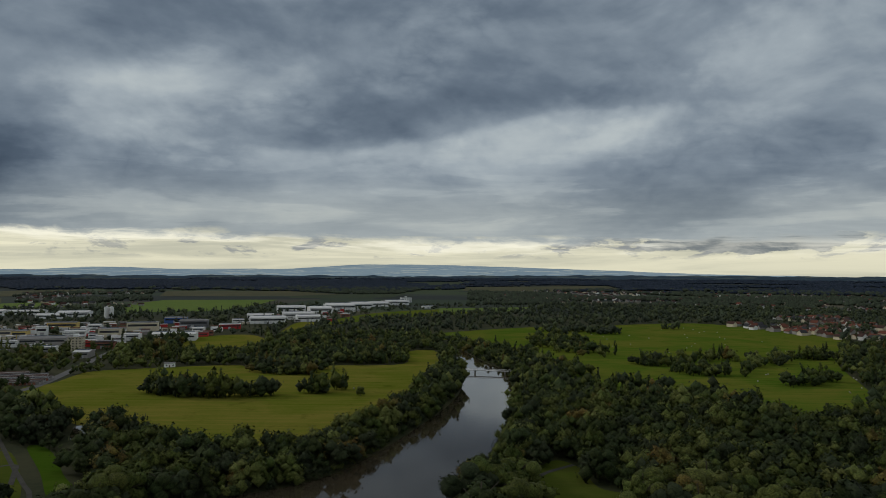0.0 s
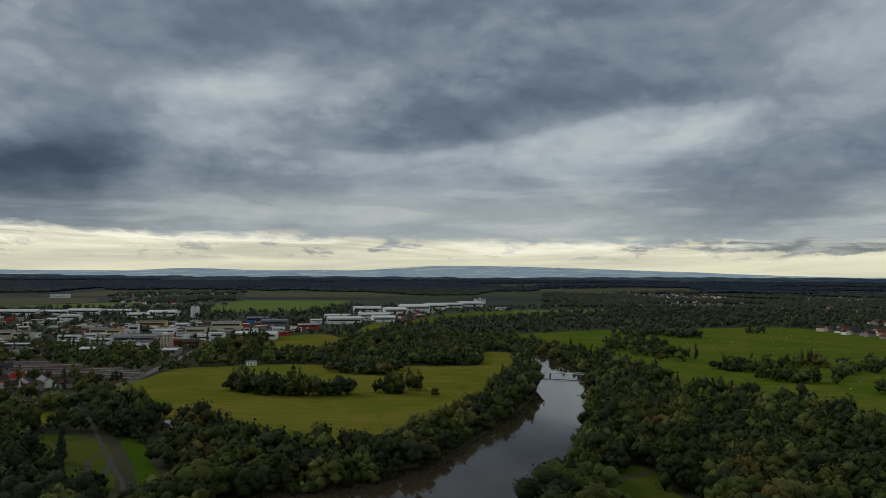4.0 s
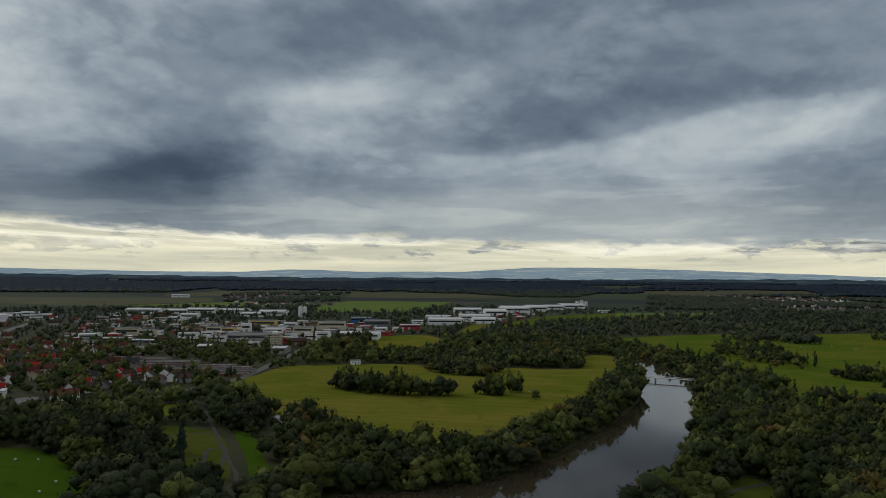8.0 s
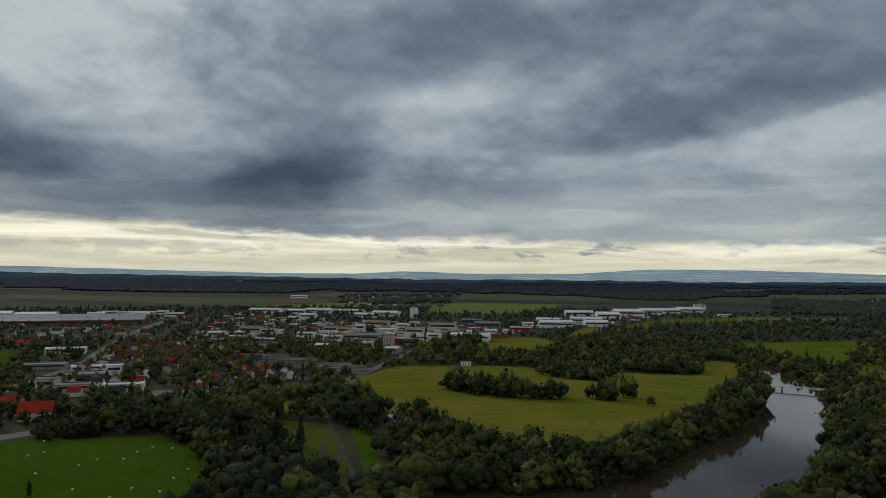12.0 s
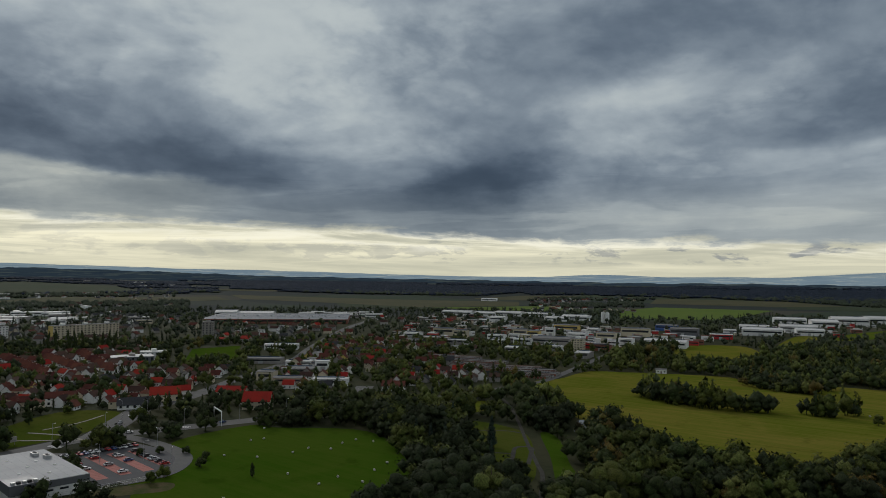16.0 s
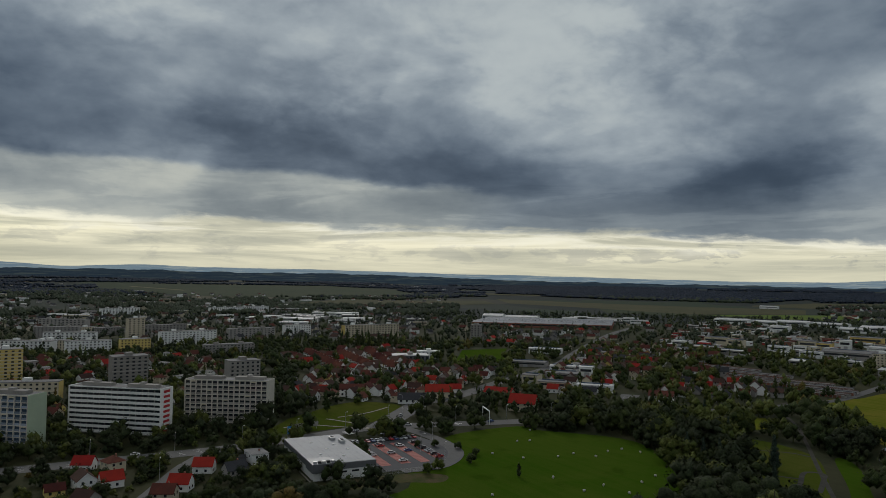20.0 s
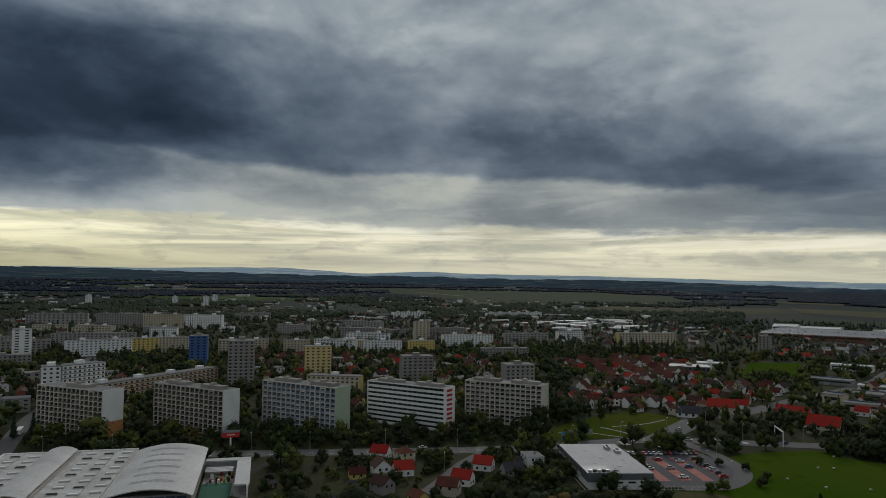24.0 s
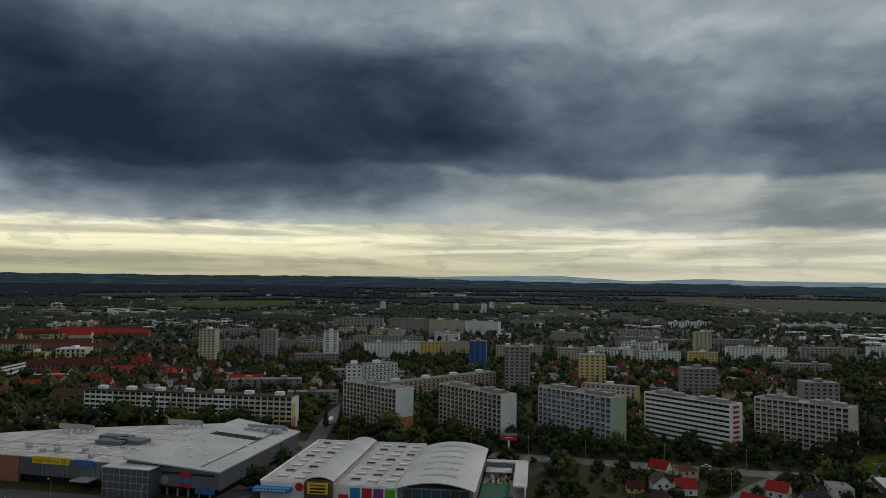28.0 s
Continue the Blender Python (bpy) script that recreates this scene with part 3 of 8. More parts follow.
def make_ground():
    rings = [0, 60, 120, 180, 240, 300, 400, 500, 650, 800, 1000, 1250, 1500, 1750, 2000, 2250, 2500, 2750, 3000, 3250, 3500, 3750, 4000, 4250, 4500, 4750, 4960]
    k = 180
    v, t = [(0, 0, 0)], []
    for r in rings[1:]:
        a = np.linspace(0, 2 * math.pi, k, endpoint=False)
        x, y = r * np.cos(a), r * np.sin(a)
        v += list(zip(x, y, land(x, y)))
    for i in range(k):
        t.append((0, 1 + i, 1 + (i + 1) % k))
    for q in range(len(rings) - 2):
        for i in range(k):
            a, b = 1 + q * k + i, 1 + q * k + (i + 1) % k
            t += [(a, a + k, b + k), (a, b + k, b)]
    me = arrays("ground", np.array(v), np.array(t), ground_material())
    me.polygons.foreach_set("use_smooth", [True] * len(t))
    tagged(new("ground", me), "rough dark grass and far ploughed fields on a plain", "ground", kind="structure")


make_ground()

# skyline: heading and elevation of the hills' crest
CREST = ((-60, -0.5), (-34, -0.40), (-26, -0.2), (-21, -0.14), (-14, 0.10), (-8, 0.30), (-1, 0.50), (6, 0.55), (12, 0.17), (20, 0.12), (26, 0.28), (30, 0.04), (38, 0.06), (45, 0.20), (52, 0.36), (56, 0.36), (62, 0.52), (69, 0.66), (77, 0.70), (81, 0.86), (86, 0.62), (88, 0.75), (92.5, 1.02), (98, 0.95), (102, 0.84), (108, 0.86), (113.5, 0.70), (118, 0.80), (122, 0.71), (133, 0.70), (160, 0.5))
FOOT = ((-60, -0.2), (-34, -0.30), (-20, -0.20), (-8, -0.30), (0, -0.34), (20, -0.36), (40, -0.24), (50, -0.08), (55, 0.02), (62, 0.22), (69, 0.36), (77, 0.36), (81, 0.48), (86, 0.42), (92, 0.52), (98, 0.62), (104, 0.72), (110, 0.80), (118, 0.78), (135, 0.66), (160, 0.5))


def ridge(name, table, r, wob, freq, material, label, seed):
    a = np.linspace(-60, 160, 900)
    e = np.interp(a, [p[0] for p in table], [p[1] for p in table])
    e = np.convolve(np.pad(e, 4, "edge"), np.ones(9) / 9, "valid")
    rs = np.random.RandomState(seed)
    for k in range(5):
        ph = rs.rand(2) * 6.28
        e = e + wob / (k + 1) * (np.sin(a * freq * 1.9 ** k + ph[0]) * np.sin(a * freq * 0.7 * 1.7 ** k + ph[1]))
    x, y = -np.sin(np.radians(a)), np.cos(np.radians(a))
    top = EYE + r * np.tan(np.radians(e))
    v, t = [], []
    n = len(a)
    for rr, z in ((r - 170, land(x * (r - 170), y * (r - 170)) - 6), (r - 80, None), (r, top), (r + 20, top - 30)):
        if z is None:
            z = 0.45 * (land(x * rr, y * rr)) + 0.55 * top
        v.append(np.stack([x * rr, y * rr, z], 1))
    for q in range(3):
        i = np.arange(n - 1)
        t.append(np.stack([q * n + i, q * n + i + 1, (q + 1) * n + i + 1], 1))
        t.append(np.stack([q * n + i, (q + 1) * n + i + 1, (q + 1) * n + i], 1))
    t = np.concatenate(t)[:, ::-1]
    tagged(new(name, arrays(name, np.concatenate(v), t, material)), label, "hills", kind="structure")


def hill_mat(name, a, b, field, glow, light):
    """Wooded slopes patched with fields and villages; haze of the air between is put into colour and glow."""
    m = bpy.data.materials.new(name)
    m.use_nodes = True
    T = Tree(m.node_tree)
    p = m.node_tree.nodes["Principled BSDF"]
    pos = T.add("ShaderNodeNewGeometry").outputs["Position"]
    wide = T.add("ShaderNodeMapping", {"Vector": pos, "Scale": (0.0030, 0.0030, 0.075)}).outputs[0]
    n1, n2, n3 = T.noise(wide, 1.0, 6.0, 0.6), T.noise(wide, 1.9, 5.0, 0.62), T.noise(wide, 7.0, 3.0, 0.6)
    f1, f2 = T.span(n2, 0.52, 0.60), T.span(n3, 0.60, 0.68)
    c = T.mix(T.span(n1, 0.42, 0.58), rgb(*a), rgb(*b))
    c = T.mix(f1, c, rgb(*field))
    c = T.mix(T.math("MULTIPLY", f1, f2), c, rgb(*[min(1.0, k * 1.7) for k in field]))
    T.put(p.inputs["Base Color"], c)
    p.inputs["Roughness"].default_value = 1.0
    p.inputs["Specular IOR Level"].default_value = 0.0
    # emission stands in for the pale haze over the slopes
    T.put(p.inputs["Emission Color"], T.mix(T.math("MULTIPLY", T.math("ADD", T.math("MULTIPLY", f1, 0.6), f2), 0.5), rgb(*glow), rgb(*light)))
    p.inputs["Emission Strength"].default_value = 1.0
    return m


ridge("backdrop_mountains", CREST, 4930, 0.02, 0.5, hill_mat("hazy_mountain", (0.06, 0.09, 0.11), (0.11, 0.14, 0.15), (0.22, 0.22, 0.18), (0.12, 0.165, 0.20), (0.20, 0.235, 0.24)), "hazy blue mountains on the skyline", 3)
ridge("backdrop_hills", FOOT, 4800, 0.05, 0.9, hill_mat("hazed_wooded_hill", (0.012, 0.019, 0.024), (0.020, 0.028, 0.030), (0.055, 0.062, 0.046), (0.013, 0.021, 0.031), (0.020, 0.029, 0.036)), "dark wooded hills below the skyline", 5)

# ---- water, meadows and roads, all flat on the ground ----
BANK_L = [(-95, 180), (-110, 262), (-84, 281), (-53, 306), (-33, 348), (-14, 409), (3, 472), (14, 539), (18, 630), (18, 700), (4, 790), (-20, 860)]
BANK_R = [(0, 180), (4, 262), (8, 284), (20, 324), (31, 385), (49, 498), (53, 554), (56, 624), (52, 660), (38, 715), (22, 800), (-5, 870)]
RIVER = smooth_line(BANK_L) + smooth_line(BANK_R)[::-1]
POND = [(-206, 406), (-199, 406), (-186, 378), (-193, 376)]
PLOT = mat("garden_plot", (0.018, 0.026, 0.008), (0.050, 0.046, 0.020), 0.95, 0.35, 1.4, 0.0, bump=0.4, spec=0.1)
MEADOWS = {
    "river": (GRASS, "mown yellow-green riverside meadow", [(-292, 500), (-313, 540), (-303, 561), (-306, 623), (-276, 643), (-243, 659), (-191, 673), (-173, 650), (-130, 640), (-108, 672), (-37, 688), (-40, 788), (-10, 806), (-3, 720), (-6, 630), (-33, 416), (-58, 378), (-88, 341), (-126, 363), (-169, 389), (-218, 420)]),
    "far_bank": (GRASS_HAY, "wide green hay meadow beyond the river", [(-17, 1009), (134, 1145), (248, 1173), (332, 1222), (457, 1236), (536, 984), (394, 725), (300, 500), (222, 408), (200, 478), (176, 490), (146, 540), (112, 530), (90, 540), (100, 640), (94, 774), (30, 885)]),
    "upper": (GRASS, "small meadow between hedges", [(-324, 945), (-262, 990), (-205, 849), (-225, 770), (-287, 800)]),
    "hedged": (GRASS, "small meadow among the hedges", [(-248, 1205), (-222, 1240), (-201, 1082), (-200, 972), (-220, 941)]),
    "wooded": (GRASS_HAY, "green meadow behind the riverside trees", [(-156, 1480), (-82, 1608), (70, 1723), (74, 1542), (-100, 1348), (-181, 1182), (-203, 1260)]),
    "glade": (GRASS, "yellowish glade between the trees", [(-141, 919), (-101, 906), (-98, 864), (-131, 856)]),
    "clearing": (LAWN, "grassy clearing in the wood", [(41, 320), (53, 339), (62, 326), (64, 297), (74, 284), (64, 246), (40, 246), (37, 290)]),
    "football": (GRASS_LUSH, "football pitch with mown turf", [(-652, 420), (-750, 494), (-744, 558), (-625, 464)]),
    "field": (GRASS_LUSH, "lush green field with round bales", [(-318, 196), (-345, 220), (-347, 268), (-330, 274), (-282, 300), (-215, 258), (-185, 205), (-175, 130), (-250, 120), (-268, 150), (-300, 168)]),
    "park": (LAWN, "park lawn with trees", [(-258, 338), (-256, 362), (-229, 362), (-206, 347), (-172, 297), (-160, 268), (-180, 262), (-207, 302), (-234, 318)]),
    "small_glade": (GRASS, "small sunny glade behind the hedge", [(-303, 391), (-291, 426), (-268, 403), (-278, 369)]),
    "verge": (GRASS_LUSH, "grass embankment strip", [(-140, 262), (-130, 270), (-160, 308), (-183, 343), (-200, 362), (-205, 358), (-174, 314)]),
    "green": (LAWN, "town park lawn with paths", [(-395, 130), (-395, 185), (-415, 218), (-445, 240), (-470, 215), (-440, 165), (-425, 150)]),
    "orchard": (PLOT, "garden plots with rough grass", [(-338, -23), (-346, -10), (-350, 14), (-325, 20), (-290, 22), (-285, -22)]),
}
ROADS = {
    "main": (7.0, [(-400, -420), (-386, -300), (-384, -144), (-383, -60), (-378, 20), (-374, 95), (-378, 140), (-385, 190), (-374, 230), (-358, 278), (-352, 300), (-352, 350), (-400, 420)]),
    "junction": (8.0, [(-384, 195), (-420, 232), (-446, 260), (-450, 280), (-472, 320)]),
    "cross": (5.0, [(-350, -139), (-474, -168), (-596, -186), (-827, -231), (-1100, -290)]),
    "house": (2.8, [(-285, 38), (-309, 53), (-329, 64), (-347, 74), (-366, 88), (-376, 96)]),
    "path": (2.6, [(-290, -46), (-348, -24), (-382, -6)]),
    "park": (1.0, [(-130, 225), (-159, 280), (-172, 298), (-197, 331), (-231, 377), (-268, 425), (-311, 470), (-318, 500)]),
    "loop": (1.1, [(-166, 262), (-184, 294), (-190, 305), (-198, 321), (-192, 326), (-184, 312), (-176, 296)]),
    "lawn_path": (0.8, [(-243, 335), (-225, 351), (-214, 352)]),
    "lawn_walk": (0.8, [(-212, 296), (-203, 303), (-192, 309)]),
    "river_path": (1.2, [(38, 306), (45, 317), (52, 324), (60, 331)]),
    "green_path": (0.9, [(-422, 177), (-412, 182), (-398, 187), (-376, 188)]),
    "green_walk": (0.8, [(-409, 145), (-410, 160), (-398, 173), (-382, 188)]),
    "green_way": (0.8, [(-423, 185), (-428, 208), (-440, 229)]),
    "hut": (4.0, [(-352, 340), (-318, 440), (-308, 516), (-308, 553), (-330, 658), (-360, 800), (-380, 1000), (-330, 1300)]),
    "bridge": (6.0, [(-472, 320), (-513, 387), (-573, 493), (-644, 579), (-687, 632), (-761, 726), (-870, 869), (-953, 996), (-1030, 1110)]),
    "lot": (4.0, [(-376, 206), (-345, 208), (-312, 202), (-292, 182), (-292, 160)]),
    "market": (4.0, [(-378, 150), (-362, 162), (-356, 170)]),
}


def polar(pts):
    return [(-r * math.sin(radians(a)), r * math.cos(radians(a))) for a, r in pts]


# the stubble tones are greyed by distant haze put into the colour
FIELD_BROWN = mat("stubble_field", (0.084, 0.074, 0.034), (0.052, 0.058, 0.026), 0.95, 0.006, 0.05, 0.0, spec=0.1)
FIELD_GREEN = mat("young_crop", (0.075, 0.125, 0.012), (0.100, 0.140, 0.018), 0.95, 0.006, 0.05, 0.0, spec=0.1)
FIELD_MID = mat("dark_green_crop", (0.036, 0.070, 0.014), (0.048, 0.080, 0.018), 0.95, 0.006, 0.05, 0.0, spec=0.1)
FIELD_DULL = mat("dull_pasture", (0.030, 0.046, 0.020), (0.042, 0.052, 0.024), 0.95, 0.006, 0.05, 0.0, spec=0.1)
FIELD_PALE = mat("pale_stubble", (0.17, 0.15, 0.085), (0.13, 0.12, 0.06), 0.95, 0.006, 0.05, 0.0, spec=0.1)
# fields of the plain by heading and distance
PLAIN = [
    (FIELD_GREEN, "bright green field on the plain", ((23.8, 1635), (23.8, 1980), (21.1, 2225), (12.9, 2190), (14.6, 1885), (16.8, 1635))),
    (FIELD_BROWN, "brown stubble field before the forest", ((21.5, 2470), (21, 2900), (12, 2840), (8, 2560), (12, 2440))),
    (FIELD_DULL, "dull green strip before the forest", ((12, 2300), (4, 2330), (3, 2600), (8, 2550), (12, 2430))),
    (FIELD_BROWN, "wide brown field on the plain", ((53, 2500), (46, 2250), (39.7, 2020), (31.5, 2180), (31.5, 2450), (39.7, 2500), (47.3, 2650), (54, 2850))),
    (FIELD_DULL, "green pasture along the works", ((46, 2230), (45.4, 2000), (39, 1930), (38.6, 2010)),),
    (FIELD_GREEN, "green field beside the village", ((34.1, 1900), (38.5, 2020), (31, 2150), (28.8, 2165), (27, 1915))),
    (FIELD_BROWN, "small brown field behind the village", ((35, 2690), (35, 2620), (31.2, 2560), (27, 2800), (27, 3050), (31, 3000))),
    (FIELD_BROWN, "brown strip between woods", ((-1.6, 2930), (-1.6, 3320), (-12.8, 3600), (-14.1, 3150), (-8.1, 2870))),
    (FIELD_DULL, "pasture strip between woods", ((3, 3650), (3, 3980), (-3, 4100), (-1, 3560))),
    (FIELD_GREEN, "green meadow beyond the works", ((0.3, 1560), (0.3, 1710), (-6.9, 1800), (-6.9, 1600))),
    (FIELD_DULL, "small meadow strip", ((-5.8, 1330), (-5.0, 1390), (-9.5, 1400), (-9, 1340))),
    (FIELD_DULL, "rough pasture beyond the village", ((-18, 2010), (-21, 2100), (-26, 2050), (-25, 1960))),
    (FIELD_DULL, "pasture on the plain", ((-20, 2700), (-20, 2900), (-31, 2800), (-31, 2650))),
    (FIELD_MID, "green field beyond the houses", ((123, 2600), (121.1, 3050), (112.4, 3100), (112.6, 2700), (114.7, 2520), (118.7, 2430))),
    (FIELD_MID, "thin green field beyond the blocks", ((102.3, 2830), (102.1, 2960), (95, 3010), (88, 2840), (94.9, 2740))),
    (FIELD_DULL, "airfield grass", ((84, 3300), (84, 3950), (67.3, 4050), (62, 3700), (60, 3000), (66, 2840), (75.6, 2760))),
    (FIELD_BROWN, "brown field beyond the factory", ((71.4, 2210), (68.5, 2450), (66.1, 2660), (60.1, 2620), (55, 2700), (54, 2450), (60, 2260))),
    (FIELD_BROWN, "brown strips under the hills", ((104, 3450), (104, 3700), (90, 3750), (91, 3500))),
    (FIELD_DULL, "pasture under the hills", ((128, 3300), (128, 3700), (116, 3900), (116, 3500))),
    (FIELD_PALE, "pale runway", ((82.5, 3690), (82.5, 3740), (75.5, 3090), (75.4, 3030))),
    (FIELD_PALE, "pale stubble strip", ((111, 3900), (111, 4000), (105, 4050), (105, 3960))),
    (FIELD_BROWN, "brown strip", ((60, 3350), (60, 3500), (50, 3350), (50, 3200))),
]


def fill(poly, z):
    """A flat many-cornered sheet, cut into triangles."""
    bm = bmesh.new()
    vs = [bm.verts.new((x, y, z + float(land(x, y)))) for x, y in poly]
    bmesh.ops.triangle_fill(bm, edges=[bm.edges.new((vs[i], vs[(i + 1) % len(vs)])) for i in range(len(vs))], use_beauty=True)
    bmesh.ops.recalc_face_normals(bm, faces=bm.faces)
    if sum(f.normal.z for f in bm.faces) < 0:
        bmesh.ops.reverse_faces(bm, faces=bm.faces)
    return bm


def sheet(name, poly, z, material, label, category):
    bm = fill(poly, z)
    me = bpy.data.meshes.new(name)
    bm.to_mesh(me)
    bm.free()
    me.materials.append(material)
    return tagged(new(name, me), label, category, kind="structure")


def water_mat():
    m = bpy.data.materials.new("river_water")
    m.use_nodes = True
    T = Tree(m.node_tree)
    b = m.node_tree.nodes["Principled BSDF"]
    pos = T.add("ShaderNodeNewGeometry").outputs["Position"]
    b.inputs["Base Color"].default_value = rgb(0.042, 0.034, 0.021)
    b.inputs["Roughness"].default_value = 0.04
    b.inputs["IOR"].default_value = 1.33
    b.inputs["Specular IOR Level"].default_value = 0.5
    bump = T.add("ShaderNodeBump", {"Height": T.noise(pos, 0.35, 4.0), "Strength": 0.012, "Distance": 1.0})
    T.put(b.inputs["Normal"], bump.outputs[0])
    return m


WATER = water_mat()
sheet("water", RIVER, 0.05, WATER, "calm brown river reflecting the clouds", "river")
sheet("water", smooth_loop(POND), 0.09, WATER, "small pond between trees", "pond")
for i, (k, (m, label, poly)) in enumerate(MEADOWS.items()):
    sheet("ground_meadow", smooth_loop(poly) if k not in ("football",) else poly, 0.05 + 0.005 * i, m, label, "meadow")


for i, (m, label, pts) in enumerate(PLAIN):
    sheet("ground_field", polar(pts), 0.6 + 0.012 * i, m, label, "field")


def ribbon(line, w, z):
    pts = smooth_line(line)
    l, r = [], []
    for i, p in enumerate(pts):
        a, b = pts[max(i - 1, 0)], pts[min(i + 1, len(pts) - 1)]
        d = Vector((b[0] - a[0], b[1] - a[1])).normalized()
        l.append((p[0] - d.y * w, p[1] + d.x * w))
        r.append((p[0] + d.y * w, p[1] - d.x * w))
    mb = MB()
    for i in range(len(pts) - 1):
        mb.poly([(*r[i], z), (*r[i + 1], z), (*l[i + 1], z), (*l[i], z)])
    return mb


for i, (k, (w, line)) in enumerate(ROADS.items()):
    gravel = k in ("path", "park", "lawn_path", "lawn_walk", "river_path", "loop", "green_path", "green_walk", "green_way")
    solo("road", ribbon(line, w, 0.14 + 0.006 * i), PATHPALE if k.startswith("green") else GRAVEL if gravel else ASPHALT, "pale gravel path" if gravel else "grey asphalt road", "path" if gravel else "road", kind="structure")

# ---- trees ----
ICO = None


def ico():
    global ICO
    if ICO is None:
        bm = bmesh.new()
        bmesh.ops.create_icosphere(bm, subdivisions=2, radius=1.0)
        ICO = np.array([v.co[:] for v in bm.verts]), np.array([[v.index for v in f.verts] for f in bm.faces])
        bm.free()
    return ICO


OCTA = np.array([(1, 0, 0), (-1, 0, 0), (0, 1, 0), (0, -1, 0), (0, 0, 1), (0, 0, -1.0)]), np.array([(0, 2, 4), (2, 1, 4), (1, 3, 4), (3, 0, 4), (2, 0, 5), (1, 2, 5), (3, 1, 5), (0, 3, 5)])


def crown(seed, n, form="round", base=OCTA, leaf=0.08, boughs=9):
    """A crown one unit high and about one wide: boughs as dark cores, and n ragged leaf sprays over them."""
    rs = np.random.RandomState(seed)
    bv, bt = base
    lobes = []
    count = {"round": boughs, "tall": 7, "spruce": 6}[form]
    for i in range(count):
        a = rs.rand() * 6.28 + i * 2.4
        if form == "tall":
            lobes.append((0.07 * math.cos(a), 0.07 * math.sin(a), 0.2 + 0.66 * i / 6, 0.12 * (1.25 - i / 8), 0.17))
        elif form == "spruce":
            h = 0.16 + 0.74 * i / 5
            lobes.append((0, 0, h, 0.22 * (1.06 - h), 0.13))
        else:
            rr = 0.34 * math.sqrt(rs.rand()) if i else 0.05
            q = rs.uniform(0.12, 0.22) * (16 / boughs) ** 0.4
            lobes.append((rr * math.cos(a), rr * math.sin(a), rs.uniform(0.13, 0.54) + 0.24 * (1 - rr / 0.34), q, q * rs.uniform(0.85, 1.2)))
    v, t, w = [], [], []
    m = 0
    for lx, ly, lz, lr, lh in lobes:
        v.append(bv * (1 + rs.uniform(-0.14, 0.14, (len(bv), 1))) * (lr * 0.80, lr * 0.80, lh * 0.80) + (lx, ly, lz))
        w.append(bv)
        t.append(bt + m)
        m += len(bv)
    k = rs.randint(0, count, n)
    L = np.array(lobes)[k]
    d = rs.normal(size=(n, 3))
    d /= np.linalg.norm(d, axis=1)[:, None]
    d[:, 2] = np.abs(d[:, 2]) * np.where(rs.rand(n) < 0.8, 1, -0.7)
    c = L[:, :3] + d * np.stack([L[:, 3], L[:, 3], L[:, 4]], 1) * rs.uniform(0.78, 1.16, (n, 1))
    size = leaf * rs.uniform(0.6, 1.5, (n, 1, 1))
    tri = rs.normal(size=(n, 3, 3))
    tri -= (tri * d[:, None, :]).sum(2, keepdims=True) * d[:, None, :] * 0.55
    tri = tri / np.linalg.norm(tri, axis=2)[:, :, None] * size
    face = np.cross(tri[:, 1] - tri[:, 0], tri[:, 2] - tri[:, 0])
    back = (face * d).sum(1) < 0
    tri[back] = tri[back][:, ::-1]
    v.append((c[:, None, :] + tri).reshape(-1, 3))
    w.append(np.repeat(d + rs.normal(0, 0.12, d.shape), 3, axis=0))
    t.append(np.arange(3 * n).reshape(n, 3) + m)
    v, w = np.concatenate(v), np.concatenate(w)
    out = v - (0, 0, 0.42)
    out /= np.linalg.norm(out, axis=1)[:, None] + 0.05
    w = w + 0.5 * out + (0, 0, 0.15)
    return v, np.concatenate(t), w / np.linalg.norm(w, axis=1)[:, None]


def join(protos, spots, name, material, label, category, group=""):
    """Many trees as one mesh: spots are rows of x, y, z, width, height, turn, kind."""
    v, t, u, n = [], [], [], 0
    for k, (pv, pt, pn) in enumerate(protos):
        s = spots[spots[:, 6].astype(int) % len(protos) == k]
        if not len(s):
            continue
        c, q = np.cos(s[:, 5])[:, None], np.sin(s[:, 5])[:, None]
        x = (pv[None, :, 0] * c - pv[None, :, 1] * q) * s[:, 3:4] + s[:, 0:1]
        y = (pv[None, :, 0] * q + pv[None, :, 1] * c) * s[:, 3:4] + s[:, 1:2]
        z = pv[None, :, 2] * s[:, 4:5] + s[:, 2:3]
        v.append(np.stack([x, y, z], 2).reshape(-1, 3))
        u.append(np.stack([pn[None, :, 0] * c - pn[None, :, 1] * q, pn[None, :, 0] * q + pn[None, :, 1] * c, pn[None, :, 2] + 0 * c], 2).reshape(-1, 3))
        t.append((pt[None] + (n + np.arange(len(s)) * len(pv))[:, None, None]).reshape(-1, 3))
        n += len(s) * len(pv)
    if v:
        return tagged(new(name, arrays(name, np.concatenate(v), np.concatenate(t), material, np.concatenate(u))), label, category, group, "stuff")


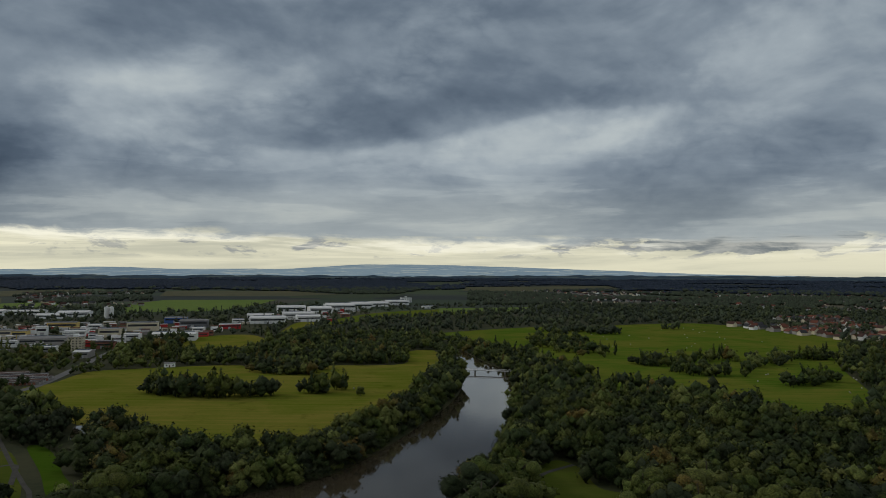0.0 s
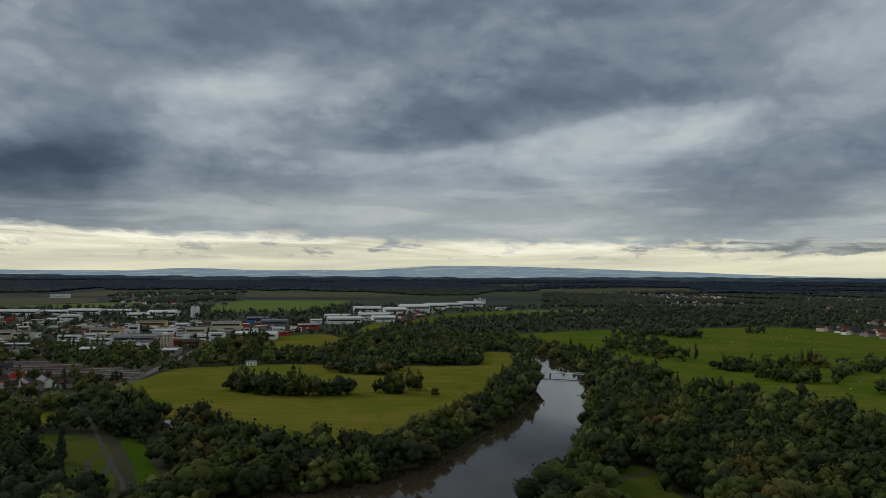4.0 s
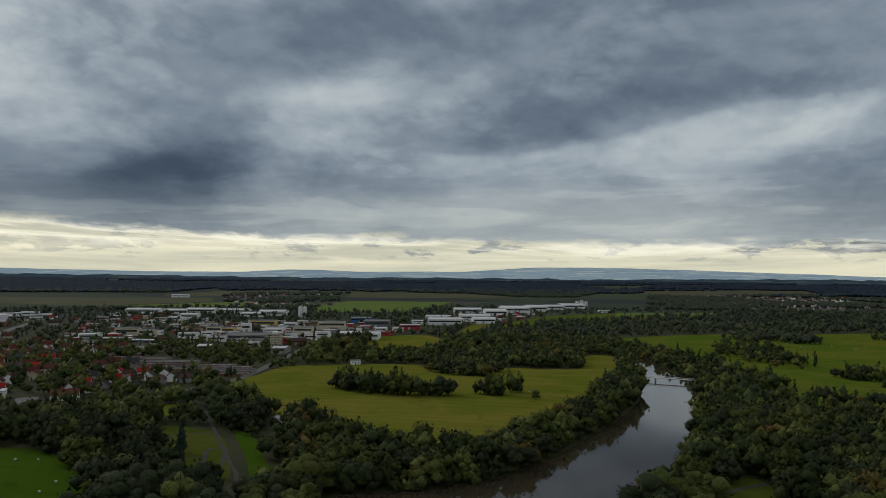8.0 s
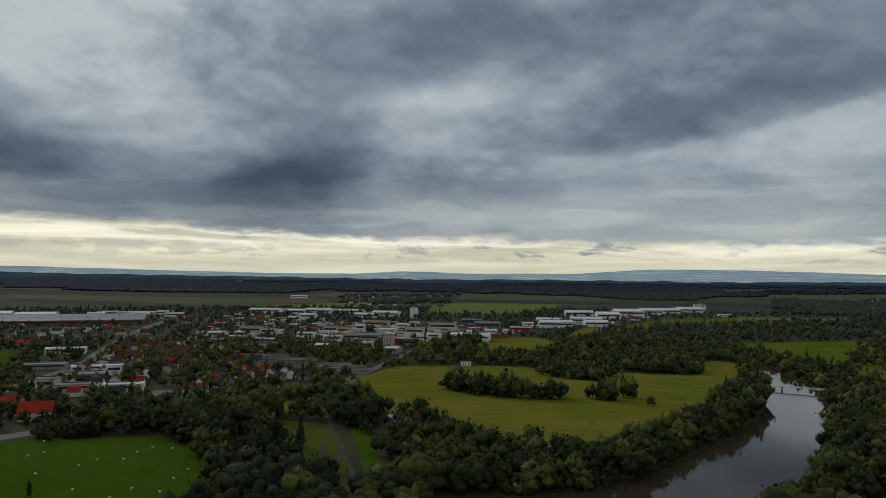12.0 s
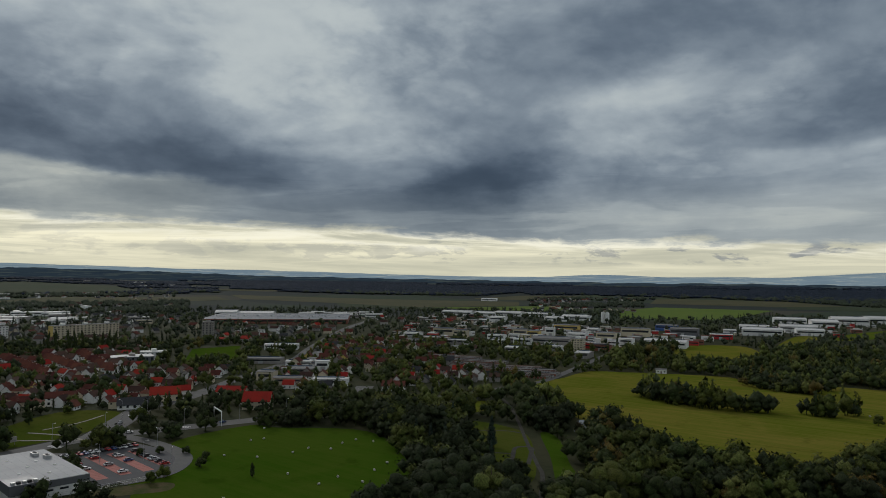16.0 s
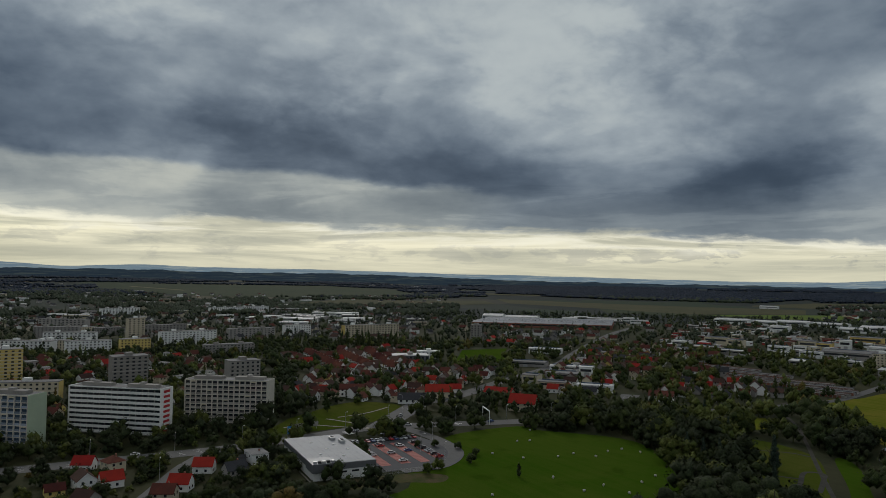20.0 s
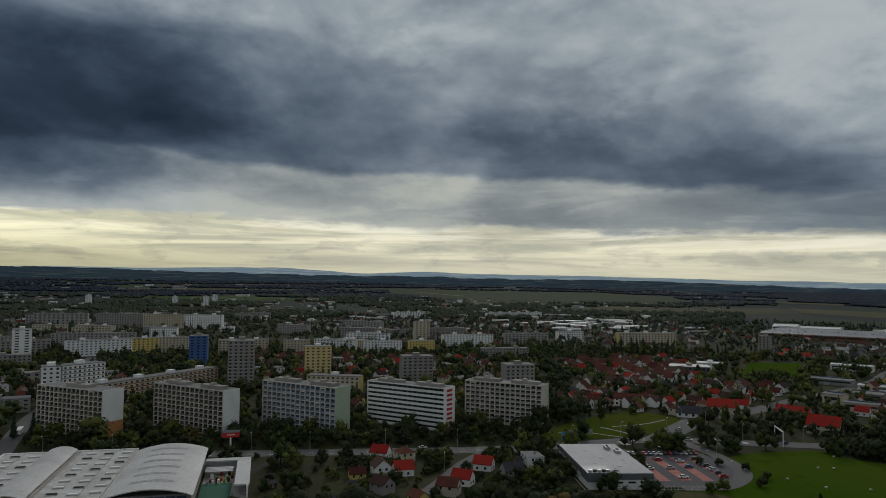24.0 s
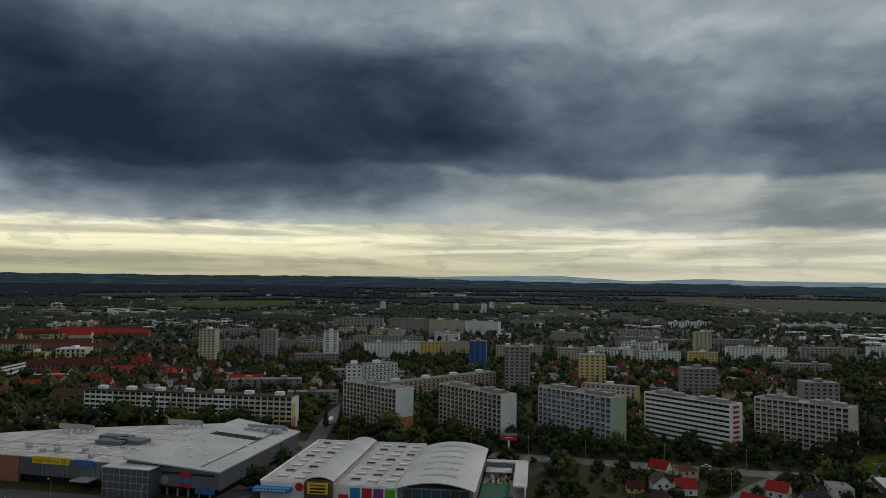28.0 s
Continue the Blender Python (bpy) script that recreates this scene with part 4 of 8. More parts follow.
def with_trunk(proto, h=0.42, r=0.028):
    """Adds a thin trunk to a joined tree's crown."""
    v, t, w = proto
    a = np.arange(3) * 2.1
    tv = np.concatenate([np.stack([r * np.cos(a), r * np.sin(a), 0 * a], 1), np.stack([0.6 * r * np.cos(a), 0.6 * r * np.sin(a), 0 * a + h], 1)])
    n = len(v)
    tt = [(n + i, n + (i + 1) % 3, n + 3 + (i + 1) % 3) for i in range(3)] + [(n + i, n + 3 + (i + 1) % 3, n + 3 + i) for i in range(3)]
    return np.concatenate([v, tv]), np.concatenate([t, np.array(tt)]), np.concatenate([w, (tv - (0, 0, tv[0, 2])) * (1, 1, 0) + (0, 0, 1e-3)])


# zones without trees: outlines of buildings are added as they are planned
CLEAR = []
WOODS = [
    [(60, 235), (-128, 235), (-150, 285), (-205, 352), (-236, 378), (-302, 462), (-300, 505), (-300, 640), (-345, 800), (-300, 1000), (-200, 1300), (-60, 1560), (320, 1900), (1400, 1900), (1400, 300), (200, 150)],
    [(-352, 290), (-288, 305), (-220, 264), (-196, 215), (-150, 235), (-178, 300), (-235, 335), (-290, 395), (-372, 352)],
    [(-389, -130), (-389, 128), (-424, 140), (-418, 118), (-412, 72), (-412, 5), (-415, -55), (-420, -118)],
    [(-396, -318), (-396, -190), (-414, -190), (-414, -318)],
    [(-425, 145), (-470, 190), (-500, 150), (-470, 110)],
    [(-372, -20), (-352, 12), (-340, 30), (-300, 22), (-275, 20), (-275, -10), (-300, -30), (-290, -60), (-372, -60)],
    [(-352, 92), (-372, 108), (-372, 128), (-356, 122), (-350, 112), (-296, 110), (-285, 112), (-262, 100), (-290, 84), (-315, 102)],
]


# ---- the town ----
def ccw(poly):
    a = sum(p[0] * q[1] - q[0] * p[1] for p, q in zip(poly, poly[1:] + poly[:1]))
    return poly if a > 0 else poly[::-1]


def foot(m, x0, x1, y0, y1, grow=4.0):
    """Keeps trees off a building's ground."""
    CLEAR.append([tuple((m @ Vector((x, y, 0)))[:2]) for x, y in ((x0 - grow, y0 - grow), (x1 + grow, y0 - grow), (x1 + grow, y1 + grow), (x0 - grow, y1 + grow))])


def boxmesh(name, x0, x1, y0, y1, z0, z1, material):
    return MB().box(x0, x1, y0, y1, z0, z1).mesh(name, material)


def at(ob, x, y, z):
    ob.location = (x, y, z)
    return ob


def slab(a, b, deep, high, floors, bays, style, front, panel, end, glass, label, huts=2):
    """A panel-built slab block: loggia grid or ribbon bands towards the road, blank end walls, lift housings on the roof."""
    long = math.hypot(b[0] - a[0], b[1] - a[1])
    m = along(a, b)
    foot(m, 0, long, 0, deep)
    t = thing("apartment_block", m, label, "apartment block", "slab blocks along the road")
    part("body", MB().box(0.3, long - 0.3, 0.9, deep, 0, high), GREYW, t)
    for x in (0, long - 0.35):
        part("end_wall", MB().box(x, x + 0.35, 0.0, deep + 0.1, 0, high + 0.6), end, t)
    fh, bw = (high - 1.0) / floors, (long - 0.7) / bays
    pane = boxmesh("window", 0.25, bw - 0.25, 0.62, 0.87, 0.95 if style != "band" else 1.15, fh - 0.3, glass)
    back = boxmesh("window", 0.5, bw - 0.5, deep, deep + 0.06, 0.9, fh - 0.5, glass)
    rail = boxmesh("parapet", 0.1, bw - 0.1, 0.05, 0.17, 0.0, 1.05, panel)
    shade = boxmesh("awning", 0.3, bw - 0.3, 0.02, 0.2, 1.9, fh - 0.25, CREAM)
    for f in range(floors):
        z = 1.0 + f * fh
        if style == "band":
            part("band", MB().box(0.35, long - 0.35, -0.05, 0.9, z - 0.25, z + 1.1), WHITE, t)
        else:
            part("floor_slab", MB().box(0.35, long - 0.35, -0.04, 0.9, z - 0.42, z), front, t)
        for i in range(bays):
            x = 0.35 + i * bw
            at(part("window", pane, None, t), x, 0, z)
            if style != "band":
                at(part("parapet", rail, None, t), x, 0, z)
                if (i * 7 + f * 5) % 11 == 3:
                    at(part("awning", shade, None, t), x, 0, z)
    if style != "band":
        for i in range(bays + 1):
            x = 0.35 + i * bw
            part("fin", MB().box(x - 0.24, x + 0.24, -0.12, 0.9, 0, high), front, t)
    else:
        red = boxmesh("red_panel", 0, 0.08, 3.0, deep - 3.0, 0.6, 2.0, RED)
        for f in range(floors):
            at(part("red_panel", red, None, t, "red panel"), long + 0.02, 0, 1.0 + f * fh)
    part("roof", MB().box(0.4, long - 0.4, 0.2, deep - 0.1, high, high + 0.25), FLAT, t)
    for y in (-0.05, deep - 0.2):
        part("parapet_rail", MB().box(0.35, long - 0.35, y, y + 0.25, high, high + 0.6), front if style != "band" else WHITE, t)
    for i in range(huts):
        x = long * (i + 0.5) / huts
        part("roof_housing", MB().box(x - 9, x + 9, deep * 0.35, deep * 0.75, high + 0.25, high + 2.0), CONC, t)
        part("roof_vent", MB().box(x - 2, x + 1, deep * 0.4, deep * 0.65, high + 2.0, high + 3.1), GREYW, t)
    return t


first_slab = slab((-455, -155), (-424, -111), 14, 26, 9, 15, "grid", PALEC, DIM, WHITE, GLASS, "nine-storey panel block with cream loggias and white ends", 1)
slab((-461, -92), (-421, -47), 12, 25.5, 9, 15, "grid", PALEC, DIM, WHITE, GLASS, "nine-storey panel block with pale loggias and white end wall", 2)
slab((-455, -28), (-416, 15), 13, 27, 9, 15, "grid", PALEC, DIMB, GREENW, GLASSB, "nine-storey panel block with blue windows and pale green end", 2)
slab((-457, 36), (-418, 78), 12, 25.5, 9, 15, "band", WHITE, WHITE, WHITE, GLASS, "white ribbon-windowed block with red end panels", 2)
slab((-453, 98), (-422, 139), 13, 25.5, 9, 15, "grid", PALEC, DIMG, PALEC, GLASS, "grey nine-storey panel block with loggias", 2)


part("end_panel", MB().box(53.83, 53.95, 0.0, 14.1, 0, 9.0), ORANGE, first_slab, "orange panel on the end wall")


def row_mesh(long, bays, w, y0, y1, z0, z1, material):
    mb = MB()
    bw = long / bays
    for i in range(bays):
        c = (i + 0.5) * bw
        mb.box(c - w / 2, c + w / 2, y0, y1, z0, z1)
    return mb.mesh("window_strip", material)


def block(a, b, deep, high, floors, bays, wall, label, trim=None, tower=False, roof=FLAT, name="apartment_block", category="apartment block", group="", plan=True):
    """A plainer building further off: walls, a window row for each storey, roof slab and housings."""
    long = max(6.0, math.hypot(b[0] - a[0], b[1] - a[1]))
    m = along(a, b)
    m.translation.z = float(land(a[0], a[1]))
    if plan:
        foot(m, 0, long, 0, deep)
    t = thing(name, m, label, category, group)
    part("wall", MB().box(0, long, 0, deep, 0, high), wall, t)
    fh = (high - 1.2) / floors
    front = row_mesh(long, bays, long / bays * 0.42, -0.05, 0.3, 1.0, fh - 0.6, GLASS)
    side = row_mesh(deep, max(2, round(deep / 4)), 1.3, -0.05, 0.3, 1.0, fh - 0.55, GLASS)
    for f in range(floors):
        z = 0.9 + f * fh
        tagged(at(part("window_strip", front, None, t), 0, 0, z), kind="stuff")
        if tower:
            o = tagged(at(part("window_strip", side, None, t), long, 0, z), kind="stuff")
            o.rotation_euler = (0, 0, math.pi / 2)
        if trim:
            part("band", MB().box(-0.05, long + 0.05, -0.12, 0.0, z, z + 0.75), trim, t)
    part("roof", MB().box(-0.25, long + 0.25, -0.25, deep + 0.25, high, high + 0.35), roof, t)
    for i in range(1 if tower else max(1, int(long / 28))):
        n = 1 if tower else max(1, int(long / 28))
        x = long * (i + 0.5) / n
        part("roof_housing", MB().box(x - 2.6, x + 2.6, deep * 0.3, deep * 0.75, high + 0.35, high + 2.6), WHITE if wall in (WHITE, CREAM, YELLOW) else CONC, t)
    return t


# the long yellow and white block behind the mall: stairwell sections of two colours
LONG_A, LONG_B = Vector((-420, -320)), Vector((-423, -177))


def long_section(p, q, kind):
    """A stairwell section: white parapet bands, window strips between piers, ochre panels in some bays."""
    long, deep, high, floors, bays = (q - p).length, 11, 19, 6, 5
    m = along(p, q)
    foot(m, 0, long, 0, deep)
    t = thing("apartment_block", m, "section of a long six-storey block with white bands" + (" and ochre panels" if kind else ""), "apartment block", "long block behind the mall")
    part("body", MB().box(0, long, 0.5, deep, 0, high), GREYW, t)
    fh, bw = 2.95, long / bays
    pane = boxmesh("window", bw * 0.14, bw * 0.86, 0.3, 0.5, 1.05, fh - 0.35, GLASS)
    for f in range(floors):
        z = 1.0 + f * fh
        ochre = kind and f < 4
        part("band", MB().box(0, long, 0.0, 0.5, z - 0.35, z + 1.05), CREAM if kind else WHITE, t)
        if ochre:
            part("ochre_panel", MB().box(long * 0.25, long * 0.8, -0.08, 0.0, z - 0.15, z + 0.98), YELLOW, t, "ochre balcony panels")
        for i in range(bays):
            at(part("window", pane, None, t), i * bw, 0, z)
    for i in range(bays + 1):
        part("pier", MB().box(min(i * bw, long - 0.3), min(i * bw, long - 0.3) + 0.3, -0.05, 0.5, 0, high), WHITE, t)
    part("roof", MB().box(-0.05, long + 0.05, -0.3, deep + 0.3, high, high + 0.4), BROWNFELT, t, "brown felt roof")
    part("roof_housing", MB().box(long * 0.5 - 2.6, long * 0.5 + 2.6, 3.2, 7.5, high + 0.4, high + 2.5), WHITE, t)
    return t


BROWNFELT = mat("brown_roof_felt", (0.080, 0.052, 0.044), (0.050, 0.037, 0.033), 0.9, 0.1, 1.0, 0.1, spec=0.06)
for i in range(7):
    sec = long_section(LONG_A.lerp(LONG_B, i / 7), LONG_A.lerp(LONG_B, (i + 1) / 7 - 0.0005), i in (1, 3, 5, 6))
    if i == 6:
        part("end_panel", MB().box(20.43, 20.6, -0.1, 11.0, 0, 19.2), WHITE, sec, "white end wall")
        part("end_panel", MB().box(20.6, 20.7, -0.1, 5.0, 6.5, 15.5), YELLOW, sec, "yellow panel on the end wall")
        part("end_panel", MB().box(20.6, 20.7, -0.1, 6.0, 0, 6.5), ORANGE, sec, "orange panel on the end wall")
block((-536, -180), (-540, -169), 14, 27, 9, 3, WHITE, "white office tower with ribbon windows", WHITE, True)
block((-541, -168), (-566, -147), 12, 27, 9, 9, WHITE, "white office slab with grey window bands", CONC)
block((-758, -432), (-762, -414), 18, 37, 12, 4, CREAM, "tall cream tower block", None, True, group="tower blocks")
block((-778, -366), (-783, -349), 18, 36, 12, 4, GREYW, "tall pale grey tower block", None, True, group="tower blocks")
block((-820, -305), (-826, -288), 18, 34, 12, 2, WHITE, "tall white tower block with a blank wall", None, True, group="tower blocks")
block((-527, -147), (-630, -75), 11, 15, 5, 26, CREAM, "long five-storey brick and cream block", BRICK)
yb = block((-587, -2), (-573, 39), 11, 13, 4, 11, CREAM, "four-storey block with a yellow end", None)
part("end_panel", MB().box(43.3, 43.5, -0.1, 11.1, 0, 13.1), YELLOW, yb, "yellow end wall")
block((-615, -66), (-616, -45), 20, 38, 13, 5, CONC, "grey thirteen-storey tower block", GREYW, True, group="tower blocks")
block((-682, -4), (-683, 20), 16, 27, 9, 5, YELLOW, "yellow tower block with balconies", CREAM, True, group="tower blocks")
block((-597, 76), (-598, 102), 16, 26, 9, 6, CONC, "grey tower block with balcony bands", GREYW, True, group="tower blocks")
block((-565, 156), (-565, 180), 16, 22, 7, 6, CONC, "grey seven-storey tower block", GREYW, True, group="tower blocks")
block((-777, -122), (-778, -104), 18, 30, 10, 3, BLUEW, "bright blue office tower", None, True)
for a, b, h, f, n, w, lab in (
    ((-868, -267), (-900, -205), 18, 6, 15, WHITE, "white six-storey apartment block"),
    ((-900, -205), (-912, -178), 18, 6, 6, YELLOW, "yellow six-storey apartment block"),
    ((-912, -178), (-928, -146), 18, 6, 9, CREAM, "cream six-storey apartment block"),
    ((-876, -105), (-880, -48), 18, 6, 14, CREAM, "cream six-storey apartment block"),
    ((-864, -30), (-866, 0), 18, 6, 8, CREAM, "pinkish six-storey apartment block"),
    ((-877, 65), (-879, 111), 16, 5, 12, WHITE, "white five-storey apartment block"),
    ((-880, 120), (-881, 152), 16, 5, 9, YELLOW, "pale yellow apartment block"),
    ((-949, 175), (-954, 245), 18, 6, 16, WHITE, "light grey six-storey apartment block"),
    ((-815, 197), (-817, 253), 12, 4, 14, GREYW, "grey four-storey apartment block"),
    ((-964, 431), (-965, 520), 19, 6, 18, CREAM, "six-storey block with a yellow end wall"),
    ((-1044, 370), (-1047, 411), 16, 5, 10, WHITE, "white five-storey apartment block"),
    ((-1149, 189), (-1154, 250), 14, 5, 12, GREYW, "grey five-storey apartment block"),
    ((-1053, 152), (-1055, 174), 30, 10, 4, CREAM, "cream ten-storey tower block"),
    ((-1403, -383), (-1385, -300), 25, 8, 18, GREYW, "long grey apartment block"),
    ((-1384, -298), (-1366, -225), 25, 8, 16, CREAM, "long tan apartment block"),
    ((-1365, -223), (-1347, -157), 25, 8, 16, WHITE, "long white apartment block"),
    ((-1010, -330), (-1030, -230), 16, 5, 20, GREYW, "grey five-storey apartment block"),
    ((-860, -470), (-900, -370), 16, 5, 22, GREYW, "brownish five-storey apartment block"),
    ((-880, -360), (-905, -295), 16, 5, 14, GREYW, "brownish five-storey apartment block"),
    ((-660, -235), (-690, -180), 8, 2, 10, GREYW, "low grey hall with a flat roof"),
    ((-560, -290), (-580, -235), 9, 3, 10, GREYW, "low grey service building"),
    ((-505, -215), (-518, -180), 9, 3, 7, CONC, "low grey shop building"),
    ((-751, -313), (-767, -267), 13, 4, 12, GREYW, "brownish four-storey apartment block"),
    ((-1512, -540), (-1551, -448), 16, 5, 18, GREYW, "grey five-storey apartment block"),
    ((-1267, -442), (-1287, -394), 12, 4, 12, CREAM, "cream four-storey apartment block"),
    ((-1203, -363), (-1221, -312), 12, 4, 12, CREAM, "cream four-storey apartment block"),
    ((-1211, -259), (-1228, -211), 12, 4, 12, GREYW, "grey four-storey apartment block"),
    ((-756, 7), (-763, 35), 8, 2, 8, GREYW, "low grey hall with a flat roof"),
    ((-1184, 102), (-1193, 129), 11, 4, 8, CREAM, "cream four-storey apartment block"),
    ((-1157, 125), (-1169, 160), 11, 4, 9, GREYW, "grey four-storey apartment block"),
    ((-1741, 433), (-1803, 593), 14, 4, 30, WHITE, "long white works building on the plain"),
):
    flats = block(a, b, 12, h, f, n, w, lab)
    if "yellow end" in lab:
        part("end_panel", MB().box(-0.25, -0.02, -0.1, 12.1, 0, h), YELLOW, flats, "yellow end wall")


# ---- market hall with its car park ----
ROOFGREY = mat("grey_roof_membrane", (0.28, 0.29, 0.305), (0.21, 0.22, 0.235), 0.6, 0.06, 0.6, 0.0)
MEMBRANE = mat("dirty_roof_membrane", (0.60, 0.59, 0.57), (0.34, 0.325, 0.30), 0.75, 0.11, 0.9, 0.0, detail=7.0, amount=0.7)

def market():
    m = along((-352, 125), (-293, 118)) @ Matrix.Diagonal((0.96, 0.93, 1.0, 1.0))
    foot(m, 0, 59, 0, 31, 3)
    t = thing("supermarket", m, "low supermarket with a grey flat roof and white walls", "supermarket")
    part("wall", MB().box(0.3, 58.7, 0.3, 30.7, 0, 5.0), WHITE, t)
    part("fascia", MB().box(0, 59, 0, 31, 4.2, 6.9), STEEL, t, "dark grey metal fascia")
    part("roof", MB().box(0.5, 58.5, 0.5, 30.5, 6.9, 7.0), ROOFGREY, t, "smooth grey roof membrane")
    part("porch", MB().box(47, 59.3, -0.3, 11.5, 3.4, 7.25), STEEL, t)
    for i in range(5):
        part("roof_unit", MB().box(56.2, 57.8, 0.8 + i * 2.1, 2.3 + i * 2.1, 7.25, 8.1), BLACK if i % 2 else GALV, t)
    for i in range(7):
        part("roof_seam", MB().box(0.6, 58.4, 4.2 + i * 3.8, 4.28 + i * 3.8, 7.0, 7.02), STEEL, t)
    part("kerb", MB().box(-1.5, 60.5, -1.6, -1.2, 0, 0.35), CONC, t)
    for x, y, w in ((40, 8, 1.2), (30, 14, 1.2), (22, 20, 1.2), (46, 18, 1.2), (14, 10, 1.2), (34, 24, 1.2)):
        part("skylight", MB().box(x, x + w, y, y + w, 7.0, 7.3), WHITE, t)
    for x, y in ((9, 22), (17, 25)):
        u = part("cooling_unit", MB().box(x, x + 5, y, y + 2.4, 7.0, 8.4), GALV, t)
        part("fan", MB().tube((x + 1.5, y + 1.2, 8.4), (x + 1.5, y + 1.2, 8.6), 0.8, 0.8, 12), BLACK, u)
        part("fan", MB().tube((x + 3.5, y + 1.2, 8.4), (x + 3.5, y + 1.2, 8.6), 0.8, 0.8, 12), BLACK, u)
    for i in range(3):
        part("window", MB().box(58.7, 58.76, 13 + i * 6.0, 16.5 + i * 6.0, 2.6, 3.4), GLASS, t)
    for i in range(6):
        part("shutter", MB().box(6 + i * 5, 9.5 + i * 5, -0.06, 0, 0.2, 3.6), GALV, t)
    part("door", MB().box(58.7, 58.78, 5.0, 6.4, 0, 2.3), GLASS, t)
    return m


MARKET = market()
LOT_POLY = [(-358, 160), (-352, 202), (-330, 204), (-308, 197), (-292, 180), (-294, 152)]
sheet("ground_lot", LOT_POLY, 0.22, LOT, "asphalt car park with red parking bays", "car park")
CLEAR.append(LOT_POLY)
for i, (x, y, l) in enumerate(((-349, 161, 47), (-346, 171, 44), (-344, 180.5, 44), (-342, 190, 40))):
    mb = MB()
    for k in range(int(l / 2.7)):
        mb.box(k * 2.7 + 0.08, k * 2.7 + 2.55, 0, 5.0, 0, 0.05)
    o = solo("ground_bays", mb, PINK, "row of red-paved parking bays", "parking bays", kind="structure", m=pose(x, y, 0.23, 0, 0, -7))
EARTH_POLY = [(-291, 106), (-289, 148), (-285, 165), (-276, 174), (-268, 166), (-276, 150), (-272, 136), (-281, 122), (-280, 108)]
sheet("ground_earth", smooth_loop(EARTH_POLY), 0.10, EARTH, "bare brown earth beside the market", "earth")
CLEAR.append(EARTH_POLY)


# ---- mall and builders' hall ----
class Flip(MB):
    """A mesh laid out from right to left."""
    def mesh(self, name, material):
        self.v = [(150 - x, y, z) for x, y, z in self.v]
        self.f = [q[::-1] for q in self.f]
        return MB.mesh(self, name, material)


def mall():
    t = thing("shopping_mall", pose(-283.5, -296.9, 0, 0, 0, 87.5), "large shopping mall with white flat roofs and grey cladding", "shopping mall")
    # local x runs along the front (away from the hall), y towards the town
    CLEAR.append([(-225, -292), (-225, -60), (-268, -30), (-284, -60), (-284, -292)])
    CLEAR.append([(-262, -140), (-368, -142), (-384, -203), (-360, -290), (-262, -290)])
    low = ccw([(45, 1), (150, 1), (150, 38), (128, 56), (100, 72), (54, 96), (45, 94)])
    high = ccw([(0, 0), (44, 0), (44, 94), (4, 85)])
    part("wall", Flip().prism(low, 3.4, 11.0), STEEL, t, "grey metal cladding")
    part("wall", Flip().prism(high, 3.4, 11.5), STEEL, t, "grey metal cladding")
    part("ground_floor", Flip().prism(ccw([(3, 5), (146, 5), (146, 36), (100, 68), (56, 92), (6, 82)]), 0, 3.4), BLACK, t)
    part("roof", Flip().prism(ccw([(44.5, 1.5), (149.5, 1.5), (149.5, 37.5), (127.5, 55.5), (99.5, 71.5), (54, 95), (44.5, 93)]), 11.0, 11.25), MEMBRANE, t, "white roof membrane")
    mb = Flip()
    # the front wing's roof climbs from the side street to its inner edge
    a = [(-0.8, -1.2, 11.5), (44.6, -1.2, 14.5), (44.6, 94.6, 14.5), (3.4, 85.6, 11.5)]
    mb.poly(a).poly([(x, y, z - 0.6) for x, y, z in a][::-1])
    for p, q in zip(a, a[1:] + a[:1]):
        mb.poly([(p[0], p[1], p[2] - 0.6), (q[0], q[1], q[2] - 0.6), q, p])
    part("roof", mb, PALE, t, "sloping pale roof")
    part("clerestory", Flip().prism(ccw([(18, 0.2), (44.2, 0.2), (44.2, 93), (28, 90)]), 11.4, 12.0), GLASSG, t)
    part("clerestory", Flip().prism(ccw([(31, 0.4), (44.0, 0.4), (44.0, 92.5), (38, 92)]), 12.0, 12.9), STEEL, t)
    tower = part("glass_tower", Flip().box(28, 50, -7, 4, 0, 11.6), GLASSG, t, "glazed entrance tower")
    for i in range(9):
        part("mullion", Flip().box(28 + i * 2.72, 28.2 + i * 2.72, -7.15, -7, 0, 11.6), GALV, tower)
    for z in (2.9, 5.8, 8.7, 11.4):
        part("transom", Flip().box(27.9, 50.1, -7.18, -6.98, z, z + 0.25), GALV, tower)
    part("roof", Flip().box(27.6, 50.4, -7.4, 4.2, 11.6, 11.95), PALE, tower)
    for x0, y0, x1, y1 in ((62, 34, 78, 42), (70, 30, 84, 36), (74, 40, 90, 46)):
        part("air_duct", Flip().box(x0, x1, y0, y1, 11.3, 13.2), STEEL, t)
    for x0, x1, y in ((8, 30, 78), (58, 78, 79), (104, 124, 52)):
        s = part("roof_screen", Flip().box(x0, x1, y, y + 0.3, 12.6, 15.2), GALV, t)
        for k in range(6):
            part("post", Flip().box(x0 + k * (x1 - x0) / 5.5, x0 + k * (x1 - x0) / 5.5 + 0.2, y + 0.3, y + 2.2, 11.5, 14.6), GALV, s)
    for k in range(5):
        part("cooling_unit", Flip().box(9 + k * 4.2, 12 + k * 4.2, 72, 76, 12.4, 14.2), GALV, t)
    sky = Flip()
    b = [(x, y, 11.5 + (x + 0.8) * 0.066 + 0.12) for x, y in ((12, 55), (38, 55), (38, 61), (12, 61))]
    sky.poly(b)
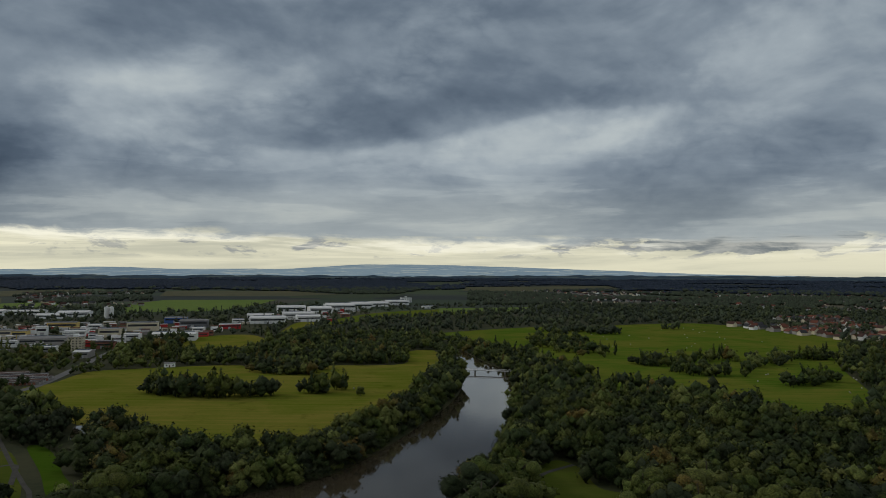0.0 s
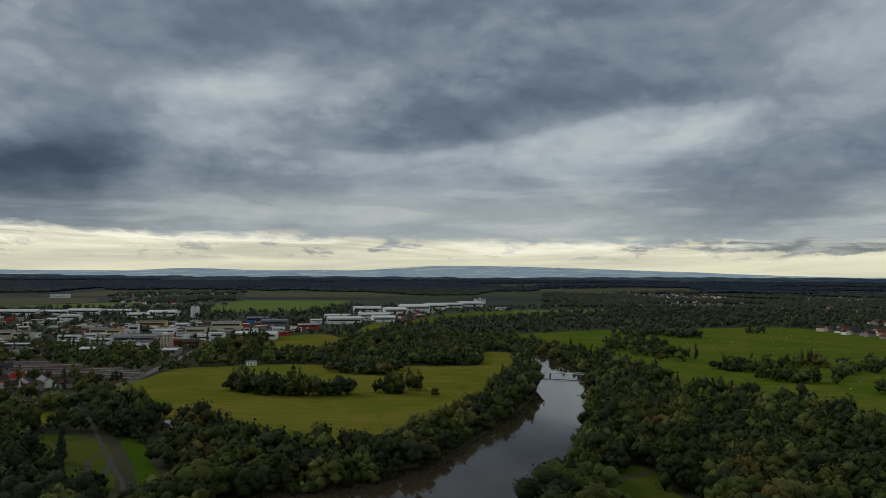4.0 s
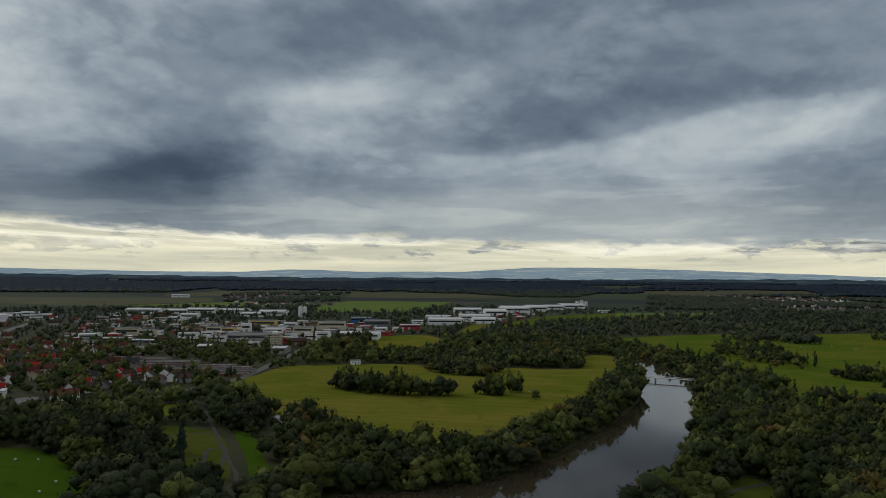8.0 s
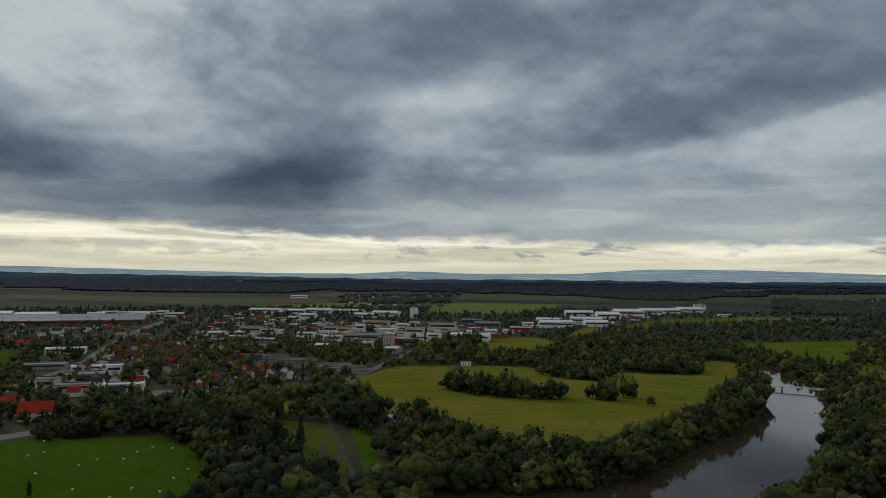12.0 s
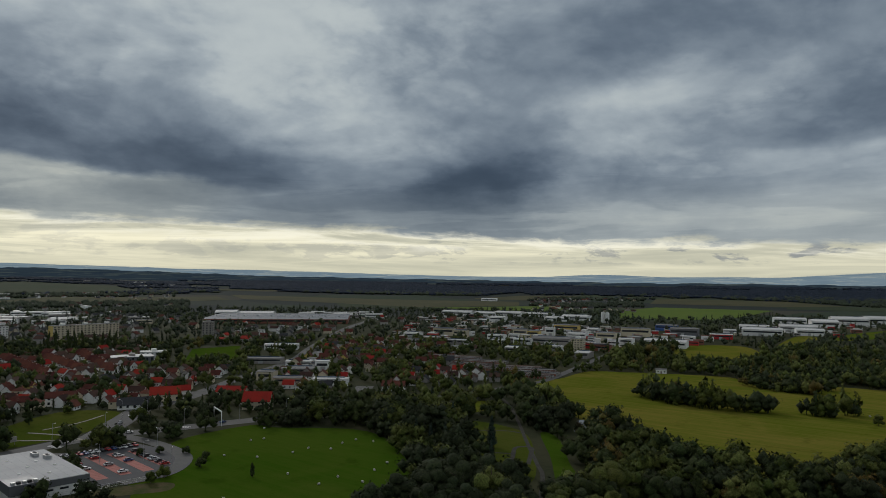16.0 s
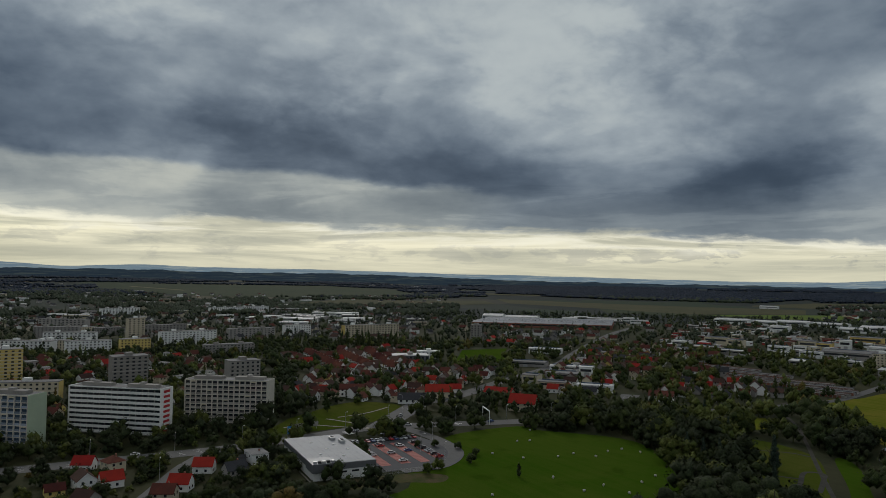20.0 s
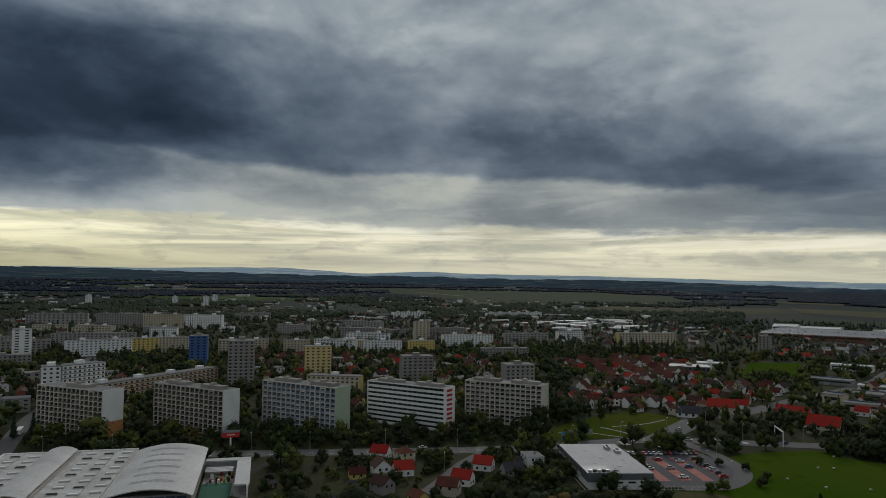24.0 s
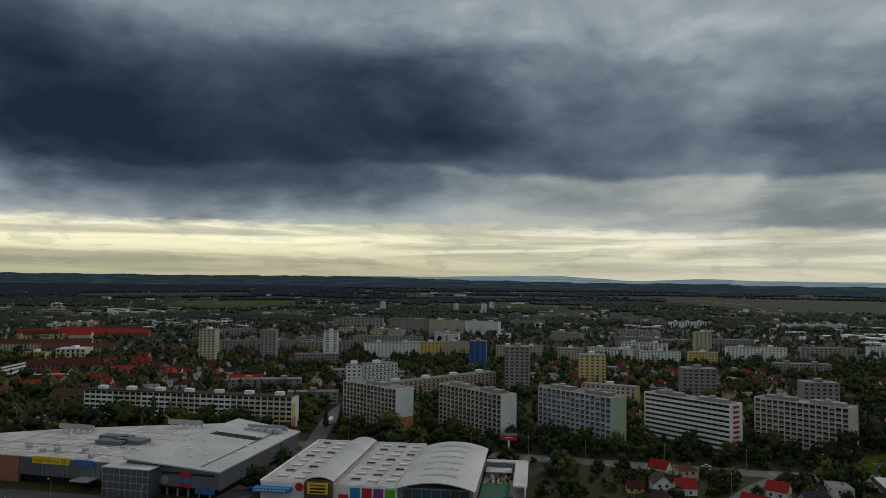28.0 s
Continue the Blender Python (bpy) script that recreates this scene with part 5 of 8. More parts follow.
    for p, q in zip(b, b[1:] + b[:1]):
        sky.poly([(p[0], p[1], p[2] - 0.3), (q[0], q[1], q[2] - 0.3), q, p])
    part("skylight", sky, SLATE, t, "dark flush roof light strip")
    ridge_gutter = Flip()
    c = [(x, y, 11.5 + (x + 0.8) * 0.066 + 0.1) for x, y in ((9, 2), (10, 2), (13.5, 86), (12.5, 86))]
    ridge_gutter.poly(c)
    for p, q in zip(c, c[1:] + c[:1]):
        ridge_gutter.poly([(p[0], p[1], p[2] - 0.3), (q[0], q[1], q[2] - 0.3), q, p])
    part("gutter", ridge_gutter, FLAT, t)
    for k in range(9):
        x, y, w = rng.uniform(55, 122), rng.uniform(8, 44), rng.uniform(10, 26)
        part("roof_lap", Flip().box(x, min(149, x + w), y, y + 0.45, 11.25, 11.32 + 0.004 * k), FLAT, t, "dirty lap in the roof sheet")
    for k in range(6):
        x, y = rng.uniform(60, 140), rng.uniform(4, 20)
        part("roof_unit", Flip().box(x, x + 2.2, y, y + 1.8, 11.25, 12.9), GALV, t)
    for k in range(34):
        x, y = rng.uniform(52, 124), rng.uniform(5, 50)
        part("roof_vent", Flip().box(x, x + rng.uniform(0.8, 2.2), y, y + 1.1, 11.25, 11.7), WHITE, t)
    for k in range(14):
        x, y = rng.uniform(4, 40), rng.uniform(8, 70)
        part("roof_vent", Flip().box(x, x + 1.4, y, y + 1.0, 11.5 + x * 0.066, 12.3 + x * 0.066), WHITE, t)
    for x0, x1, y0, y1 in ((46, 148, 12, 12.3), (46, 148, 24, 24.3), (46, 126, 36, 36.3), (46, 118, 48, 48.3), (46, 100, 60, 60.3), (66, 66.3, 2, 80), (86, 86.3, 2, 70), (106, 106.3, 2, 62), (126, 126.3, 2, 50)):
        part("roof_seam", Flip().box(x0, x1, y0, y1, 11.25, 11.31), FLAT, t)
    part("curtain_wall", Flip().box(88, 98, 0.85, 1.0, 3.6, 10.4), GLASSG, t)
    part("wall", Flip().box(99, 150.3, 0.4, 2, 0, 11.1), BRICK, t, "red cladding")
    sign = part("yellow_sign", Flip().box(73, 92, 0.5, 1.0, 8.8, 11.9), YELLOW_SIGN, t, "yellow sign with opening hours")
    arrow = Flip()
    for k in range(2):
        x = 75.6 - k * 1.3
        arrow.poly([(x + 1.0, 0.46, 11.4), (x, 0.46, 10.35), (x + 0.45, 0.46, 10.35), (x + 1.45, 0.46, 11.4)][::-1])
        arrow.poly([(x + 1.0, 0.46, 9.3), (x, 0.46, 10.35), (x + 0.45, 0.46, 10.35), (x + 1.45, 0.46, 9.3)])
    part("arrow", arrow, BLACK, sign)
    txt = bpy.data.curves.new("sign_text", "FONT")
    txt.body, txt.size, txt.align_x = "KAŽDÝ DEN 7-22", 1.75, "LEFT"
    txt.materials.append(BLACK)
    o = new("lettering", txt)
    o.parent = sign
    o.matrix_basis = Matrix.Translation((150 - 91.4, 0.42, 9.6)) @ pose(0, 0, 0, 90, 0, 0)
    part("blue_sign", Flip().box(61, 70, 0.5, 1.0, 8.8, 11.6), BLUEW, t, "blue rectangular shop sign")
    for k, c in enumerate((RED, BLUEW, RED)):
        part("poster", Flip().box(13, 18, -0.25, 0, 8.0 - k * 2.3, 10.1 - k * 2.3), c, t)
    for k in range(3):
        part("banner", Flip().box(1.5 + k * 3.0, 4.2 + k * 3.0, -0.8, -0.4, 1.9, 4.2), BLUEW, t)
    part("emblem", Flip().tube((25, -0.4, 6.4), (25, 0.05, 6.4), 1.8, 1.8, 16), GALV, t)
    part("canopy", Flip().box(58, 67, -6, 1, 4.0, 4.6), GALV, t)
    for k in range(14):
        part("cladding_joint", Flip().box(52 + k * 2.6, 52.08 + k * 2.6, 0.94, 1.0, 3.6, 10.8), BLACK, t)
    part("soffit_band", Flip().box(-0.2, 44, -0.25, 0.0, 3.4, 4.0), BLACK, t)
    part("window_strip", Flip().box(2, 27, -0.12, 0.0, 8.9, 9.9), GLASS, t)
    for k in range(10):
        part("column", Flip().box(4 + k * 5, 4.7 + k * 5, 0.4, 1.1, 0, 3.4), CONC, t)


sheet("ground_lot", [(-225, -310), (-225, -60), (-266, -36), (-276, -136), (-362, -141), (-372, -158), (-272, -150), (-270, -310)], 0.11, LOT, "asphalt forecourt of the mall", "car park")
for r in range(3):
    mb = MB()
    for k in range(22):
        mb.box(0, 5, k * 2.6, k * 2.6 + 0.12, 0, 0.03)
    solo("road_marking", mb, WHITE, "white parking bay lines on the forecourt", "road marking", kind="stuff", m=pose(-262 + r * 9, -282, 0.13, 0, 0, -2))
YELLOW_SIGN = mat("sign_yellow", (0.75, 0.55, 0.02), (0.70, 0.50, 0.02), 0.5, 0.3, 2.0, 0.0)
MAGENTA = mat("sign_purple", (0.25, 0.05, 0.25), (0.22, 0.05, 0.22), 0.5, 0.3, 2.0, 0.0)
LIME = mat("sign_green", (0.12, 0.42, 0.04), (0.10, 0.38, 0.04), 0.5, 0.3, 2.0, 0.0)
CYAN = mat("sign_blue", (0.03, 0.22, 0.50), (0.03, 0.20, 0.45), 0.5, 0.3, 2.0, 0.0)
BROWN = mat("brown_cladding", (0.14, 0.08, 0.05), (0.10, 0.06, 0.04), 0.7, 0.3, 2.0, 0.0)
mall()


def vault(x0, x1, y0, y1, z, rise, thick=0.4, k=14):
    """A curved sheet roof along x, with thickness."""
    mb = MB()
    up = [(y0 + (y1 - y0) * i / k, z + rise * math.sin(math.pi * i / k) ** 0.8) for i in range(k + 1)]
    for (ya, za), (yb, zb) in zip(up, up[1:]):
        mb.poly([(x0, ya, za), (x0, yb, zb), (x1, yb, zb), (x1, ya, za)][::-1])
        mb.poly([(x0, ya, za - thick), (x0, yb, zb - thick), (x1, yb, zb - thick), (x1, ya, za - thick)])
        for x, s in ((x0, 1), (x1, -1)):
            mb.poly([(x, ya, za), (x, yb, zb), (x, yb, zb - thick), (x, ya, za - thick)][::s])
    return mb


STAIN = mat("stained_membrane", (0.26, 0.23, 0.19), (0.44, 0.42, 0.38), 0.8, 0.15, 1.2, 0.0)


def hall():
    m = along((-360, -135.3), (-280, -130.3))
    foot(m, 0, 82, 0, 112, 2)
    t = thing("builders_hall", m, "builders' market hall with white flat and curved roofs", "market hall")
    part("wall", MB().box(0, 79.5, 0, 57, 0, 7.6), WHITE, t)
    part("wall", MB().box(4, 77, 57.2, 87.5, 0, 7.2), GREYW, t)
    part("roof", MB().box(0.4, 79, 0.4, 57, 7.6, 7.8), MEMBRANE, t, "pale roof membrane stained along the gutters")
    part("parapet", MB().box(-0.2, 79.7, -0.3, 0.4, 7.2, 8.3), WHITE, t)
    part("parapet", MB().box(-0.3, 0.4, 0.4, 57, 7.2, 8.3), WHITE, t)
    part("monitor_wall", MB().box(3, 79.0, 19.8, 30.2, 7.8, 9.2), BRICK, t, "brown side walls under the curved roof")
    part("curved_roof", vault(1.5, 80.5, 19.0, 31.0, 9.2, 1.7), PALE, t)
    part("curved_roof", vault(2, 80, 56.6, 88.4, 7.4, 3.0, k=18), PALE, t)
    for r, y in enumerate((4.5, 12.5, 36.0, 43.5, 51.0)):
        for i in range(8):
            x = 6 + i * 9.2 + (r % 2) * 1.5
            u = part("skylight", MB().box(x, x + 1.8, y, y + 4.2, 7.8, 8.2), GALV, t)
            # every third dome is black: shade inside the open frames put into colour
            part("dome", MB().box(x + 0.2, x + 1.6, y + 0.25, y + 3.95, 8.2, 8.45), WHITE if (i + r) % 3 else BLACK, u)
    for i in range(6):
        x = 12 + i * 11
        mb = MB()
        for k in range(8):
            ya, yb = 64 + k * 2, 66 + k * 2
            za, zb = [7.4 + 3.0 * math.sin(math.pi * (y - 56.6) / 31.8) ** 0.8 + 0.05 for y in (ya, yb)]
            for dx in (0, 1.7):
                mb.poly([(x + dx, ya, za + 0.1), (x + dx + 0.35, ya, za + 0.1), (x + dx + 0.35, yb, zb + 0.1), (x + dx, yb, zb + 0.1)])
        part("roof_light", mb, STEEL, t)
    for y, w in ((31.3, 1.2), (18.0, 0.8), (47.5, 0.5), (55.6, 0.8), (8.6, 0.5)):
        part("gutter", MB().box(1.0, 78.6, y, y + w, 7.8, 7.84), STAIN, t, "brown stained gutter")
    portal = part("portal", MB().box(79.5, 82.4, 19.4, 30.6, 0, 9.0), BROWN, t, "brown entrance portal")
    part("sign_panel", MB().box(83, 83.3, 21, 29.5, 4.6, 9.0), YELLOW_SIGN, portal)
    for k in range(3):
        part("sign_bar", MB().box(83.3, 83.38, 22, 28.5, 5.1 + k * 1.3, 5.8 + k * 1.3), RED if k == 2 else BLACK, portal)
    part("emblem", MB().tube((79.6, 16.5, 6.2), (80.0, 16.5, 6.2), 1.7, 1.7, 16), RED, t)
    part("awning", MB().box(79.5, 83.5, -2, 13.5, 4.4, 6.0), CYAN, t, "blue awning with unreadable lettering")
    for k in range(9):
        part("sign_bar", MB().box(83.5, 83.56, -1 + k * 1.5, 0 + k * 1.5, 5.0, 5.5), WHITE, t)
    for k, c in enumerate((RED, CYAN, RED, MAGENTA, LIME)):
        part("poster", MB().box(79.5, 79.75, 33 + k * 4.8, 37 + k * 4.8, 1.0, 6.8 if k else 4.0), c, t)
    for k in range(7):
        part("glazing", MB().box(77, 77.15, 59 + k * 3.9, 62.5 + k * 3.9, 0.6, 6.6), GLASSB, t)
    # the fenced garden yard beside it
    part("yard_floor", MB().box(14, 76, 88.6, 108, 0, 0.3), CONC, t)
    for p, q in (((14, 107.4), (62, 108)), ((14, 88.6), (14.6, 108))):
        part("yard_wall", MB().box(p[0], q[0], p[1], q[1], 0, 5.0), WHITE, t)
    part("yard_roof", MB().box(14, 19, 88.6, 108.6, 4.6, 5.2), PALE, t)
    part("yard_roof", MB().box(19, 60, 102.6, 108.6, 4.6, 5.2), PALE, t)
    for k in range(4):
        part("shelter", MB().box(22 + k * 2.2, 23.6 + k * 2.2, 89, 101, 3.0, 3.2), PALE, t)
    part("green_floor", MB().box(40, 74, 88.6, 101, 0.3, 0.5), mat("green_net", (0.02, 0.12, 0.07), (0.02, 0.10, 0.06), 0.8, 0.2, 2.0, 0.0), t)
    for k in range(26):
        x, y = rng.uniform(22, 40), rng.uniform(90, 101)
        part("pallet_stack", MB().box(x, x + 1.2, y, y + 1.0, 0.3, rng.uniform(1, 2.2)), rng.choice([RED, TILE, WHITE, GREYW, LIME]), t)


hall()
sg = thing("pylon_sign", pose(-376, -38, 0, 0, 0, 95), "tall red roadside sign on a white mast", "sign")
part("mast", MB().box(-0.4, 0.4, -0.4, 0.4, 0, 9.6), WHITE, sg)
part("panel", MB().box(-4.2, 4.2, -0.5, 0.5, 9.6, 12.2), RED, sg, "red sign panel")
part("sign_bar", MB().box(-2.2, 1.8, 0.5, 0.56, 10.75, 11.1), WHITE, sg)
part("sign_bar", MB().box(-1.8, 2.2, -0.56, -0.5, 10.75, 11.1), WHITE, sg)
part("roof", MB().gable(-4.3, 4.3, -0.6, 0.6, 12.2, 0.9, 0.1, 0.1), STEEL, sg)


# ---- houses ----
def house_proto(seed, l, w, h, rise, wall, roof, label, hip=False):
    t = thing("house", Matrix(), label, "house", "houses of the town")
    part("wall", MB().box(0, l, 0, w, 0, h) if hip else MB().house_wall(0, l, 0, w, h, rise), wall, t)
    part("roof", MB().hip(0, l, 0, w, h, rise) if hip else MB().gable(0, l, 0, w, h, rise), roof, t)
    part("chimney", MB().box(l * 0.62, l * 0.62 + 0.7, w * 0.55, w * 0.55 + 0.7, h, h + rise + 0.9), BRICK, t)
    pane = boxmesh("window", 0, 1.3, -0.06, 0.06, 0, 1.4, GLASS)
    z = 3.6 if h > 4.6 else 1.0
    for x in (0.18, 0.62):
        at(part("window", pane, None, t), l * x, 0, z)
    for x in (0.22, 0.62):
        o = at(part("window", pane, None, t), l, w * x, z)
        o.rotation_euler = (0, 0, math.pi / 2)
    t["size"] = (l, w)
    return t


TILE_RED = mat("bright_red_tile", (0.34, 0.030, 0.022), (0.24, 0.028, 0.02), 0.8, 0.2, 2.0, 0.1, bump=0.3, spec=0.06)
PROTO = [
    house_proto(1, 11, 9, 5.4, 3.6, CREAM, TILE, "cream family house with a red tiled roof"),
    house_proto(2, 10, 8.5, 3.4, 4.2, WHITE, TILE, "white cottage with a steep red roof"),
    house_proto(3, 13, 9.5, 5.6, 3.8, WHITE, TILE_DULL, "white house with a brown tiled roof"),
    house_proto(4, 10, 10, 5.6, 3.2, CREAM, TILE, "square house with a red hipped roof", True),
    house_proto(5, 12, 9, 3.2, 4.0, GREYW, SLATE, "grey house with a dark roof"),
    house_proto(6, 11, 8.5, 5.2, 3.4, GREYW, TILE_DULL, "grey rendered house with a dull brown roof"),
    house_proto(7, 9, 7, 3.0, 2.8, YELLOW, TILE, "small yellow house with a red roof"),
    house_proto(8, 16, 10, 6.0, 0.8, WHITE, FLAT, "low white building with a flat roof", True),
    house_proto(9, 11, 8.5, 4.2, 4.0, WHITE, TILE_RED, "white house with a steep bright red roof"),
]
USED = [False] * len(PROTO)


def put_house(k, x, y, turn, s=1.0):
    l, w = PROTO[k]["size"]
    s = s * 0.8
    m = pose(x, y, 0, 0, 0, turn) @ pose(-l * s / 2, -w * s / 2, 0)
    foot(m, 0, l, 0, w, 2.0)
    if not USED[k]:
        USED[k] = True
        PROTO[k].matrix_basis = m
        o = PROTO[k]
    else:
        o = copy_thing(PROTO[k], m)
    o.scale = (s, s, s)
    return o


for k, x, y, a in ((8, -364, 36, 60), (3, -357, 47, 20), (2, -333, 33, 8), (8, -331, 43, 98), (5, -305, 31, 35), (8, -335, 82, 60), (8, -312, 67, 55), (0, -298, 58, 60), (6, -329, 22, 95), (4, -325, 93, 100), (7, -342, 108, 0), (6, -290, 44, 30)):
    put_house(k, x, y, a)
    CLEAR.append([(x + 11, y - 6), (x + 11, y + 6), (x - 5, y + 6), (x - 5, y - 6)])
TOWN = [
    ([(-455, 250), (-490, 190), (-560, 190), (-600, 230), (-600, 330), (-560, 420), (-480, 320)], 18, 38, (0, 1, 2, 3, 2, 5, 6, 5, 4, 2, 5, 8)),
    ([(-490, 170), (-500, 20), (-550, -30), (-570, 60), (-560, 140)], 22, 40, (0, 3, 5, 2, 6, 8)),
    ([(-420, 420), (-410, 350), (-470, 390), (-560, 480), (-660, 600), (-600, 660), (-520, 600), (-470, 520)], 20, 35, (1, 2, 5, 4, 7, 0, 6, 8)),
    ([(-600, 340), (-600, 250), (-760, 255), (-790, 330), (-800, 480), (-720, 420)], 19, 20, (0, 1, 5, 2, 8)),
    ([(-600, 20), (-640, -60), (-740, -80), (-850, -60), (-840, 180), (-640, 200)], 24, 30, (0, 3, 5, 2, 7, 8)),
    ([(-500, -210), (-560, -240), (-740, -280), (-740, -180), (-640, -110)], 25, 30, (0, 3, 5, 2, 7)),
    ([(-450, -330), (-520, -300), (-680, -330), (-700, -480), (-560, -470)], 26, 35, (0, 3, 5, 2, 7, 3, 8)),
    ([(-330, 520), (-350, 480), (-385, 500), (-370, 545)], 17, 30, (4, 5, 2)),
    ([(-620, 600), (-540, 640), (-480, 700), (-560, 800), (-700, 760), (-720, 680)], 25, 35, (7, 5, 4, 1, 7, 3)),
    ([(-760, 560), (-700, 700), (-820, 840), (-950, 900), (-1000, 760), (-880, 600)], 36, 40, (7, 4, 5, 0, 7)),
    ([(-480, 560), (-400, 450), (-350, 430), (-345, 490), (-400, 560), (-470, 610)], 21, 30, (4, 5, 2, 1, 8)),
]


def pick(poly, step, jitter, rs):
    xs, ys = [p[0] for p in poly], [p[1] for p in poly]
    g = np.stack(np.meshgrid(np.arange(min(xs), max(xs), step), np.arange(min(ys), max(ys), step)), 2).reshape(-1, 2)
    g = g + rs.uniform(-jitter, jitter, g.shape) * step
    return g[inside(poly, g[:, 0], g[:, 1])]


def taken(x, y, w=5.0):
    x, y = np.asarray(x, float), np.asarray(y, float)
    hit = np.zeros(x.shape, bool)
    for p in CLEAR:
        u, v = [c[0] for c in p], [c[1] for c in p]
        near = (x > min(u)) & (x < max(u)) & (y > min(v)) & (y < max(v))
        if near.any():
            hit[near] |= inside(p, x[near], y[near])
    for rw, line in ROADS.values():
        hit |= near_line(smooth_line(line, 3), x, y, rw + w)
    return hit


def sector(a0, a1, r0, r1):
    p = [(a0 + (a1 - a0) * i / 4, r0) for i in range(5)] + [(a1 - (a1 - a0) * i / 4, r1) for i in range(5)]
    return [(-r * math.sin(radians(a)), r * math.cos(radians(a))) for a, r in p]


class Joined:
    """Many distant buildings in a few meshes, one for each material."""
    def __init__(self):
        self.m = {}

    def add(self, src, x, y, turn, material, s=1.0):
        dst = self.m.setdefault(material, MB())
        c, q, z, n = math.cos(radians(turn)) * s, math.sin(radians(turn)) * s, float(land(x, y)), len(dst.v)
        dst.v += [(x + p[0] * c - p[1] * q, y + p[0] * q + p[1] * c, z + p[2] * s) for p in src.v]
        dst.f += [tuple(n + i for i in f) for f in src.f]

    def house(self, x, y, turn, wall, roof, l, w, h, rise, panes=True):
        self.add(MB().house_wall(-l / 2, l / 2, -w / 2, w / 2, h, rise), x, y, turn, wall)
        self.add(MB().gable(-l / 2, l / 2, -w / 2, w / 2, h, rise), x, y, turn, roof)
        for u in (-0.3, 0.1) if panes else ():
            self.add(MB().box(l * u, l * u + 1.4, -w / 2 - 0.05, -w / 2, h - 2.2, h - 0.9), x, y, turn, GLASS)
            self.add(MB().box(l / 2, l / 2 + 0.05, w * u, w * u + 1.3, h - 2.2, h - 0.9), x, y, turn, GLASS)

    def shed(self, x, y, turn, wall, roof, l, w, h):
        self.add(MB().box(0, l, 0, w, 0, h), x, y, turn, wall)
        self.add(MB().box(-0.2, l + 0.2, -0.2, w + 0.2, h, h + 0.4), x, y, turn, roof)
        self.add(MB().box(1.0, l - 1.0, -0.06, 0, h * 0.45, h * 0.7), x, y, turn, GLASS)

    def done(self, name, label, category):
        t = thing(name, Matrix(), label, category, kind="stuff")
        for k, mb in self.m.items():
            tagged(part("glazing" if k is GLASS else "roofs" if k in (TILE, TILE_DULL, TILE_RED, SLATE, PALE, FLAT) else "walls", mb, k, t), kind="stuff")


# terraces of narrow row houses, cream gables under brown and red roofs
for a, b, n in (((-780, 305), (-641, 281), 11), ((-762, 335), (-636, 311), 10), ((-768, 374), (-618, 328), 10)):
    for i in range(n):
        x, y = a[0] + (b[0] - a[0]) * i / (n - 1), a[1] + (b[1] - a[1]) * i / (n - 1)
        put_house((1, 1, 1, 6 if a[1] > 340 else 1)[i % 4], x, y, 22, 1.25)
    CLEAR.append([(a[0] - 6, a[1] - 14), (b[0] + 8, b[1] - 14), (b[0] + 8, b[1] + 8), (a[0] - 6, a[1] + 8)])
for k, x, y, a in ((1, -503, 228, 35), (8, -515, 214, 35), (8, -522, 196, 125), (0, -524, 262, 30), (8, -577, 330, 30), (8, -474, 306, 60)):
    put_house(k, x, y, a)
HOUSE_SPOTS = []
for poly, step, turn, kinds in TOWN:
    g = pick(poly, step, 0.24, nrg)
    for (x, y), off in zip(g, taken(g[:, 0], g[:, 1], 7)):
        if not off:
            HOUSE_SPOTS.append((math.hypot(x, y), x, y, turn + rng.choice((0, 90)) + rng.uniform(-8, 8), rng.choice(kinds)))
HOUSE_SPOTS.sort()
LOOKS = ((CREAM, TILE), (WHITE, TILE), (WHITE, TILE_DULL), (CREAM, TILE), (GREYW, SLATE), (GREYW, TILE_DULL), (YELLOW, TILE), (WHITE, FLAT), (WHITE, TILE_RED))
rest = Joined()
for i, (r, x, y, a, k) in enumerate(HOUSE_SPOTS):
    if i < 222:
        put_house(k, x, y, a)
    else:
        foot(pose(x, y, 0, 0, 0, a), -4.5, 4.5, -4, 4, 1.0)
        rest.house(x, y, a, *LOOKS[k], rng.uniform(8.5, 12), rng.uniform(7.5, 9), rng.uniform(3, 5.6), 0.6 if k == 7 else rng.uniform(2.8, 3.8))
rest.done("town_houses", "crowded small houses with red and brown roofs", "houses")


def long_roof(a, b, deep, h, rise, wall, label, roof=TILE, name="tenement", floors=3):
    l = math.hypot(b[0] - a[0], b[1] - a[1])
    m = along(a, b)
    foot(m, 0, l, 0, deep)
    t = thing(name, m, label, name, "red-roofed tenements" if name == "tenement" else "houses of the town")
    part("wall", MB().house_wall(0, l, 0, deep, h, rise), wall, t)
    part("roof", MB().gable(0, l, 0, deep, h, rise), roof, t)
    row = row_mesh(l, int(l / 4), 1.4, -0.05, 0.2, 0, 1.6, GLASS)
    for f in range(floors):
        tagged(at(part("window_strip", row, None, t), 0, 0, 1.2 + f * 3.0), kind="stuff")
    for k in range(int(l / 14)):
        part("chimney", MB().box(6 + k * 14, 7 + k * 14, deep * 0.5, deep * 0.5 + 1, h + rise - 1, h + rise + 1.4), BRICK, t)


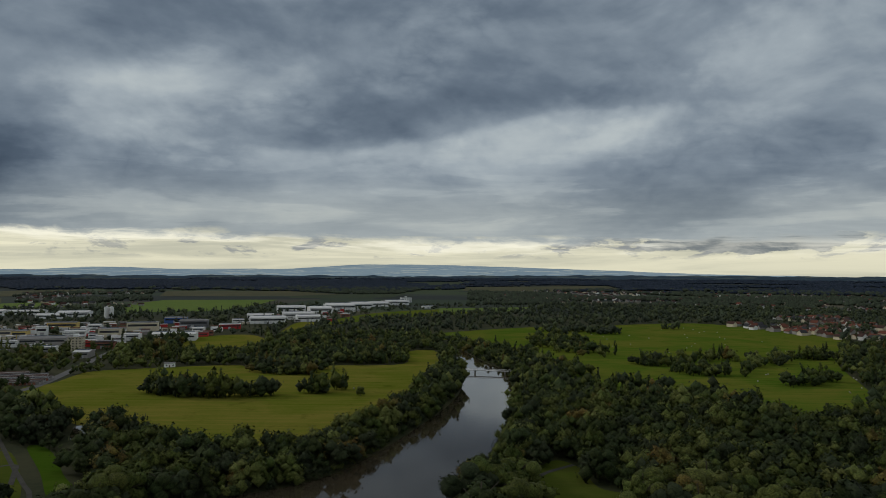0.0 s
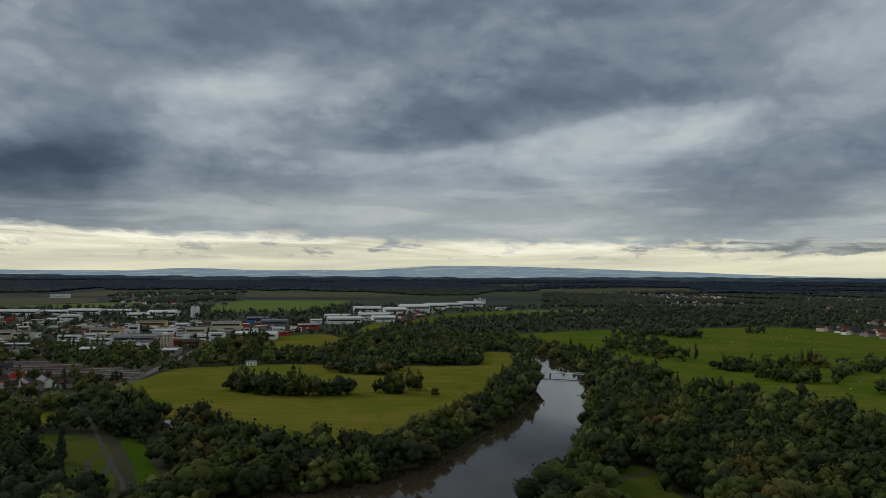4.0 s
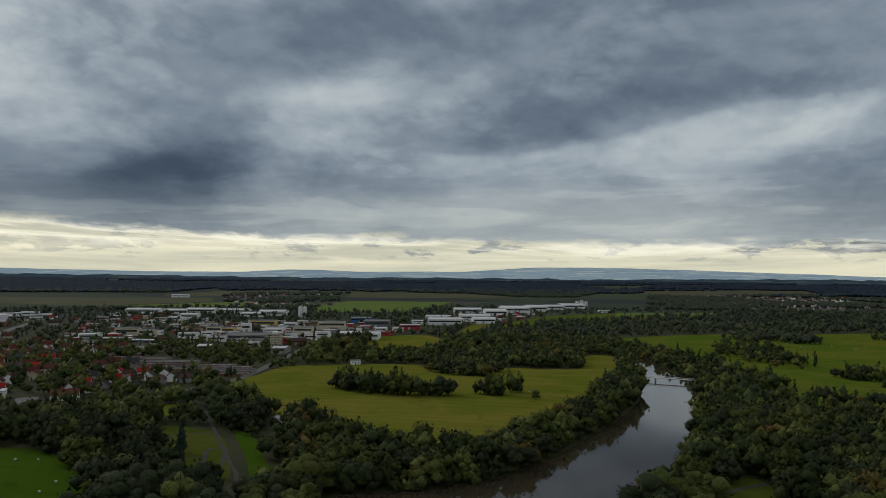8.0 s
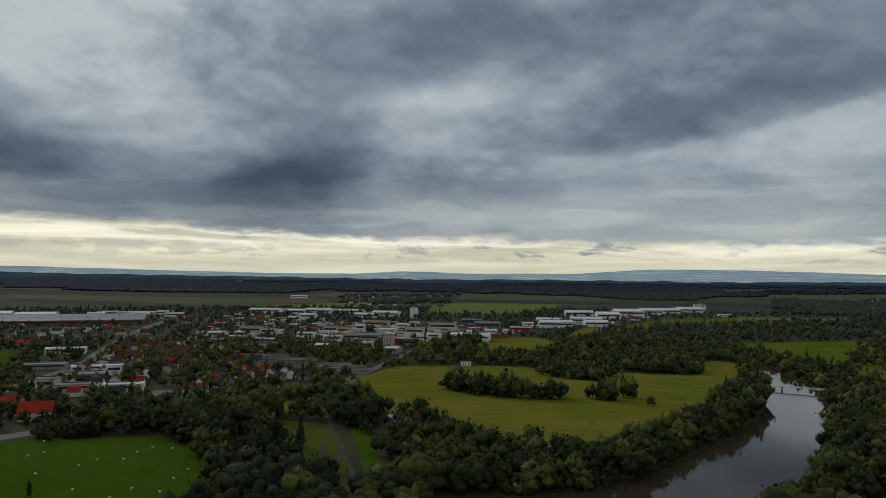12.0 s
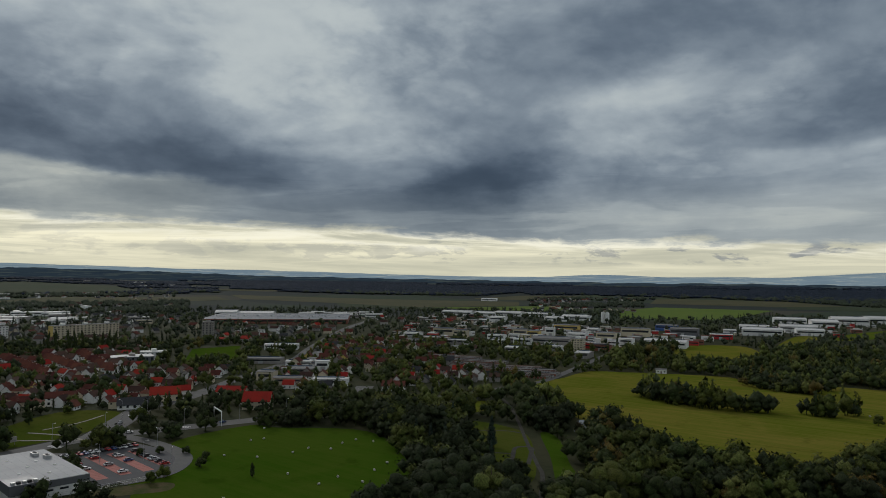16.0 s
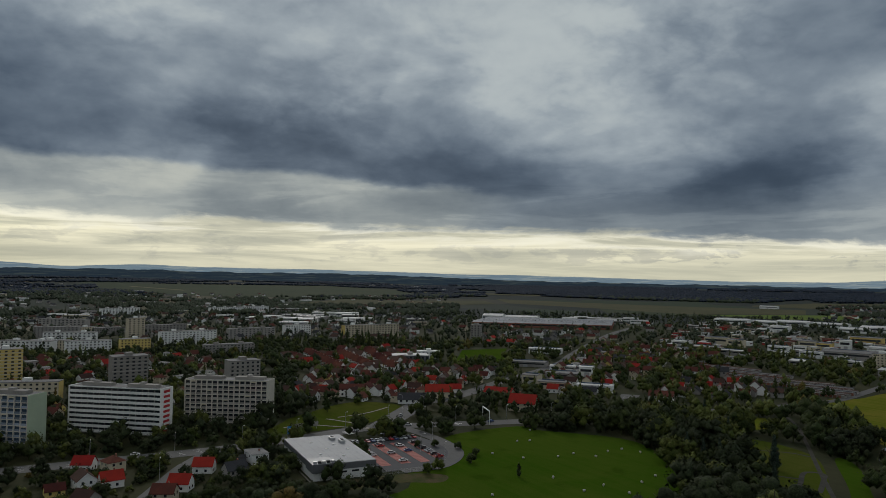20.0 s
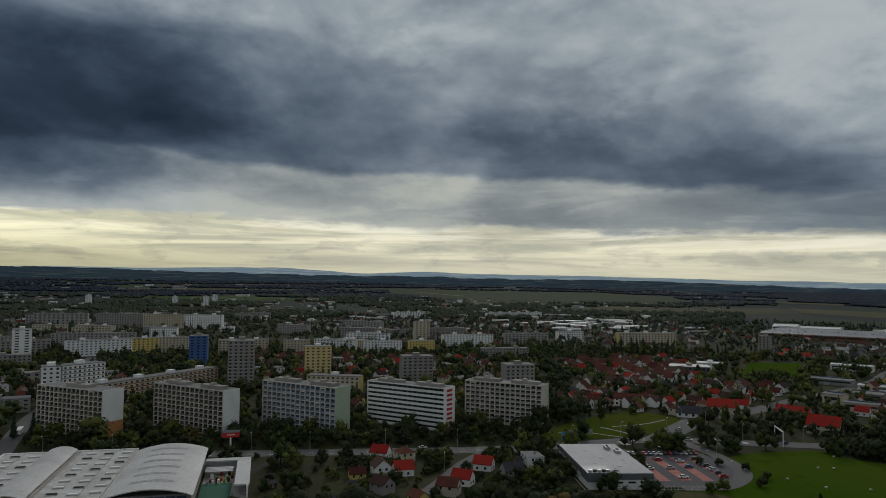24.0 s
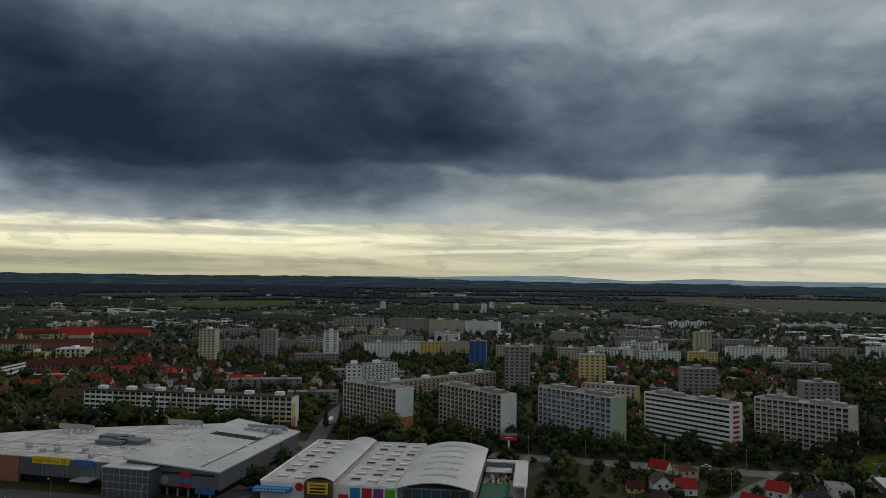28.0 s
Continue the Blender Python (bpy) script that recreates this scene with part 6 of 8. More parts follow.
for a, b, w in (((-800, -745), (-850, -640), CREAM), ((-760, -640), (-800, -570), GREYW), ((-600, -520), (-640, -470), BRICK), ((-949, -830), (-993, -805), YELLOW), ((-1123, -843), (-1152, -768), CREAM)):
    long_roof(a, b, 12, 10 if a[1] < 0 else 5, 5, w, "long tenement with a bright red tiled roof")
for a, b, d, h, rise, w, r, f, lab in (
    ((-449, 242), (-439, 260), 9, 3.2, 3.9, WHITE, SLATE, 1, "long white inn with a dark roof"), ((-496, 218), (-487, 234), 10, 5.6, 3.2, WHITE, TILE, 2, "white three-storey house with a red roof"),
    ((-509, 203), (-505, 213), 9, 3.2, 3.0, CREAM, TILE, 1, "cream house with a red tiled roof"), ((-523, 184), (-514, 201), 9, 3.4, 3.0, CREAM, TILE_DULL, 1, "cream double house with a brown roof"),
    ((-460, 271), (-450, 288), 11, 5.0, 4.6, CREAM, TILE_RED, 1, "broad house with a bright red roof"), ((-447, 314), (-430, 326), 11, 3.6, 3.4, CREAM, TILE_RED, 1, "broad house with a bright red roof"),
    ((-391, 295), (-377, 306), 12, 5.6, 5.2, CREAM, TILE_RED, 2, "tall house with a steep bright red roof"), ((-374, 411), (-360, 421), 11, 4.0, 3.2, WHITE, TILE, 1, "pale villa with a pinkish roof"),
    ((-453, -372), (-459, -348), 12, 8.0, 4.4, BRICK, TILE_DULL, 2, "brick house with a brown roof beside the car park"), ((-573, -298), (-579, -272), 14, 6.0, 5.2, CREAM, TILE_RED, 2, "large villa with a red roof"),
    ((-634, -458), (-640, -435), 14, 3.6, 3.6, CREAM, TILE_RED, 1, "low house with a wide red roof"), ((-683, -467), (-689, -448), 12, 5.6, 4.6, CREAM, TILE_RED, 2, "house with a red roof"), ((-623, -399), (-630, -377), 12, 5.0, 3.6, WHITE, TILE, 2, "white house with a red roof"),
):
    long_roof(a, b, d, h, rise, w, lab, r, "house", f)
block((-672, 355), (-656, 390), 24, 7, 1, 9, STEEL, "low sports hall with a pale sloping roof", None, False, PALE, "sports_hall", "sports hall")
block((-689, 395), (-678, 418), 16, 8, 2, 6, WHITE, "white annexe of the sports hall", None, False, PALE, "sports_hall", "sports hall")
# red-roofed factory and the station west of the towers
for a, b, d, h, w in (((-990, -877), (-1018, -798), 16, 9, CREAM), ((-956, -761), (-968, -730), 18, 11, CREAM), ((-1024, -778), (-1056, -691), 18, 9, BRICK), ((-1060, -860), (-1085, -800), 16, 9, CREAM)):
    long_roof(a, b, d, h, 6, w, "long factory wing with a bright red roof", TILE_RED, "tenement", 2)
block((-718, -585), (-728, -555), 26, 14, 3, 6, CREAM, "tan hall with a rounded white roof", None, False, PALE, "market_hall", "hall")
block((-718, -628), (-725, -604), 14, 9, 2, 6, YELLOW, "bright yellow station building", None, False, FLAT, "station", "station")
for k, (a, b) in enumerate((((-564, -515), (-638, -543)), ((-580, -538), (-652, -560)), ((-607, -560), (-680, -582)), ((-580, -494), (-593, -463)))):
    l = math.hypot(b[0] - a[0], b[1] - a[1])
    m = along(b, a)
    foot(m, 0, l, 0, 7, 4)
    t = thing("platform_canopy", m, "long pale platform roof on posts", "canopy", "platform roofs of the station")
    part("roof", MB().box(0, l, 0, 6, 4.6, 5.0), PALE, t)
    part("platform", MB().box(0, l, -1, 7, 0, 0.6), CONC, t)
    for j in range(int(l / 8)):
        part("post", MB().box(2 + j * 8, 2.3 + j * 8, 2.9, 3.2, 0.6, 4.6), GALV, t)
# ---- garages, industry and the far town ----
for i, (a, b) in enumerate((((-514, 641), (-483, 653)), ((-492, 615), (-436, 627)), ((-468, 593), (-393, 613)), ((-447, 575), (-375, 586)), ((-410, 570), (-343, 597)), ((-385, 563), (-322, 587)), ((-352, 561), (-312, 573)), ((-332, 547), (-308, 552)))):
    for k in range(2):
        l = math.hypot(b[0] - a[0], b[1] - a[1])
        m = along(a, b) @ pose(0, 9.5 * k, 0)
        foot(m, 0, l, 0, 6, 4)
        t = thing("garage_row", m, "row of low garages with flat felt roofs", "garages", "garage rows")
        part("wall", MB().box(0, l, 0, 6, 0, 2.4), GREYW, t)
        part("roof", MB().box(-0.2, l + 0.2, -0.3, 6.3, 2.4, 2.65), (SLATE, BROWNFELT, TILE_DULL)[(i + k) % 3], t)
        part("roof_edge", MB().box(-0.25, l + 0.25, -0.4, -0.3, 2.35, 2.7), PALE, t, "pale metal roof edge")
        door = boxmesh("garage_door", 0, 2.4, -0.05, 0.0, 0.1, 2.1, BROWN if k else BRICK)
        for j in range(int(l / 3.2)):
            at(part("garage_door", door, None, t), 0.4 + j * 3.2, 0, 0)


def works(x, y, l, w, h, turn, wall, roof, label):
    m = pose(x, y, float(land(x, y)), 0, 0, turn)
    foot(m, 0, l, 0, w, 6)
    t = thing("industrial_hall", m, label, "industrial hall", "halls of the works")
    part("wall", MB().box(0, l, 0, w, 0, h), wall, t)
    part("roof", MB().gable(0, l, 0, w, h, w * 0.05, 0.4, 0.3), roof, t)
    part("window_band", MB().box(1.5, l - 1.5, -0.06, 0, h * 0.55, h * 0.8), GLASS, t)
    part("gate", MB().box(l * 0.4, l * 0.4 + 4.5, -0.08, 0, 0, min(4.5, h * 0.5)), GALV, t)
    part("roof_light", MB().box(l * 0.1, l * 0.9, w * 0.5 - 0.8, w * 0.5 + 0.8, h + w * 0.05, h + w * 0.05 + 0.9), GLASSB, t)


def front(a, b, deep, high, wall, roof, label):
    """A works hall whose street front runs from a to b."""
    works(a[0], a[1], math.hypot(b[0] - a[0], b[1] - a[1]), deep, high, math.degrees(math.atan2(b[1] - a[1], b[0] - a[0])), wall, roof, label)


# the works quarter, hall by hall: street front from a to b, depth, height
for a, b, d, h, w, r in (
    ((-569, 911), (-548, 916), 16, 11, CREAM, FLAT), ((-549, 917), (-531, 921), 14, 9.5, YELLOW, FLAT),
    ((-575, 1047), (-536, 1056), 16, 11, YELLOW, FLAT), ((-540, 956), (-527, 961), 13, 12, WHITE, PALE),
    ((-490, 830), (-440, 842), 34, 8, GREYW, FLAT), ((-506, 811), (-483, 818), 12, 7, WHITE, PALE),
    ((-498, 947), (-472, 954), 22, 7, WHITE, PALE), ((-527, 1069), (-509, 1074), 20, 6, WHITE, PALE),
    ((-449, 940), (-423, 946), 14, 11, CREAM, FLAT), ((-456, 1040), (-415, 1051), 14, 12, CREAM, FLAT),
):
    front(a, b, d, h, w, r, {WHITE: "white works hall with a pale flat roof", CREAM: "cream factory office with window bands", YELLOW: "ochre yellow works building with flat roof", GREYW: "grey works hall with a wide felt roof"}[w])
for a, b, d, h, w, r in (
    ((-672, 851), (-641, 859), 13, 10.5, CREAM, FLAT), ((-630, 845), (-610, 850), 12, 10, CREAM, FLAT),
    ((-617, 759), (-582, 766), 11, 6.5, CREAM, PALE), ((-579, 748), (-542, 756), 12, 6, GREYW, PALE),
    ((-671, 782), (-647, 786), 14, 8, WHITE, PALE), ((-606, 711), (-587, 713), 12, 7, WHITE, FLAT),
    ((-568, 842), (-544, 848), 14, 7, WHITE, PALE), ((-542, 804), (-516, 810), 10, 4.5, WHITE, PALE),
    ((-457, 714), (-438, 719), 22, 6, GREYW, PALE), ((-429, 762), (-411, 767), 14, 6, WHITE, PALE),
):
    front(a, b, d, h, w, r, {WHITE: "white workshop with a flat roof", CREAM: "cream workshop with rows of windows", GREYW: "grey shed with a pale sheet roof"}[w])
for a, b, d, h, w, r in (
    ((-368, 717), (-353, 720), 24, 6, GREYW, PALE), ((-392, 804), (-368, 808), 12, 7, BRICK, TILE_DULL),
    ((-423, 853), (-411, 856), 10, 5, WHITE, PALE), ((-398, 900), (-380, 903), 16, 8, WHITE, PALE),
    ((-360, 892), (-336, 898), 30, 9, WHITE, PALE), ((-335, 899), (-310, 905), 36, 8, WHITE, PALE),
    ((-461, 1194), (-427, 1202), 24, 9, BLUEW, FLAT), ((-402, 1101), (-362, 1110), 26, 11, STEEL, FLAT),
    ((-349, 1003), (-333, 1006), 14, 8, WHITE, PALE), ((-335, 1081), (-305, 1090), 16, 7, RED, PALE),
):
    front(a, b, d, h, w, r, {WHITE: "white hall with a pale roof in the works quarter", BRICK: "low brick works building", GREYW: "grey shed with a pale sheet roof", BLUEW: "blue clad warehouse with a flat roof", STEEL: "dark steel clad warehouse with flat roof", RED: "red shop hall with a pale roof"}[w])
for a, b, d, h in (
    ((-357, 1221), (-328, 1227), 18, 5), ((-318, 1188), (-262, 1202), 44, 10), ((-353, 1299), (-307, 1310), 36, 8), ((-351, 1532), (-294, 1548), 46, 11),
    ((-296, 1331), (-239, 1345), 46, 9), ((-252, 1247), (-213, 1258), 40, 9), ((-274, 1487), (-230, 1500), 60, 11), ((-259, 1605), (-197, 1622), 70, 12),
    ((-213, 1695), (-167, 1708), 70, 11), ((-175, 1789), (-134, 1801), 60, 9), ((-145, 1858), (-88, 1876), 60, 10), ((-48, 1715), (-19, 1724), 14, 5),
):
    front(a, b, d, h, WHITE, PALE, "long white warehouse with a pale sheet roof")
for a, b, d, h in (
    ((-994, 1289), (-927, 1309), 40, 10), ((-939, 1325), (-886, 1340), 40, 8), ((-898, 1358), (-839, 1374), 44, 9), ((-850, 1393), (-783, 1411), 40, 7),
    ((-784, 1169), (-754, 1177), 20, 11), ((-789, 1137), (-766, 1143), 20, 6.5), ((-728, 1286), (-685, 1298), 40, 7), ((-712, 1327), (-660, 1342), 50, 9), ((-1412, 2054), (-1364, 2076), 30, 8),
):
    front(a, b, d, h, WHITE, PALE, "white factory hall at the edge of the fields")
# shops and workshops along the road out of town
for a, b, d, h, w in (((-479, 375), (-467, 382), 12, 9, CREAM), ((-458, 375), (-440, 390), 12, 6, CREAM), ((-497, 455), (-487, 463), 12, 9, WHITE), ((-432, 393), (-410, 410), 12, 5.5, WHITE), ((-500, 418), (-478, 437), 20, 5.5, GREYW), ((-593, 447), (-563, 471), 16, 5, GREYW), ((-683, 545), (-654, 571), 16, 6, WHITE), ((-545, 461), (-527, 478), 14, 4.5, WHITE)):
    front(a, b, d, h, w, PALE if w is WHITE else FLAT, "low commercial building with pale walls and a flat roof")
far_works = Joined()
# yards, huts and stores between the halls
for poly, step in (([(-520, 800), (-700, 1080), (-560, 1180), (-398, 1171), (-305, 1030), (-337, 880), (-393, 793)], 27), ([(-720, 780), (-1000, 1240), (-880, 1330), (-640, 1060), (-600, 760)], 38), ([(-380, 1180), (-300, 1560), (-170, 1640), (-200, 1180)], 44)):
    g = pick(poly, step, 0.42, nrg)
    for (x, y), off in zip(g, taken(g[:, 0], g[:, 1], 5)):
        if not off:
            l, d = rng.uniform(8, 20), rng.uniform(6, 11)
            foot(pose(x, y, 0, 0, 0, 20), 0, l, 0, d, 2)
            far_works.shed(x, y, rng.choice((15, 20, 105)) + rng.uniform(-6, 6), rng.choice((WHITE, WHITE, CREAM, GREYW, RED, BRICK)), rng.choice((PALE, PALE, FLAT, TILE)), l, d, rng.uniform(3, 6.5))
for poly, step in (([(-1250, 430), (-1500, 420), (-1640, 700), (-1330, 640)], 62), ([(-1120, 960), (-1010, 1080), (-1150, 1200), (-1300, 1060)], 60)):
    g = pick(poly, step, 0.42, nrg)
    for (x, y), off in zip(g, taken(g[:, 0], g[:, 1], 8)):
        l, d = rng.uniform(0.5, 1.0) * step, rng.uniform(14, 30)
        if not off:
            foot(pose(x, y, 0, 0, 0, -45), 0, l, 0, d, 4)
            far_works.shed(x, y, rng.choice((45, 62)), rng.choice((WHITE, WHITE, GREYW)), PALE, l, d, rng.uniform(5, 9))
def sawtooth():
    """The great factory: long brick front under rows of glazed saw-tooth roofs."""
    m = along((-1127, 764), (-941, 940))
    foot(m, 0, 256, 0, 150, 6)
    t = thing("factory", m, "huge brick factory with rows of glazed saw-tooth roofs", "factory")
    part("wall", MB().box(0, 256, 0, 150, 0, 8), BRICK, t)
    part("window_band", MB().box(3, 253, -0.08, 0, 3.5, 6.2), GLASS, t)
    for k in range(15):
        y = k * 10
        mb = MB()
        a = [(0, y, 8), (256, y, 8), (256, y + 10, 10.6), (0, y + 10, 10.6)]
        mb.poly(a).poly([(p[0], p[1], p[2] - 0.3) for p in a][::-1])
        part("roof_bay", mb, ROOFGREY, t)
        part("roof_glazing", MB().box(0, 256, y + 9.8, y + 10, 8, 10.6), GLASSB, t)
    for k in range(10):
        part("roof_vent", MB().box(12 + k * 25, 15 + k * 25, 44, 47, 9, 12.6), GALV, t)


sawtooth()
front((-1271, 887), (-1241, 919), 60, 11, WHITE, PALE, "white factory annexe with a pale roof")
front((-1256, 933), (-1204, 982), 50, 8, WHITE, PALE, "white factory annexe with a pale roof")
block((-882, 595), (-871, 604), 12, 21, 6, 3, CONC, "grey concrete stair tower block", None, True)
block((-406, 781), (-392, 784), 14, 15, 5, 4, CREAM, "beige concrete grain tower", None, True, name="grain_tower", category="tower")
si = thing("silo", pose(-614, 1316, 0), "pair of white grain silos", "silo")
for k in range(2):
    s = part("silo_body", MB().tube((k * 9, 0, 0), (k * 9, 0, 20), 4, 4, 16), WHITE, si)
    part("cap", MB().tube((k * 9, 0, 20), (k * 9, 0, 22.5), 4, 0.6, 16), GALV, s)
block((-117, 2023), (-88, 2032), 14, 14, 4, 6, WHITE, "white concrete works tower", None, True)


VILLAGES = [[(456, 1222), (601, 1400), (760, 1400), (680, 1065), (560, 880), (507, 985)], [(-520, 800), (-700, 1080), (-560, 1180), (-398, 1171), (-305, 1030), (-337, 880), (-393, 793)]]


def far_houses(zones, name, label, reds=(TILE, TILE_DULL, TILE, SLATE, TILE_RED)):
    """Distant houses, thinning out by chance."""
    js = Joined()
    for poly, step in zones:
        g = pick(poly, step, 0.42, nrg)
        for (x, y), off in zip(g, taken(g[:, 0], g[:, 1], 6)):
            if not off and noise.noise((x / 260, y / 260, 7.7)) > -0.22:
                js.house(x, y, rng.choice((20, 110)) + rng.uniform(-18, 18), rng.choice((WHITE, CREAM, GREYW, GREYW, CONC)), rng.choice(reds), rng.uniform(9, 14), rng.uniform(8, 10), rng.uniform(3.2, 6), rng.uniform(2.5, 4), False)
    js.done(name, label, "houses")


def far_sheds(zones, name, label):
    js = Joined()
    for poly, step, big in zones:
        g = pick(poly, step, 0.42, nrg)
        for (x, y), off in zip(g, taken(g[:, 0], g[:, 1], 6)):
            if not off and not any(inside(polar(f[2]), np.array([x]), np.array([y]))[0] for f in PLAIN):
                foot(pose(x, y, 0, 0, 0, 0), -6, 6, -6, 6, 2)
                js.shed(x, y, rng.choice((75, 80, 170)) + rng.uniform(-12, 12), rng.choice((WHITE, WHITE, GREYW, CREAM)), rng.choice((PALE, FLAT, PALE)), rng.uniform(0.5, 1.0) * big, rng.uniform(9, 16), rng.uniform(4, 10))
    js.done(name, label, "buildings")


far_works.done("far_works", "white and grey halls of a far industrial quarter", "industrial halls")
far_houses([([(456, 1222), (601, 1400), (760, 1400), (680, 1065), (560, 880), (507, 985)], 22)], "far_village", "village of red-roofed houses beyond the meadow", (TILE, TILE_DULL, TILE, SLATE))
far_houses([(sector(22.5, 30.5, 1850, 2750), 46), (sector(-18, -4, 2100, 2900), 70), (sector(-32, -8, 1900, 2800), 75)], "far_village", "distant village of dull-roofed houses on the plain", (TILE_DULL, SLATE, TILE, TILE_DULL))
far_houses([(sector(60, 100, 1000, 1700), 46), (sector(100, 140, 980, 2000), 46), (sector(58, 138, 1700, 3000), 92)], "far_town", "distant quarter of houses between trees", (TILE, TILE_DULL, SLATE, TILE_DULL, SLATE))
far_houses([(sector(112, 140, 640, 1000), 27), (sector(40, 60, 900, 1500), 84)], "far_town", "red-roofed houses behind the tower blocks")
far_sheds([(sector(121, 131, 2200, 2500), 85, 55), (sector(117, 123, 1550, 1850), 75, 60), (sector(69, 74, 1850, 2000), 70, 70), (sector(84, 92, 1480, 1720), 85, 50), (sector(60, 138, 1250, 2900), 170, 40), (sector(58, 140, 2900, 4200), 260, 60)], "far_buildings", "scattered white and grey buildings on the plain")
for p, q, h, f, w, lab in (
    ((87.8, 1155), (85.0, 1140), 15, 5, GREYW, "grey five-storey apartment block"),
    ((87.5, 1350), (84.6, 1290), 16, 5, GREYW, "pale five-storey apartment block"),
    ((87.2, 1055), (83.9, 1038), 14, 4, WHITE, "white four-storey apartment block"),
    ((89.7, 945), (86.7, 910), 14, 4, WHITE, "white four-storey apartment block"),
    ((74.7, 1050), (71.3, 1072), 15, 5, GREYW, "grey five-storey apartment block"),
    ((106.6, 1275), (104.3, 1230), 15, 5, CREAM, "cream five-storey apartment block"),
    ((101.7, 1178), (99.8, 1170), 15, 5, WHITE, "white five-storey apartment block"),
    ((92.5, 1245), (90.3, 1208), 15, 5, GREYW, "grey five-storey apartment block"),
    ((88.0, 940), (85.8, 918), 14, 4, CREAM, "cream four-storey apartment block"),
    ((109.2, 1500), (105.8, 1480), 24, 8, GREYW, "long grey apartment block"),
    ((118, 1300), (115.5, 1330), 12, 4, GREYW, "grey four-storey apartment block"),
    ((112.5, 1050), (110.0, 1040), 15, 5, GREYW, "brownish five-storey apartment block"),
    ((129.5, 1560), (126.5, 1640), 12, 4, CREAM, "cream four-storey apartment block"),
    ((83.5, 1750), (81, 1800), 15, 5, WHITE, "white five-storey apartment block"),
    ((95.5, 1650), (93, 1700), 15, 5, GREYW, "grey five-storey apartment block"),
):
    a, b = polar((p, q))
    block(a, b, 12, h, f, 12, w, lab)
for a, r in ((106.0, 2440), (100.2, 2340), (98.0, 2345), (97.4, 2460)):
    p = polar(((a, r), (a - 0.42, r)))
    block(p[0], p[1], 16, 30, 10, 4, WHITE, "distant pale tower block", None, True, group="tower blocks")


CLEAR += [[(x + a, y + b) for a, b in ((5, -16), (9, 4), (-5, 6), (-6, -8))] for x, y in ((-208, 313), (-229, 301), (-240, 303))]
CLEAR += [[(-210, 408), (-196, 408), (-157, 322), (-171, 316)], [(-262, 652), (-238, 662), (-222, 600), (-245, 588)]]


